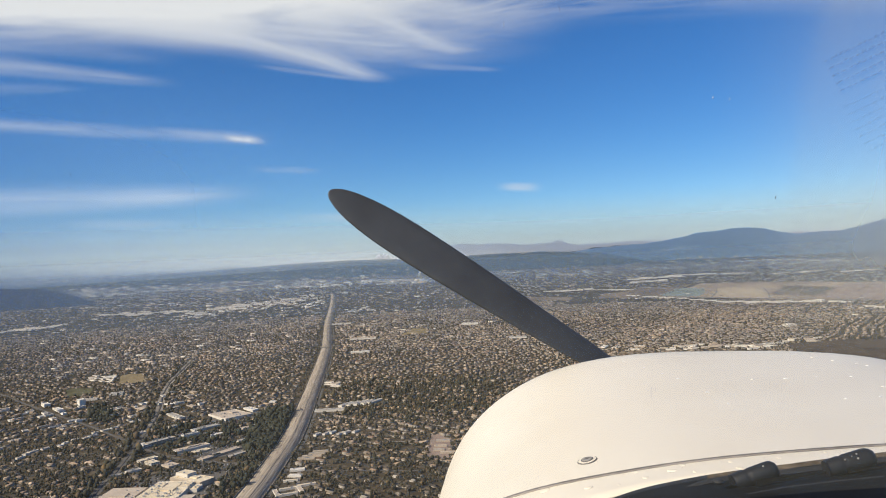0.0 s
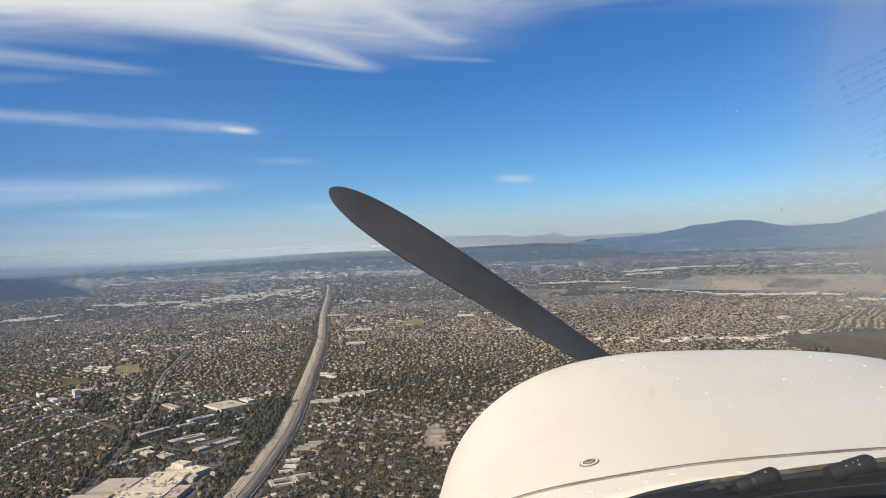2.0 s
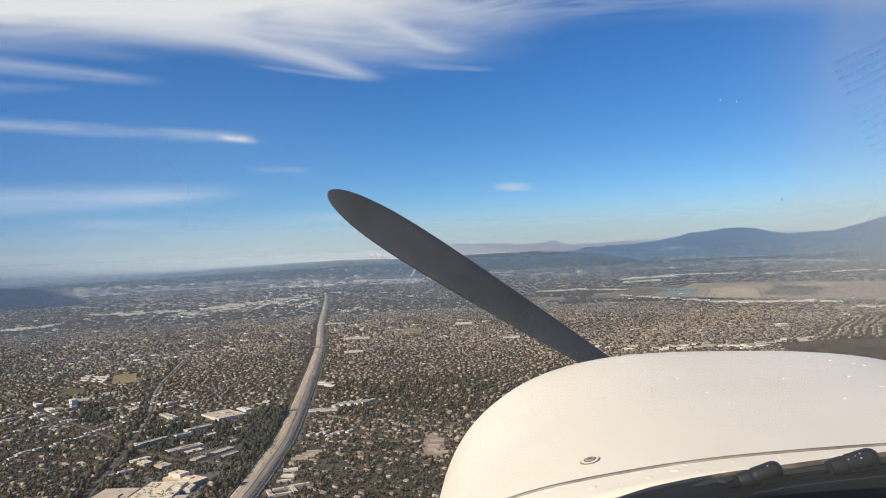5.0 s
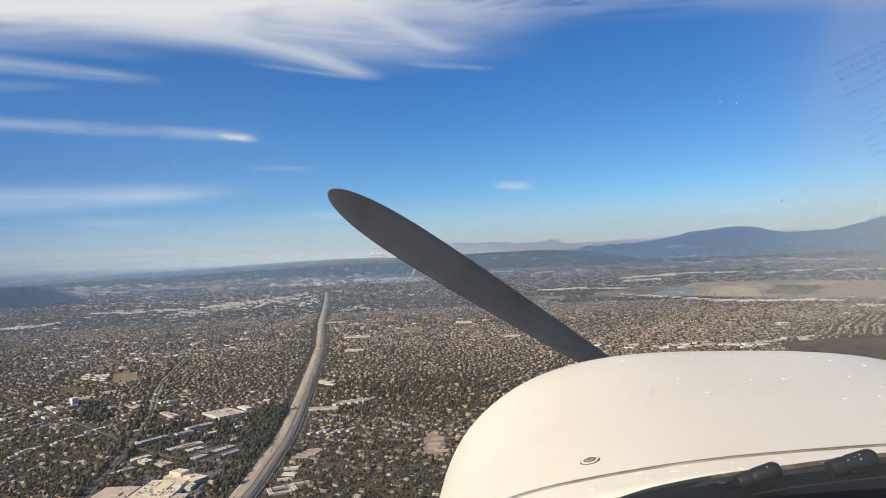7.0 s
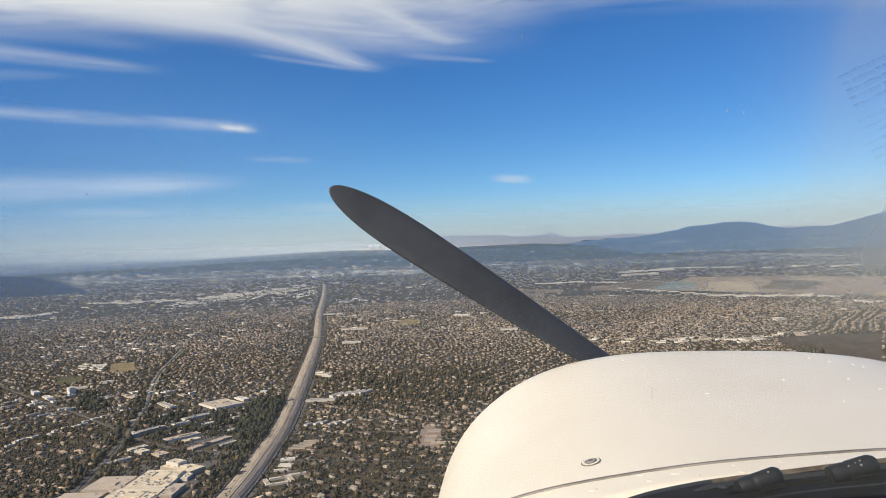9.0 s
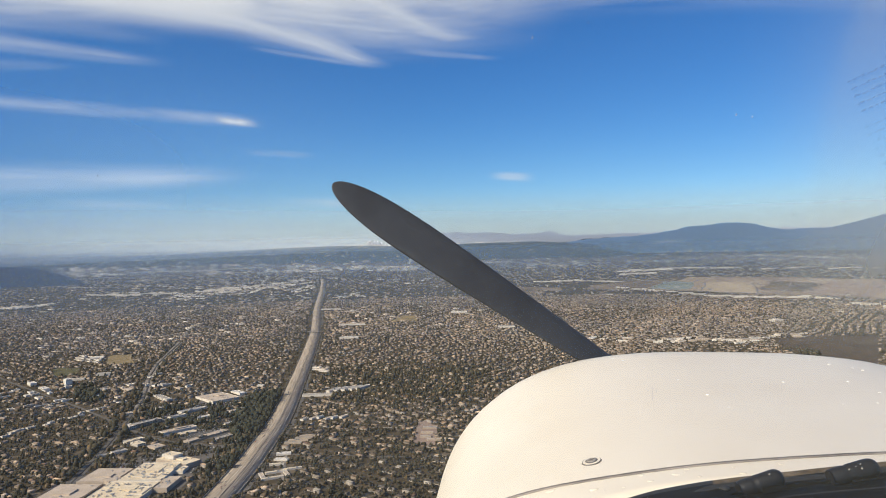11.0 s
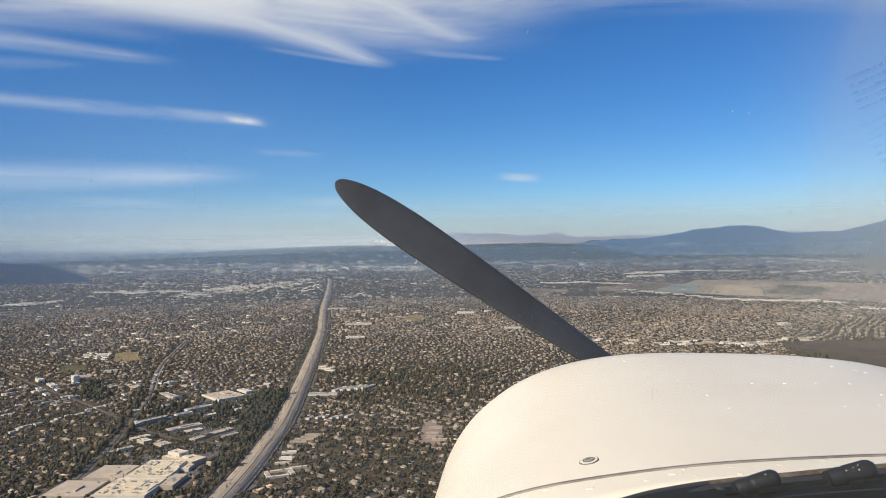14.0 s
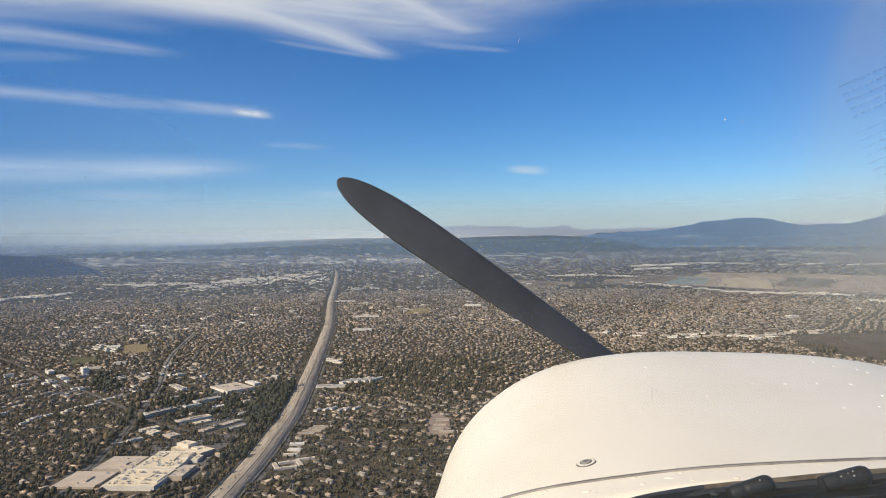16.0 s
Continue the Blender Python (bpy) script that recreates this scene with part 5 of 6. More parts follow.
M_PARKED = island_mat("parked_car_paint", [(0.0, (0.6, 0.6, 0.6)), (0.3, (0.3, 0.31, 0.32)), (0.55, (0.03, 0.03, 0.035)), (0.75, (0.7, 0.7, 0.68)), (0.9, (0.25, 0.04, 0.03))], 0.4, 0.05)
tagged(new("parked_cars", mesh_np("parked_cars", vs, [((WALL_F[None] + off).reshape(-1, 4), 0), ((ROOF_Q[None] + off).reshape(-1, 4), 0), ((ROOF_T[None] + off).reshape(-1, 3), 0)], [M_PARKED])),
       "rows of parked cars on the asphalt lots", "cars", kind="stuff")

# overpass across the freeway
m, k = spot(-668, 3867, 12)
ob = thing("overpass", m, "pale concrete road bridge across the freeway", "bridge")
bm = bmesh.new()
box(bm, 90 * k, 14 * k, 1.6 * k, 0, 0, 6.5 * k)
part("deck", bm, M_CONCRETE, ob)
for sx in (-28.5, 0, 28.5):
    bm = bmesh.new()
    box(bm, 1.6 * k, 10 * k, 6.5 * k + 1, sx * k, 0, -1)
    part("pier", bm, M_GREY_WALL, ob)

# cars on the freeway
CAR_PAINT = [surface("car_paint_" + n, c, tuple(min(1, q * 1.1) for q in c), 0.3, 0.2, bump=0) for n, c in
             (("white", (0.7, 0.7, 0.7)), ("silver", (0.4, 0.41, 0.42)), ("black", (0.02, 0.02, 0.022)), ("red", (0.3, 0.03, 0.025)))]
CAR_WORDS = ["white", "silver", "black", "dark red"]
M_TYRE = surface("tyre_rubber", (0.015, 0.015, 0.015), (0.03, 0.03, 0.03), 0.9, bump=0)


def car_meshes(paint):
    bm = bmesh.new()
    vs = box(bm, 1.8, 4.5, 0.75, 0, 0, 0.35)
    bmesh.ops.bevel(bm, geom=list(bm.edges), offset=0.12, segments=1, affect='EDGES')
    body = bpy.data.meshes.new("body")
    bm.to_mesh(body); bm.free(); body.materials.append(paint)
    bm = bmesh.new()
    vs = box(bm, 1.6, 2.4, 0.6, 0, -0.2, 1.08)
    for v in vs:
        if v.co.z > 1.4:
            v.co.x *= 0.82
            v.co.y = -0.2 + (v.co.y + 0.2) * 0.72
    cabin = bpy.data.meshes.new("cabin")
    bm.to_mesh(cabin); bm.free(); cabin.materials.append(M_WINDOW)
    bm = bmesh.new()
    bmesh.ops.create_cone(bm, cap_ends=True, segments=10, radius1=0.33, radius2=0.33, depth=0.22, matrix=Euler((0, math.pi / 2, 0)).to_matrix().to_4x4())
    wheel = bpy.data.meshes.new("wheel")
    bm.to_mesh(wheel); bm.free(); wheel.materials.append(M_TYRE)
    return body, cabin, wheel


CARS = [car_meshes(p) for p in CAR_PAINT]
x_, y_, tx_, ty_, s_ = along(FREEWAY[:9], 10)
for i in range(64):
    j = int(rng.integers(5, len(x_) - 5))
    if math.hypot(x_[j], y_[j]) < 1250:
        continue
    lane = float(rng.choice([-21.3, -17.6, -13.9, -10.2, -6.5, 6.5, 10.2, 13.9, 17.6, 21.3]))
    v = int(rng.integers(4))
    px, py = x_[j] + ty_[j] * lane, y_[j] - tx_[j] * lane
    m, k = spot(px, py)
    p = lay(px, py, 1.25)
    ob = thing("car", Matrix.LocRotScale(Vector(p), Euler((0, 0, math.atan2(-tx_[j], ty_[j]))), None), CAR_WORDS[v] + " car on the freeway lanes", "car", "freeway cars")
    for nm, me_ in zip(("body", "cabin"), CARS[v][:2]):
        under(nm, me_, ob)
    for wx in (-0.85, 0.85):
        for wy in (-1.4, 1.4):
            under("wheel", CARS[v][2], ob).location = (wx, wy, 0.33)


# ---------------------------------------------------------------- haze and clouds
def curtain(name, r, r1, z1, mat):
    """A leaning tinted sheet that paints in haze and thins out upwards."""
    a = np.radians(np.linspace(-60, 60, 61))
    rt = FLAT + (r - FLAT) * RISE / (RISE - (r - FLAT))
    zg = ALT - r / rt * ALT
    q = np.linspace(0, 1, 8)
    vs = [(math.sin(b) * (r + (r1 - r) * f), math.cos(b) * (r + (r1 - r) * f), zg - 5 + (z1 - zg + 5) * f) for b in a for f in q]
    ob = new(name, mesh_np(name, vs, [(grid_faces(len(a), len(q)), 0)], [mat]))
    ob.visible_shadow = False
    return tagged(ob, "tinted see-through sheet painting haze over the distant plain", "haze", kind="structure")


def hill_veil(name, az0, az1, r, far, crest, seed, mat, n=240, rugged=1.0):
    """A tinted sheet that paints haze in front of a range, up to its crest."""
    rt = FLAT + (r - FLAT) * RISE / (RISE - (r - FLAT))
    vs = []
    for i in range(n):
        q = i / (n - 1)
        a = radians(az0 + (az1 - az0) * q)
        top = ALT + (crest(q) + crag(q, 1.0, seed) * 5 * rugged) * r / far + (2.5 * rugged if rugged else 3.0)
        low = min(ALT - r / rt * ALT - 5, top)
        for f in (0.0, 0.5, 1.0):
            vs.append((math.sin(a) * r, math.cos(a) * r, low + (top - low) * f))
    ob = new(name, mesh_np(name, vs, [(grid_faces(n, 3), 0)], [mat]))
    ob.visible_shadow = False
    return tagged(ob, "blue-tinted sheet painting haze before the distant hills", "haze", kind="structure")


HAZE, WEST = (0.080, 0.130, 0.200), (0.165, 0.235, 0.325)     # tints of the painted haze, set paler in the west
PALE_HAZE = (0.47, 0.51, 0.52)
curtain("haze_layer_1", 2800, 3300, 451, haze_tint_mat("haze_a", 0.08, 45, 140, 424, 449, HAZE, west=WEST))
curtain("haze_layer_2", 3350, 3850, 451, haze_tint_mat("haze_b", 0.24, 120, 230, 424, 449, HAZE, west=WEST))
curtain("haze_layer_5", 3880, 3955, 451, haze_tint_mat("haze_e", 0.20, 225, 300, 424, 449, HAZE, west=WEST))
curtain("haze_layer_3", 4160, 4460, 500, haze_tint_mat("haze_c", 0.40, 275, 350, 405, 465, HAZE, west=WEST))
curtain("haze_layer_6", 4596, 4612, 560, haze_tint_mat("haze_f", 0.86, 355, 392, 430, 550, PALE_HAZE, -900, 700))
curtain("haze_layer_4", 4615, 4840, 850, haze_tint_mat("haze_d", 0.70, 372, 398, 470, 845, (0.255, 0.278, 0.325), west=(0.50, 0.545, 0.57)))
hill_veil("haze_layer_7", *NEAR_AZ, 4556, 4606, CREST_NEAR, 1.3, haze_tint_mat("haze_g", 0.76, 340, 372, 900, 950, (0.118, 0.205, 0.345)), 420, 1.25)
hill_veil("haze_layer_9", *MID_AZ, 4526, 4575, CREST_MID, 5.2, haze_tint_mat("haze_i", 0.56, 330, 395, 900, 950, HAZE, west=(0.36, 0.44, 0.52)), 240, 0.0)
hill_veil("haze_layer_10", *MID_AZ, 4522, 4575, CREST_MID, 5.2, haze_tint_mat("haze_j", 0.96, 340, 418, 900, 950, (0.39, 0.445, 0.49), -2300, 300), 240, 0.0)
hill_veil("haze_layer_8", *WEST_AZ, 4166, 4300, CREST_WEST, 3.1, haze_tint_mat("haze_h", 0.55, 255, 300, 900, 950, (0.042, 0.105, 0.24)), 240, 0.5)

hill_veil("haze_layer_11", *FAR_AZ, 4690, 4815, CREST_FAR, 7.7, haze_tint_mat("haze_k", 0.72, 330, 380, 900, 950, (0.085, 0.15, 0.26)), 420, 1.3)
# pale blue sheet added to brighten the western sky
curtain("haze_layer_12", 4842, 4862, 2100, haze_tint_mat("haze_l", 0.40, 440, 620, 900, 2090, (0.33, 0.52, 0.78), -2900, 100))

# axes of the aircraft: x across, y along the nose, z up
CRAFT = Matrix.Translation(EYE) @ Euler((radians(0.05), radians(1.95), radians(0.12))).to_matrix().to_4x4()
SKYWARD = Euler((radians(0.22), radians(2.5), 0)).to_matrix()


def skyward(u, v, r=4890.0):
    """A point of the sky: u across and v up, as slopes."""
    return EYE + (SKYWARD @ Vector((u, 1, v))).normalized() * r


def cloud(name, tl, tr, br, bl, mat, label, r=4890.0):
    n, m = 20, 8
    vs, uv = [], []
    for i in range(n):
        s = i / (n - 1)
        for j in range(m):
            t = j / (m - 1)
            q = [(1 - s) * ((1 - t) * bl[c] + t * tl[c]) + s * ((1 - t) * br[c] + t * tr[c]) for c in (0, 1)]
            vs.append(skyward((q[0] - 784) / 1300, (441 - q[1]) / 1300, r)[:])
            uv.append((s, t))
    ob = new(name, mesh_np(name, vs, [(grid_faces(n, m), 0)], [mat], uv, "sheet"))
    ob.visible_shadow = False
    return tagged(ob, label, "cloud")


def cloud_band(name, lower, upper, mat, label, r=4890.0):
    """A sheet of cloud between two lines of the sky."""
    n, m = 64, 10
    q = np.linspace(0, 1, n)
    lo, up = (np.stack([np.interp(q, np.linspace(0, 1, len(e)), np.array(e, float)[:, c]) for c in (0, 1)], -1) for e in (lower, upper))
    for e in (lo, up):
        for _ in range(5):
            e[1:-1] = 0.25 * e[:-2] + 0.5 * e[1:-1] + 0.25 * e[2:]
    vs, uv = [], []
    for i in range(n):
        for j in range(m):
            t = j / (m - 1)
            p = lo[i] * (1 - t) + up[i] * t
            vs.append(skyward((p[0] - 784) / 1300, (441 - p[1]) / 1300, r)[:])
            uv.append((q[i], t))
    ob = new(name, mesh_np(name, vs, [(grid_faces(n, m), 0)], [mat], uv, "sheet"))
    ob.visible_shadow = False
    return tagged(ob, label, "cloud")


cloud_band("cirrus_cloud", [(-900, 118), (-300, 106), (0, 98), (200, 96), (320, 98), (420, 96), (500, 84), (600, 60), (700, 34), (820, 10)],
           [(-900, -330), (-300, -330), (0, -330), (200, -330), (320, -330), (420, -330), (500, -330), (600, -330), (700, -330), (820, -330)],
           cloud_mat("cirrus_bank", 1.25, 4.0, 6.0, 0.18, 0.56, 0.12, 0.4, 0.26, 0.3), "broad white bank of streaky cirrus cloud", 4900)
cloud_band("cirrus_cloud", [(480, 124), (600, 126), (720, 112), (820, 98), (920, 66), (1060, 46), (1250, 34), (1500, 30), (1900, 30)],
           [(440, -330), (540, -330), (640, -330), (760, -330), (900, -330), (1060, -330), (1250, -330), (1500, -330), (1900, -330)],
           cloud_mat("cirrus_haze", 0.46, 4.0, 7.0, 0.28, 0.66, 0.12, 3.7, 0.22, 0.5), "thin grey-white veil of high cloud", 4905)
cloud_band("cirrus_cloud", [(40, 64), (250, 80), (400, 96), (500, 116), (580, 132), (640, 141), (700, 140)], [(40, -30), (250, -6), (400, 12), (500, 34), (580, 70), (640, 104), (700, 126)],
           cloud_mat("cirrus_sweep", 0.62, 1.8, 2.6, 0.16, 0.7, 0.25, 2.1, 0.5, 0.3), "long sweeping tail of white cirrus", 4890)
cloud_band("cirrus_cloud", [(470, 4), (600, 34), (680, 62), (740, 84), (790, 92), (860, 84)], [(520, -80), (630, -30), (710, 10), (756, 44), (806, 64), (860, 72)],
           cloud_mat("cirrus_tail", 0.5, 1.6, 2.4, 0.16, 0.7, 0.25, 5.4, 0.5, 0.35), "hooked tail of white cirrus", 4880)
cloud_band("cirrus_cloud", [(160, 86), (360, 106), (520, 130), (660, 140), (800, 130), (980, 108)], [(200, -120), (400, -120), (580, -110), (720, -90), (880, -60), (1040, 20)],
           cloud_mat("cirrus_veil", 0.54, 1.8, 3.2, 0.18, 0.66, 0.42, 6.1, 0.36, 0.45), "thin white veil of cirrus between thicker tails", 4885)
cloud_band("cirrus_streak", [(420, 108), (500, 122), (580, 132), (640, 138)], [(420, 98), (500, 108), (580, 120), (640, 130)],
           cloud_mat("feather", 0.22, 1.5, 1.5, 0.15, 0.6, 0.3, 1.9, 0.5), "fine feather of cloud under the bank", 4884)
cloud_band("cirrus_streak", [(690, 112), (760, 118), (830, 120), (890, 122)], [(690, 92), (760, 100), (830, 106), (890, 110)],
           cloud_mat("feather_b", 0.2, 1.5, 1.5, 0.15, 0.65, 0.3, 4.9, 0.5), "fine faint feather of cloud", 4884)
cloud_band("cirrus_streak", [(-250, 92), (-50, 96), (150, 104), (320, 112)], [(-250, 40), (-50, 46), (150, 62), (320, 84)],
           cloud_mat("under_veil", 0.17, 1.6, 3.0, 0.2, 0.75, 0.3, 8.1, 0.5, 0.4), "faint veil hanging below the cloud bank", 4886)
cloud_band("cirrus_streak", [(-250, 118), (0, 130), (150, 140), (320, 150)], [(-250, 74), (0, 82), (150, 104), (320, 128)],
           cloud_mat("streak_a", 0.38, 1.5, 2.2, 0.12, 0.65, 0.3, 3.3, 0.5, 0.35), "thin white streak of cirrus cloud", 4880)
cloud_band("cirrus_streak", [(-250, 168), (-50, 166), (60, 160), (160, 152)], [(-250, 120), (-50, 124), (60, 130), (160, 140)],
           cloud_mat("streak_d", 0.13, 1.5, 2.2, 0.15, 0.7, 0.35, 5.3, 0.5), "faint soft patch of cloud", 4882)
cloud("cirrus_streak", (-220, 180), (480, 222), (480, 254), (-220, 219), cloud_mat("streak_b", 0.34, 5.0, 2.0, 0.10, 0.75, 0.12, 7.3, 0.5), "long thin straight streak of white cloud", 4880)
cloud("cirrus_streak", (372, 224), (452, 230), (470, 250), (378, 243), cloud_mat("streak_tip", 0.85, 2.5, 1.6, 0.15, 0.6, 0.45, 1.3, 0.5), "bright thick tip of a cloud streak", 4870)
cloud("cirrus_streak", (-220, 300), (480, 312), (470, 352), (-220, 406), cloud_mat("streak_c", 0.55, 2.4, 3.4, 0.15, 0.7, 0.3, 9.3, 0.5), "soft low band of white cloud", 4880)
cloud("cirrus_wisp", (860, 312), (955, 312), (955, 336), (860, 332), cloud_mat("wisp_a", 0.42, 1.2, 1.5, 0.1, 0.6, 0.45, 4.3), "small faint wisp of cloud", 4880)
cloud("cirrus_wisp", (420, 280), (570, 286), (570, 302), (420, 298), cloud_mat("wisp_b", 0.2, 3, 1.5, 0.2, 0.7, 0.4, 6.3), "faint broken wisp of cloud", 4880)
cloud("cirrus_wisp", (470, 366), (720, 362), (720, 386), (470, 390), cloud_mat("wisp_c", 0.28, 2, 1.5, 0.2, 0.7, 0.4, 8.3), "faint low wisp of cloud", 4880)
cloud("cirrus_wisp", (60, 376), (330, 376), (330, 400), (60, 400), cloud_mat("wisp_d", 0.25, 2, 1.5, 0.2, 0.7, 0.4, 2.9), "faint low wisp of cloud", 4880)


# ---------------------------------------------------------------- the aircraft's nose
craft = thing("light_aircraft", CRAFT, "white single-engine light aircraft nose with propeller, seen through the windshield", "aircraft")


def cream_paint():
    """Aged white enamel: faint stains and fine orange peel."""
    m, nt, bs, vec = base_mat("aged_white_enamel", 0.42)
    big = noise_of(nt, vec, 5.0, 4, 0.6)
    fine = noise_of(nt, vec, 60.0, 5, 0.7)
    col = ramp_colours(nt, big, [(0.3, (0.835, 0.742, 0.575)), (0.7, (0.90, 0.815, 0.65))])
    col = mixed(nt, 0.08, col, ramp_colours(nt, fine, [(0.35, (0.45, 0.40, 0.33)), (0.6, (0.82, 0.79, 0.74))]))
    nt.links.new(col, bs.inputs["Base Color"])
    nt.links.new(bumped(nt, noise_of(nt, vec, 9.0, 2), 0.05, 0.02), bs.inputs["Normal"])
    return m


M_ENAMEL = cream_paint()
M_SEAL = surface("grey_seam_sealant", (0.09, 0.078, 0.068), (0.20, 0.175, 0.15), 0.7, s1=20, s2=160, bump=0.3, bdist=0.002)
M_SEAM = surface("brown_joint_filler", (0.15, 0.128, 0.108), (0.36, 0.315, 0.27), 0.7, s1=14, s2=110, bump=0.3, bdist=0.002)
M_WORN = surface("worn_brown_edge", (0.035, 0.026, 0.018), (0.20, 0.155, 0.105), 0.8, s1=45, s2=160, bump=0.4, bdist=0.002)
M_STEEL = surface("worn_steel_fastener", (0.30, 0.27, 0.23), (0.50, 0.46, 0.40), 0.55, 0.25, s1=60, s2=400, bump=0.3, bdist=0.001)
M_SLOT = surface("dark_recess", (0.004, 0.004, 0.004), (0.010, 0.010, 0.010), 0.8, s1=60, s2=300, bump=0)
M_BLACK = surface("black_vinyl", (0.005, 0.0055, 0.0065), (0.012, 0.0125, 0.014), 0.75, s1=12, s2=220, bump=0.35, bdist=0.002)
M_TRIM = surface("faded_black_trim", (0.009, 0.0095, 0.0105), (0.026, 0.026, 0.027), 0.7, s1=10, s2=150, bump=0.3, bdist=0.002)
M_RUBBER = surface("matt_black_rubber", (0.007, 0.007, 0.0075), (0.016, 0.016, 0.017), 0.5, s1=40, s2=400, bump=0.25, bdist=0.001)
M_BLADE = surface("black_propeller_paint", (0.020, 0.020, 0.023), (0.045, 0.047, 0.052), 0.45, s1=6, s2=60, bump=0.1, bdist=0.002)
M_RIVET_GLINT = surface("rivet_highlight", (0.82, 0.79, 0.75), (0.88, 0.86, 0.83), 0.5, s1=50, s2=300, bump=0)

M_STAIN = surface("faint_grey_scuff", (0.70, 0.64, 0.54), (0.78, 0.71, 0.60), 0.7, s1=60, s2=400, bump=0)
XC = 0.575      # the aircraft's centre line, to the right of the eye


def section(d):
    """Top height, half width and depth of the cowling's cross-section at d metres ahead."""
    ks = [(0.62, -0.243, 0.736, 0.46), (0.85, -0.2325, 0.681, 0.46), (1.1, -0.2215, 0.635, 0.46), (1.3, -0.2115, 0.610, 0.46), (1.45, -0.204, 0.593, 0.455),
          (1.5, -0.209, 0.575, 0.44), (1.54, -0.224, 0.540, 0.41), (1.565, -0.25, 0.488, 0.37), (1.575, -0.30, 0.395, 0.30)]
    for a, b in zip(ks, ks[1:]):
        if d <= b[0]:
            t = (d - a[0]) / (b[0] - a[0])
            return [a[i] + (b[i] - a[i]) * t for i in (1, 2, 3)]
    return list(ks[-1][1:])


def skin(d, f, lift=0.0):
    """A point of the cowling's skin: f from -1 (left foot) over 0 (top) to 1 (right foot); past that, the belly."""
    top, w, h = section(d)
    an = f * math.pi / 2
    n = 3.0
    sx, cx = math.sin(an), math.cos(an)
    x = math.copysign(abs(sx) ** (2 / n), sx) * w
    z = math.copysign(abs(cx) ** (2 / n), cx) * (h if cx >= 0 else h * 0.75)
    return Vector((XC + x * (1 + lift / w), d, top - h + z + lift))


def cowl():
    ds = [0.778, 0.80, 0.82, 0.85, 0.95, 1.05, 1.15, 1.25, 1.35, 1.42, 1.45, 1.475, 1.5, 1.52, 1.54, 1.553, 1.565, 1.571, 1.575]
    fsamp = np.concatenate([[-1.0], np.sin(np.linspace(-math.pi / 2, math.pi / 2, 81))[1:-1], np.linspace(1.0, 3.0, 41)[:-1]])
    nf = len(fsamp)
    vs = [skin(d, float(f))[:] for d in ds for f in fsamp]
    n, last = len(vs), (len(ds) - 1) * nf
    vs += [(XC, 1.576, -0.55), (XC, 0.778, -0.6)]
    sides = [(i * nf + j, (i + 1) * nf + j, (i + 1) * nf + (j + 1) % nf, i * nf + (j + 1) % nf) for i in range(len(ds) - 1) for j in range(nf)]
    caps = [(last + j, n, last + (j + 1) % nf) for j in range(nf)] + [(j, (j + 1) % nf, n + 1) for j in range(nf)]
    me = mesh_np("cowling", vs, [(np.array(sides), 0), (np.array(caps), 0)], [M_ENAMEL])
    for p in me.polygons:
        p.use_smooth = len(p.vertices) == 4
    return me


cowling = under("cowling", cowl(), craft, "glossy aged white enamel engine cowling")


def strap(name, d0, d1, f0, f1, lift0, lift1, mat, parent, n=60, label=""):
    """A thin raised band that follows the skin."""
    vs = []
    for i in range(n):
        f = f0 + (f1 - f0) * i / (n - 1)
        e = 0.0128 * math.log(1 + math.exp(min(-f - 0.268, 0.23) / 0.04)) + 0.0105 * math.log(1 + math.exp(min(f + 0.06, 0.08) / 0.03)) - 0.006
        for d, l in ((d0, 0.0), (d0, lift0), (d1, lift1), (d1, 0.0)):
            vs.append(skin(d + e, f, l)[:])
    return under(name, mesh_np(name, vs, [(grid_faces(n, 4), 0)], [mat]), parent, label)


strap("panel_seam", 0.8372, 0.8420, -0.98, 0.98, 0.0008, 0.0014, M_SEAM, cowling, 120, "grey-brown sealed joint between cowling and scuttle panel")
strap("panel_gap", 0.8420, 0.8438, -0.98, 0.98, 0.0016, 0.0010, M_SEAL, cowling, 120, "dark gap along the joint")


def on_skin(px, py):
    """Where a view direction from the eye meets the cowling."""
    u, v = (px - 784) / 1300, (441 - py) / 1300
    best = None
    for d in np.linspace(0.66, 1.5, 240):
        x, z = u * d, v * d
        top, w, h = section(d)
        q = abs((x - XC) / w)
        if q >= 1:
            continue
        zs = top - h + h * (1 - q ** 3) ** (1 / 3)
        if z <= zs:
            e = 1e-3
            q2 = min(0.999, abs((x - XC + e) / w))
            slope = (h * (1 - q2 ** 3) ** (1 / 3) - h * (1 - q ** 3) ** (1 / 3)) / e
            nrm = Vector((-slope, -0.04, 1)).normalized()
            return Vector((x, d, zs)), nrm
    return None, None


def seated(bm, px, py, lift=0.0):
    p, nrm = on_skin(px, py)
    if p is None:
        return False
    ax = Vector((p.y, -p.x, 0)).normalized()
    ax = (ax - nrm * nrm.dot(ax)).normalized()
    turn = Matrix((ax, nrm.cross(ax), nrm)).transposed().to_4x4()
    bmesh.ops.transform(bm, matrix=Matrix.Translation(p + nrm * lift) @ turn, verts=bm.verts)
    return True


# quarter-turn fastener
def disc(r1, r2, depth, lift, name, mat, parent, label=""):
    bm = bmesh.new()
    bmesh.ops.create_cone(bm, cap_ends=True, segments=32, radius1=r1, radius2=r2, depth=depth)
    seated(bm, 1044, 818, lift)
    return part(name, bm, mat, parent, label)


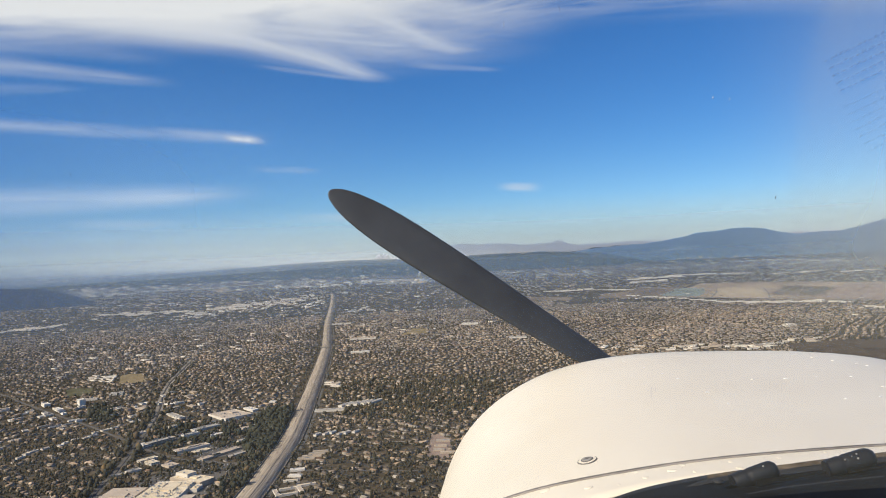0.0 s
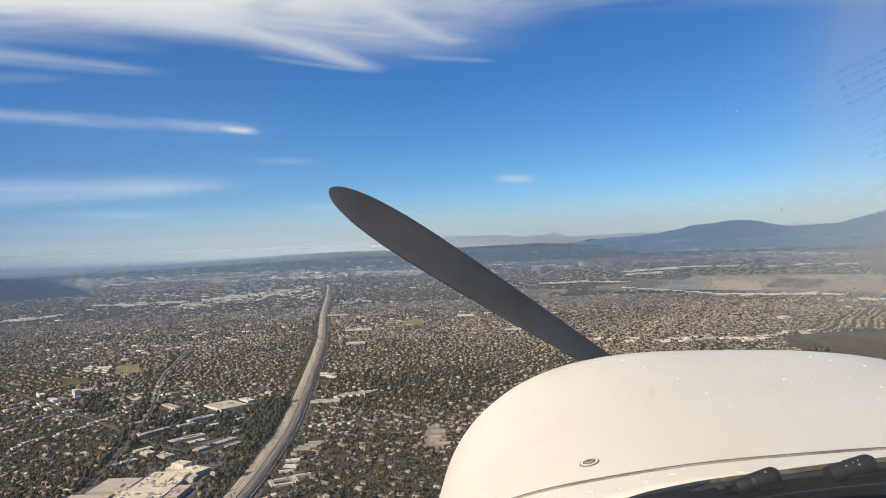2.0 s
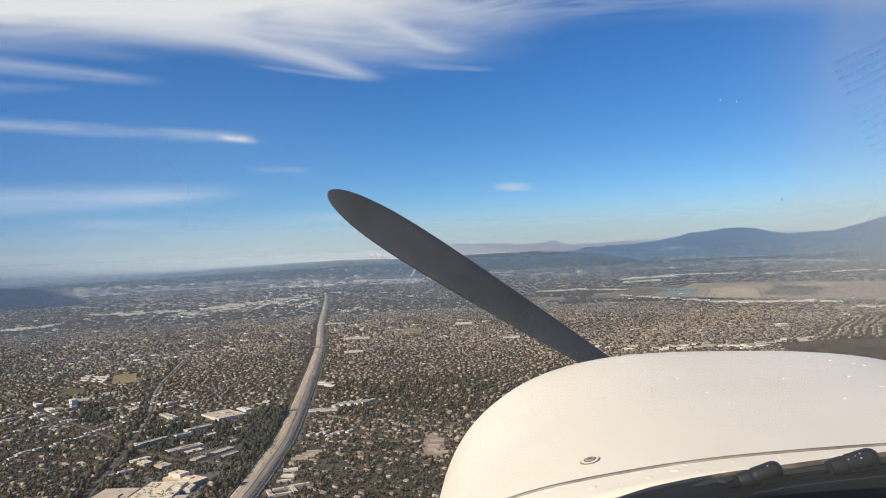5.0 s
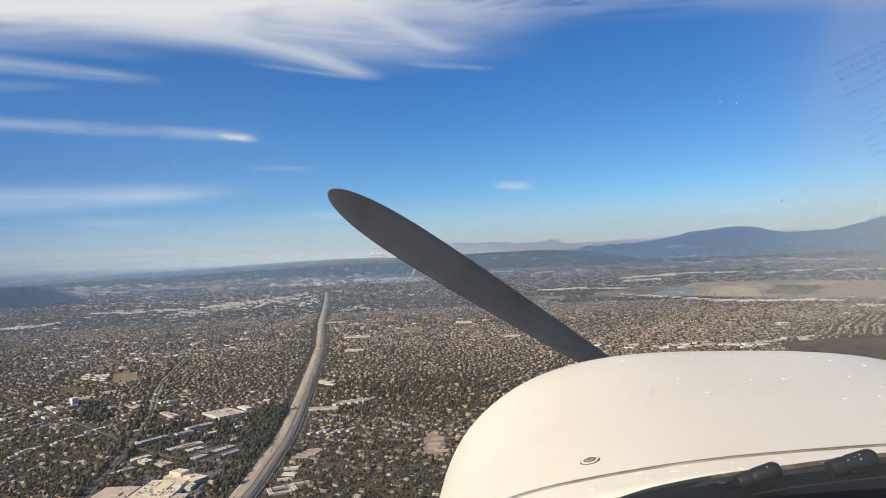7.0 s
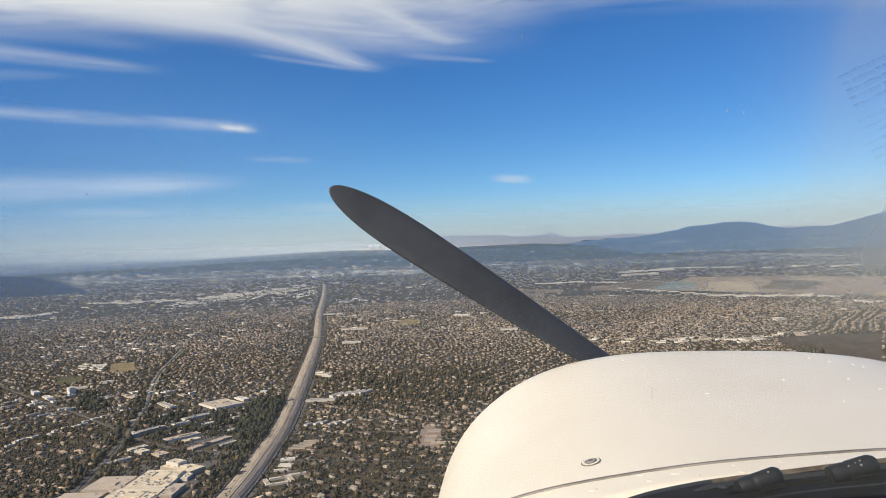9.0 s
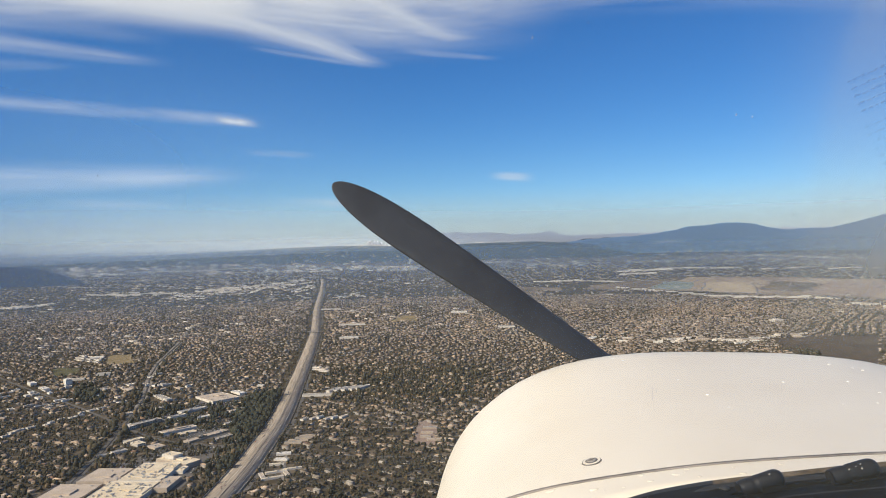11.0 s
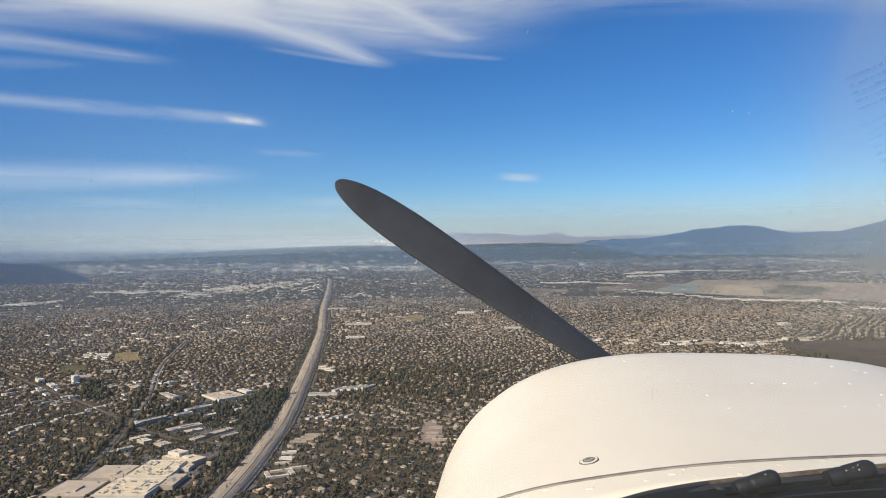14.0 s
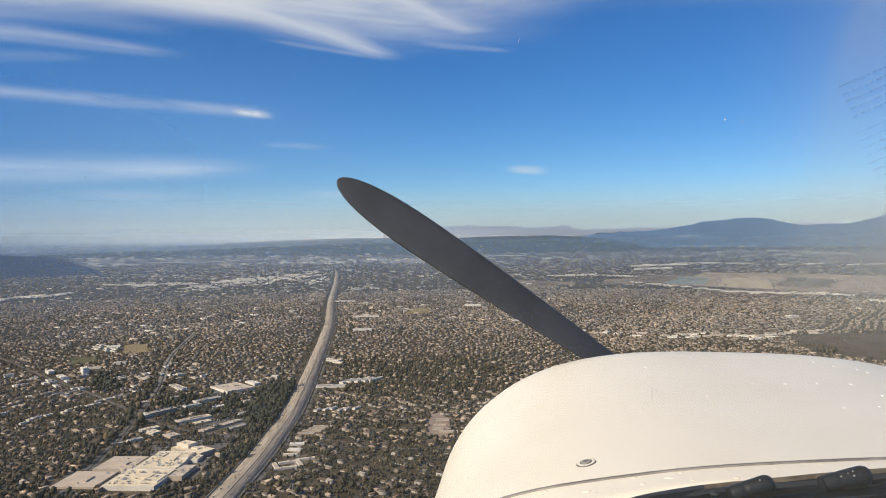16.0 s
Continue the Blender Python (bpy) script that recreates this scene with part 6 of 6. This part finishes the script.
ring = disc(0.0128, 0.0120, 0.0014, 0.0004, "fastener", M_SEAL, cowling, "round worn steel quarter-turn fastener")
disc(0.0112, 0.0110, 0.0010, 0.0010, "fastener_washer", M_ENAMEL, ring, "painted washer")
disc(0.0080, 0.0078, 0.0010, 0.0014, "fastener_groove", M_SEAL, ring)
head = disc(0.0066, 0.0058, 0.0016, 0.0020, "fastener_head", M_STEEL, ring)
for turn in (0.5, 0.5 + math.pi / 2):
    bm = bmesh.new()
    box(bm, 0.0075, 0.0014, 0.0004, 0, 0, 0.0007, turn)
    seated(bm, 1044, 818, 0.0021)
    part("fastener_slot", bm, M_SEAL, head)

# rivets over the front of the cowling, their highlights put into a pale colour
rnd = random.Random(9)
RIVET_GLINTS = [(1085, 637), (1140, 652), (1172, 663), (1252, 698), (1218, 682), (1330, 675), (1388, 674), (1443, 672), (1503, 672), (1560, 690), (1402, 631), (1434, 636),
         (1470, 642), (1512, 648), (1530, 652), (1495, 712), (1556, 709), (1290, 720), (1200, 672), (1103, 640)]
for px, py in RIVET_GLINTS:
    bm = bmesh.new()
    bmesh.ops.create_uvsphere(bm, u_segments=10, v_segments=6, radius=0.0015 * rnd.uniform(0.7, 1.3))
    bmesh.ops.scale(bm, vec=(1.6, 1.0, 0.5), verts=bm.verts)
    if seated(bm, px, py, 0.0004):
        part("rivet", bm, M_RIVET_GLINT, cowling)
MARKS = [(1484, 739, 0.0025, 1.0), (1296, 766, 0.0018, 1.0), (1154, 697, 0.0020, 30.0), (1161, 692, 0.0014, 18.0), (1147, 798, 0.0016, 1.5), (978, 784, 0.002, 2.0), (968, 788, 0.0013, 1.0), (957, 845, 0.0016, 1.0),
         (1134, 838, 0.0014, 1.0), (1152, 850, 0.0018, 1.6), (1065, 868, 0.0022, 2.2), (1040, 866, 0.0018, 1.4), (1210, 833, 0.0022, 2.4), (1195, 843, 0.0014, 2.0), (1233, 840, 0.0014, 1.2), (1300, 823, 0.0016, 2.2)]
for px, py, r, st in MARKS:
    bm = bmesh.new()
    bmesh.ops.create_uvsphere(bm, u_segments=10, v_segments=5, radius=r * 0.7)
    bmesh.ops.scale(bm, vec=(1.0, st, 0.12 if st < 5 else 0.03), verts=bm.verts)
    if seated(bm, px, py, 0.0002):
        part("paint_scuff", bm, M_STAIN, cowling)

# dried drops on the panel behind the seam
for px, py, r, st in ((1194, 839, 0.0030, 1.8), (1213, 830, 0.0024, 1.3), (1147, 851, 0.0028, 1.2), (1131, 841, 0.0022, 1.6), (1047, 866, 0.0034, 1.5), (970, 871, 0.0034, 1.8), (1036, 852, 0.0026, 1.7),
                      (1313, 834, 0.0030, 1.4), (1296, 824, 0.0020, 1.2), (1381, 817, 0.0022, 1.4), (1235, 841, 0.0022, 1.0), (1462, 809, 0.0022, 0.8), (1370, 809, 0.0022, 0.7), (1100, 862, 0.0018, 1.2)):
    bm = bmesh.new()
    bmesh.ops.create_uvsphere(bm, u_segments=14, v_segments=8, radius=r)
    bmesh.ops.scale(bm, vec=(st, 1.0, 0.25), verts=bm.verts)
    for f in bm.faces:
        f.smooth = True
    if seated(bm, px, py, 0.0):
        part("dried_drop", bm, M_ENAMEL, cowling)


# propeller: two blades on a hub behind the cowling's front
HUB = Vector((0.545, 1.66, -0.375))
def blade_mesh(length, angle):
    """A tapered, twisted blade with an aerofoil section and a rounded tip."""
    n, m = 48, 16
    vs = []
    for i in range(n):
        t = 1 - (1 - i / (n - 1)) ** 1.8
        r = 0.06 + (length - 0.06) * t
        chord = 0.044 + 0.050 * math.sin(min(1, t * 1.35) * math.pi / 2)
        if t > 0.72:
            chord *= math.sqrt(max(0.0006, 1 - ((t - 0.72) / 0.2801) ** 2.4))
        thick = chord * (0.24 - 0.15 * t)
        tw = radians(48 - 34 * t)
        for j in range(m):
            a = 2 * math.pi * j / m
            cx, cz = chord / 2 * math.cos(a), thick / 2 * math.sin(a)
            vs.append((cx * math.cos(tw) - cz * math.sin(tw), cx * math.sin(tw) + cz * math.cos(tw), r))
    rot = Matrix.Rotation(angle, 4, 'Y')
    vs = [(rot @ Vector(v))[:] for v in vs]
    f = []
    for i in range(n - 1):
        for j in range(m):
            a, b = i * m + j, i * m + (j + 1) % m
            f.append((a, b, b + m, a + m))
    me = mesh_np("blade", vs, [(np.array(f), 0)], [M_BLADE])
    for p in me.polygons:
        p.use_smooth = True
    return me


BLADE_ANGLE = math.atan2(-0.800, 0.515)
bm = bmesh.new()
bmesh.ops.create_cone(bm, cap_ends=True, segments=32, radius1=0.085, radius2=0.07, depth=0.11, matrix=Euler((math.pi / 2, 0, 0)).to_matrix().to_4x4())
bmesh.ops.bevel(bm, geom=[e for e in bm.edges if e.calc_face_angle(0) > 0.5], offset=0.012, segments=2, affect='EDGES')
prop = part("propeller", bm, M_BLADE, craft, "black two-bladed propeller at rest")
prop.location = HUB
for q in (0, math.pi):
    under("blade", blade_mesh(0.95, BLADE_ANGLE + q), prop)


# ---------------------------------------------------------------- glareshield under the windshield
def rib(points, name, mat, parent, label=""):
    """A strip lofted through rows of points."""
    rows, n = len(points), len(points[0])
    me = mesh_np(name, [p for r in points for p in r], [(grid_faces(rows, n), 0)], [mat])
    for p in me.polygons:
        p.use_smooth = True
    return under(name, me, parent, label)


def edge_line(d, rows):
    return [((px - 784) / 1300 * d, d, (441 - py) / 1300 * d) for px, py in rows]


def fine(rows, n=40):
    r = np.array(rows, float)
    s = np.linspace(0, len(r) - 1, n)
    x = np.interp(s, np.arange(len(r)), r[:, 0])
    y = np.interp(s, np.arange(len(r)), r[:, 1])
    ker = np.array([1, 2, 3, 2, 1]) / 9
    y[2:-2] = np.convolve(y, ker, "valid")
    return list(zip(x, y))


EDGE = fine([(1040, 905), (1100, 883), (1150, 868), (1200, 858), (1250, 849), (1300, 843), (1400, 830), (1470, 822), (1568, 811), (1640, 804)])
rows = []
for d, dy in ((0.775, 6), (0.765, -1.5), (0.757, 1), (0.752, 5)):
    rows.append(edge_line(d, [(x, y + dy) for x, y in EDGE]))
shield = rib(rows, "glareshield", M_TRIM, craft, "black glareshield along the base of the windshield")
rows = []
for d, dy in ((0.752, 5), (0.74, 9), (0.70, 26), (0.62, 75), (0.5, 170), (0.4, 300)):
    rows.append(edge_line(d, [(x, y + dy * (1.0 + 0.0004 * (x - 1300))) for x, y in EDGE]))
rib(rows, "vinyl_top", M_BLACK, shield, "black vinyl pad")
# raised lip and defroster slot on the pad
LIP = fine([(1190, 890), (1225, 868), (1255, 857), (1300, 851), (1400, 841), (1470, 834), (1568, 822), (1640, 814)])
rows = []
for d, dy in ((0.74, 5), (0.735, -3), (0.728, -3), (0.722, 6)):
    rows.append(edge_line(d, [(x, y + dy) for x, y in LIP]))
rib(rows, "vinyl_lip", M_TRIM, shield, "raised stitched edge")
for upper, lower in (([(1345, 858), (1385, 853), (1425, 848), (1467, 843)], [(1345, 870), (1385, 862), (1425, 855), (1467, 849)]),
                     ([(1505, 843), (1540, 838), (1580, 833)], [(1505, 848), (1540, 842.5), (1580, 837)])):
    rib([edge_line(0.688, upper), edge_line(0.686, lower)], "defroster_slot", M_SLOT, shield)
rows = [edge_line(0.681, [(1290, 870), (1302, 867), (1312, 868)]), edge_line(0.682, [(1290, 872.5), (1302, 873), (1312, 871)])]
rib(rows, "defroster_slot", M_SLOT, shield)
rows = []
for d, dy in ((0.751, -1.5), (0.748, 1.0), (0.744, 3.5), (0.740, 7.0)):
    rows.append(edge_line(d, [(x, y + dy) for x, y in EDGE if 1250 < x < 1600]))
rib(rows, "worn_edge", M_WORN, shield, "edge strip worn brown")
rows = [edge_line(0.66, [(1330, 882), (1400, 870), (1480, 861), (1568, 853)]), edge_line(0.658, [(1330, 884), (1400, 872.5), (1480, 863.5), (1568, 855.5)])]
rib(rows, "seam_line", M_TRIM, shield)


def place(px, py, d):
    return Vector(((px - 784) / 1300 * d, d, (441 - py) / 1300 * d))


def rubber_stop(a, b, ra, rb, name="rubber_stop"):
    """A round-ended rubber grip, thicker towards its cap, with a collar and moulded ridge."""
    n, m = 22, 20
    ax = (b - a).normalized()
    length = (b - a).length
    up = ax.cross(Vector((0, 1, 0))).normalized()
    side = ax.cross(up)
    vs = []
    for i in range(n):
        t = i / (n - 1)
        q = t * length
        r = ra + (rb - ra) * min(1, t * 1.4)
        if t < 0.08:
            r *= 0.93 + 0.07 * t / 0.08
        if length - q < rb:
            r *= math.sqrt(max(0.0, 1 - ((rb - (length - q)) / rb) ** 2))
        if abs(t - 0.33) < 0.03:
            r *= 0.9
        for j in range(m):
            an = 2 * math.pi * j / m
            vs.append((a + ax * q + up * (r * math.cos(an)) + side * (r * math.sin(an)))[:])
    f = [(i * m + j, i * m + (j + 1) % m, (i + 1) * m + (j + 1) % m, (i + 1) * m + j) for i in range(n - 1) for j in range(m)]
    me = mesh_np(name, vs, [(np.array(f), 0), (np.array([range(m)]), 0)], [M_RUBBER])
    for p in me.polygons:
        p.use_smooth = len(p.vertices) == 4
    return under(name, me, shield, "matt black rubber-capped grip")


def boot(px, py, d, r):
    """A rubber skirt that seats a grip on the shield, flaring downwards."""
    n, m = 12, 20
    c0 = place(px, py, d)
    vs = []
    for i in range(n):
        t = i / (n - 1)
        rr = r * min(1, 0.5 + 3 * t) * (1 - 0.1 * math.sin(9 * t))
        for j in range(m):
            an = 2 * math.pi * j / m
            vs.append((c0 + Vector((rr * math.cos(an) + 0.004 * t, rr * math.sin(an) + 0.006 * t, 0.007 - 0.03 * t)))[:])
    f = [(i * m + j, i * m + (j + 1) % m, (i + 1) * m + (j + 1) % m, (i + 1) * m + j) for i in range(n - 1) for j in range(m)]
    me = mesh_np("rubber_boot", vs, [(np.array(f), 0), (np.array([range(m)])[:, ::-1], 0)], [M_RUBBER])
    for p in me.polygons:
        p.use_smooth = len(p.vertices) == 4
    return under("rubber_boot", me, shield, "creased black rubber skirt")


boot(1318, 860, 0.70, 0.0082)
boot(1481, 838, 0.70, 0.0082)
rubber_stop(place(1303, 864, 0.70), place(1383, 837, 0.70), 0.0088, 0.0092)
rubber_stop(place(1466, 841, 0.70), place(1553, 818, 0.70), 0.0088, 0.0098)
# bright beads that stand in for glints on the rubber grips
for px, py, r in ((1357, 834, 0.0009), (1500, 824, 0.0008), (1523, 822, 0.001), (1520, 814, 0.0008), (1512, 818, 0.0006)):
    bm = bmesh.new()
    bmesh.ops.create_uvsphere(bm, u_segments=10, v_segments=6, radius=r)
    bmesh.ops.translate(bm, vec=place(px, py, 0.6915), verts=bm.verts)
    part("glint_bead", bm, M_STEEL, shield)
for px, py in ((1278, 860), (1333, 878)):
    bm = bmesh.new()
    bmesh.ops.create_uvsphere(bm, u_segments=16, v_segments=8, radius=0.0052)
    bmesh.ops.scale(bm, vec=(1, 1, 0.5), verts=bm.verts)
    bmesh.ops.translate(bm, vec=place(px, py, 0.69), verts=bm.verts)
    part("screw", bm, M_TRIM, shield, "dull dark screw head")


# ---------------------------------------------------------------- windshield
def pane_point(x, z):
    """Slanted, gently bowed acrylic pane ahead of the eye."""
    return Vector((x, 0.60 - 0.28 * z - 0.16 * (x - 0.1) ** 2, z))


def windshield_mat():
    """Clear acrylic with a thin film of dust; its pale veil and right-hand smear paint in glare."""
    m = bpy.data.materials.new("dusty_glare_acrylic")
    m.use_nodes = True
    nt = m.node_tree
    nt.nodes.remove(nt.nodes["Principled BSDF"])
    out = nt.nodes["Material Output"]
    co = nt.nodes.new("ShaderNodeTexCoord")
    sp = nt.nodes.new("ShaderNodeSeparateXYZ")
    nt.links.new(co.outputs["Object"], sp.inputs["Vector"])
    smear = nt.nodes.new("ShaderNodeValToRGB")
    smear.color_ramp.interpolation = 'B_SPLINE'
    while len(smear.color_ramp.elements) < 5:
        smear.color_ramp.elements.new(0.5)
    for e, (p, v) in zip(smear.color_ramp.elements, ((0.205, 0.0), (0.250, 0.14), (0.284, 0.34), (0.300, 1.0), (0.37, 1.0))):
        e.position, e.color = p, (v, v, v, 1)
    wob = nt.nodes.new("ShaderNodeTexNoise")
    wob.inputs["Scale"].default_value = 5.0
    nt.links.new(co.outputs["Object"], wob.inputs["Vector"])
    ad = nt.nodes.new("ShaderNodeMath")
    ad.operation = 'MULTIPLY_ADD'
    ad.inputs[1].default_value = 0.030
    nt.links.new(wob.outputs["Fac"], ad.inputs[0])
    sub = nt.nodes.new("ShaderNodeMath")
    sub.operation = 'SUBTRACT'
    sub.inputs[1].default_value = 0.015
    bow = nt.nodes.new("ShaderNodeMath")
    bow.operation = 'SUBTRACT'
    bow.inputs[1].default_value = 0.15
    nt.links.new(sp.outputs["Z"], bow.inputs[0])
    sq = nt.nodes.new("ShaderNodeMath")
    sq.operation = 'POWER'
    sq.inputs[1].default_value = 2.0
    above = nt.nodes.new("ShaderNodeMath")
    above.operation = 'MAXIMUM'
    above.inputs[1].default_value = 0.0
    nt.links.new(bow.outputs[0], above.inputs[0])
    nt.links.new(above.outputs[0], sq.inputs[0])
    edge = nt.nodes.new("ShaderNodeMath")
    edge.operation = 'MULTIPLY_ADD'
    edge.inputs[1].default_value = -5.0
    nt.links.new(sq.outputs[0], edge.inputs[0])
    nt.links.new(sp.outputs["X"], edge.inputs[2])
    nt.links.new(edge.outputs[0], sub.inputs[0])
    nt.links.new(sub.outputs[0], ad.inputs[2])
    nt.links.new(ad.outputs[0], smear.inputs["Fac"])
    gr = nt.nodes.new("ShaderNodeTexNoise")
    gr.inputs["Scale"].default_value = 2.6
    gr.inputs["Detail"].default_value = 2
    tall = nt.nodes.new("ShaderNodeMapping")
    tall.inputs["Scale"].default_value = (9.0, 1.0, 1.3)
    nt.links.new(co.outputs["Object"], tall.inputs["Vector"])
    nt.links.new(tall.outputs["Vector"], gr.inputs["Vector"])
    mul = nt.nodes.new("ShaderNodeMath")
    mul.operation = 'MULTIPLY'
    nt.links.new(smear.outputs[0], mul.inputs[0])
    lift = nt.nodes.new("ShaderNodeMath")
    lift.operation = 'MULTIPLY_ADD'
    lift.inputs[1].default_value, lift.inputs[2].default_value = 0.5, 0.38
    nt.links.new(gr.outputs["Fac"], lift.inputs[0])
    nt.links.new(lift.outputs[0], mul.inputs[1])
    fac = nt.nodes.new("ShaderNodeMath")
    fac.operation = 'MULTIPLY_ADD'
    fac.inputs[1].default_value = 0.37
    film = nt.nodes.new("ShaderNodeMapRange")        # the painted veil thins out low down
    film.interpolation_type = 'SMOOTHSTEP'
    for i, val in enumerate((-0.27, -0.18, 0.012, 0.058)):
        film.inputs[i + 1].default_value = val
    nt.links.new(sp.outputs["Z"], film.inputs["Value"])
    nt.links.new(film.outputs[0], fac.inputs[2])
    low = nt.nodes.new("ShaderNodeMapRange")
    low.interpolation_type = 'SMOOTHSTEP'
    for i, val in enumerate((-0.115, 0.0, 0.0, 1.0)):
        low.inputs[i + 1].default_value = val
    nt.links.new(sp.outputs["Z"], low.inputs["Value"])
    both = nt.nodes.new("ShaderNodeMath")
    both.operation = 'MULTIPLY'
    nt.links.new(mul.outputs[0], both.inputs[0])
    nt.links.new(low.outputs[0], both.inputs[1])
    nt.links.new(both.outputs[0], fac.inputs[0])
    tr = nt.nodes.new("ShaderNodeBsdfTransparent")
    df = nt.nodes.new("ShaderNodeBsdfDiffuse")
    df.inputs["Color"].default_value = (0.82, 0.82, 0.73, 1)
    mx = nt.nodes.new("ShaderNodeMixShader")
    nt.links.new(fac.outputs[0], mx.inputs[0])
    nt.links.new(tr.outputs[0], mx.inputs[1])
    nt.links.new(df.outputs[0], mx.inputs[2])
    nt.links.new(mx.outputs[0], out.inputs["Surface"])
    return m


n, m_ = 24, 18
vs = [pane_point(-0.62 + 1.36 * i / (n - 1), -0.30 + 0.75 * j / (m_ - 1))[:] for i in range(n) for j in range(m_)]
me = mesh_np("windshield", vs, [(grid_faces(n, m_), 0)], [windshield_mat()])
for p in me.polygons:
    p.use_smooth = True
pane = under("windshield", me, craft, "clear acrylic windshield with dust and a painted-on glare smear")
pane.visible_shadow = False
M_DROP = surface("dried_water_spot", (0.55, 0.60, 0.66), (0.8, 0.82, 0.85), 0.3, s1=90, s2=500, bump=0)
M_DROP.node_tree.nodes["Principled BSDF"].inputs["Alpha"].default_value = 0.26
M_BUG = surface("dried_insect_mark", (0.10, 0.11, 0.13), (0.20, 0.20, 0.22), 0.8, s1=90, s2=500, bump=0)


def on_pane(px, py):
    u, v = (px - 784) / 1300, (441 - py) / 1300
    d = 0.6
    for _ in range(12):
        d = pane_point(u * d, v * d).y
    return Vector((u * d, d - 0.001, v * d))


def speck(px, py, w, h, mat, name, lean=0.0):
    bm = bmesh.new()
    bmesh.ops.create_uvsphere(bm, u_segments=10, v_segments=6, radius=1)
    bmesh.ops.transform(bm, matrix=Matrix.Translation(on_pane(px, py)) @ Euler((0, lean, 0)).to_matrix().to_4x4() @ Matrix.Diagonal((w * 0.00023, 0.0003, h * 0.00023, 1)), verts=bm.verts)
    part(name, bm, mat, pane)


for px, py, w, h, ln in ((149, 336, 3, 3, 0), (151, 313, 1.5, 4, 0), (423, 135, 2, 2.5, 0), (918, 58, 1.6, 8, 0.25), (1017, 31, 1.5, 4, 0), (1283, 191, 2.5, 5, 0.2), (1312, 194, 2.5, 4, 0.2)):
    speck(px, py, w, h, M_DROP, "water_spot", ln)
for px, py, w, h, ln in ((1389, 367, 1.6, 6, 0.2),):
    speck(px, py, w, h, M_BUG, "insect_mark", ln)


# dim mirror image of a placard's unreadable lines, painted on the pane as plain bars
def reflection_mat(name, alpha):
    m = bpy.data.materials.new(name)
    m.use_nodes = True
    nt = m.node_tree
    bs = nt.nodes["Principled BSDF"]
    bs.inputs["Base Color"].default_value = (0.10, 0.20, 0.42, 1)
    bs.inputs["Roughness"].default_value = 0.9
    bs.inputs["Alpha"].default_value = alpha
    return m


M_REFLECTION = reflection_mat("faint_dark_reflection", 0.26)
M_REFLECTION_FAINT = reflection_mat("very_faint_reflection", 0.11)
rnd = random.Random(3)
for i in range(12):
    y0 = 132 + 13 * i + (16 if i > 4 else 0)
    x0 = 1480 + 6.5 * i
    x = x0
    while x < 1580:
        wd = rnd.uniform(4, 12)
        a, b = on_pane(x, y0 - 0.46 * (x - x0)), on_pane(min(1585, x + wd), y0 - 0.46 * (x + wd - x0))
        th = Vector((0, 0, 0.0016 * rnd.uniform(0.6, 1.3)))
        bm = bmesh.new()
        bm.faces.new([bm.verts.new(q) for q in (a, b, b + th, a + th)])
        part("placard_reflection_bar", bm, M_REFLECTION if i < 5 else M_REFLECTION_FAINT, pane)
        x += wd + rnd.uniform(1.5, 4.5)
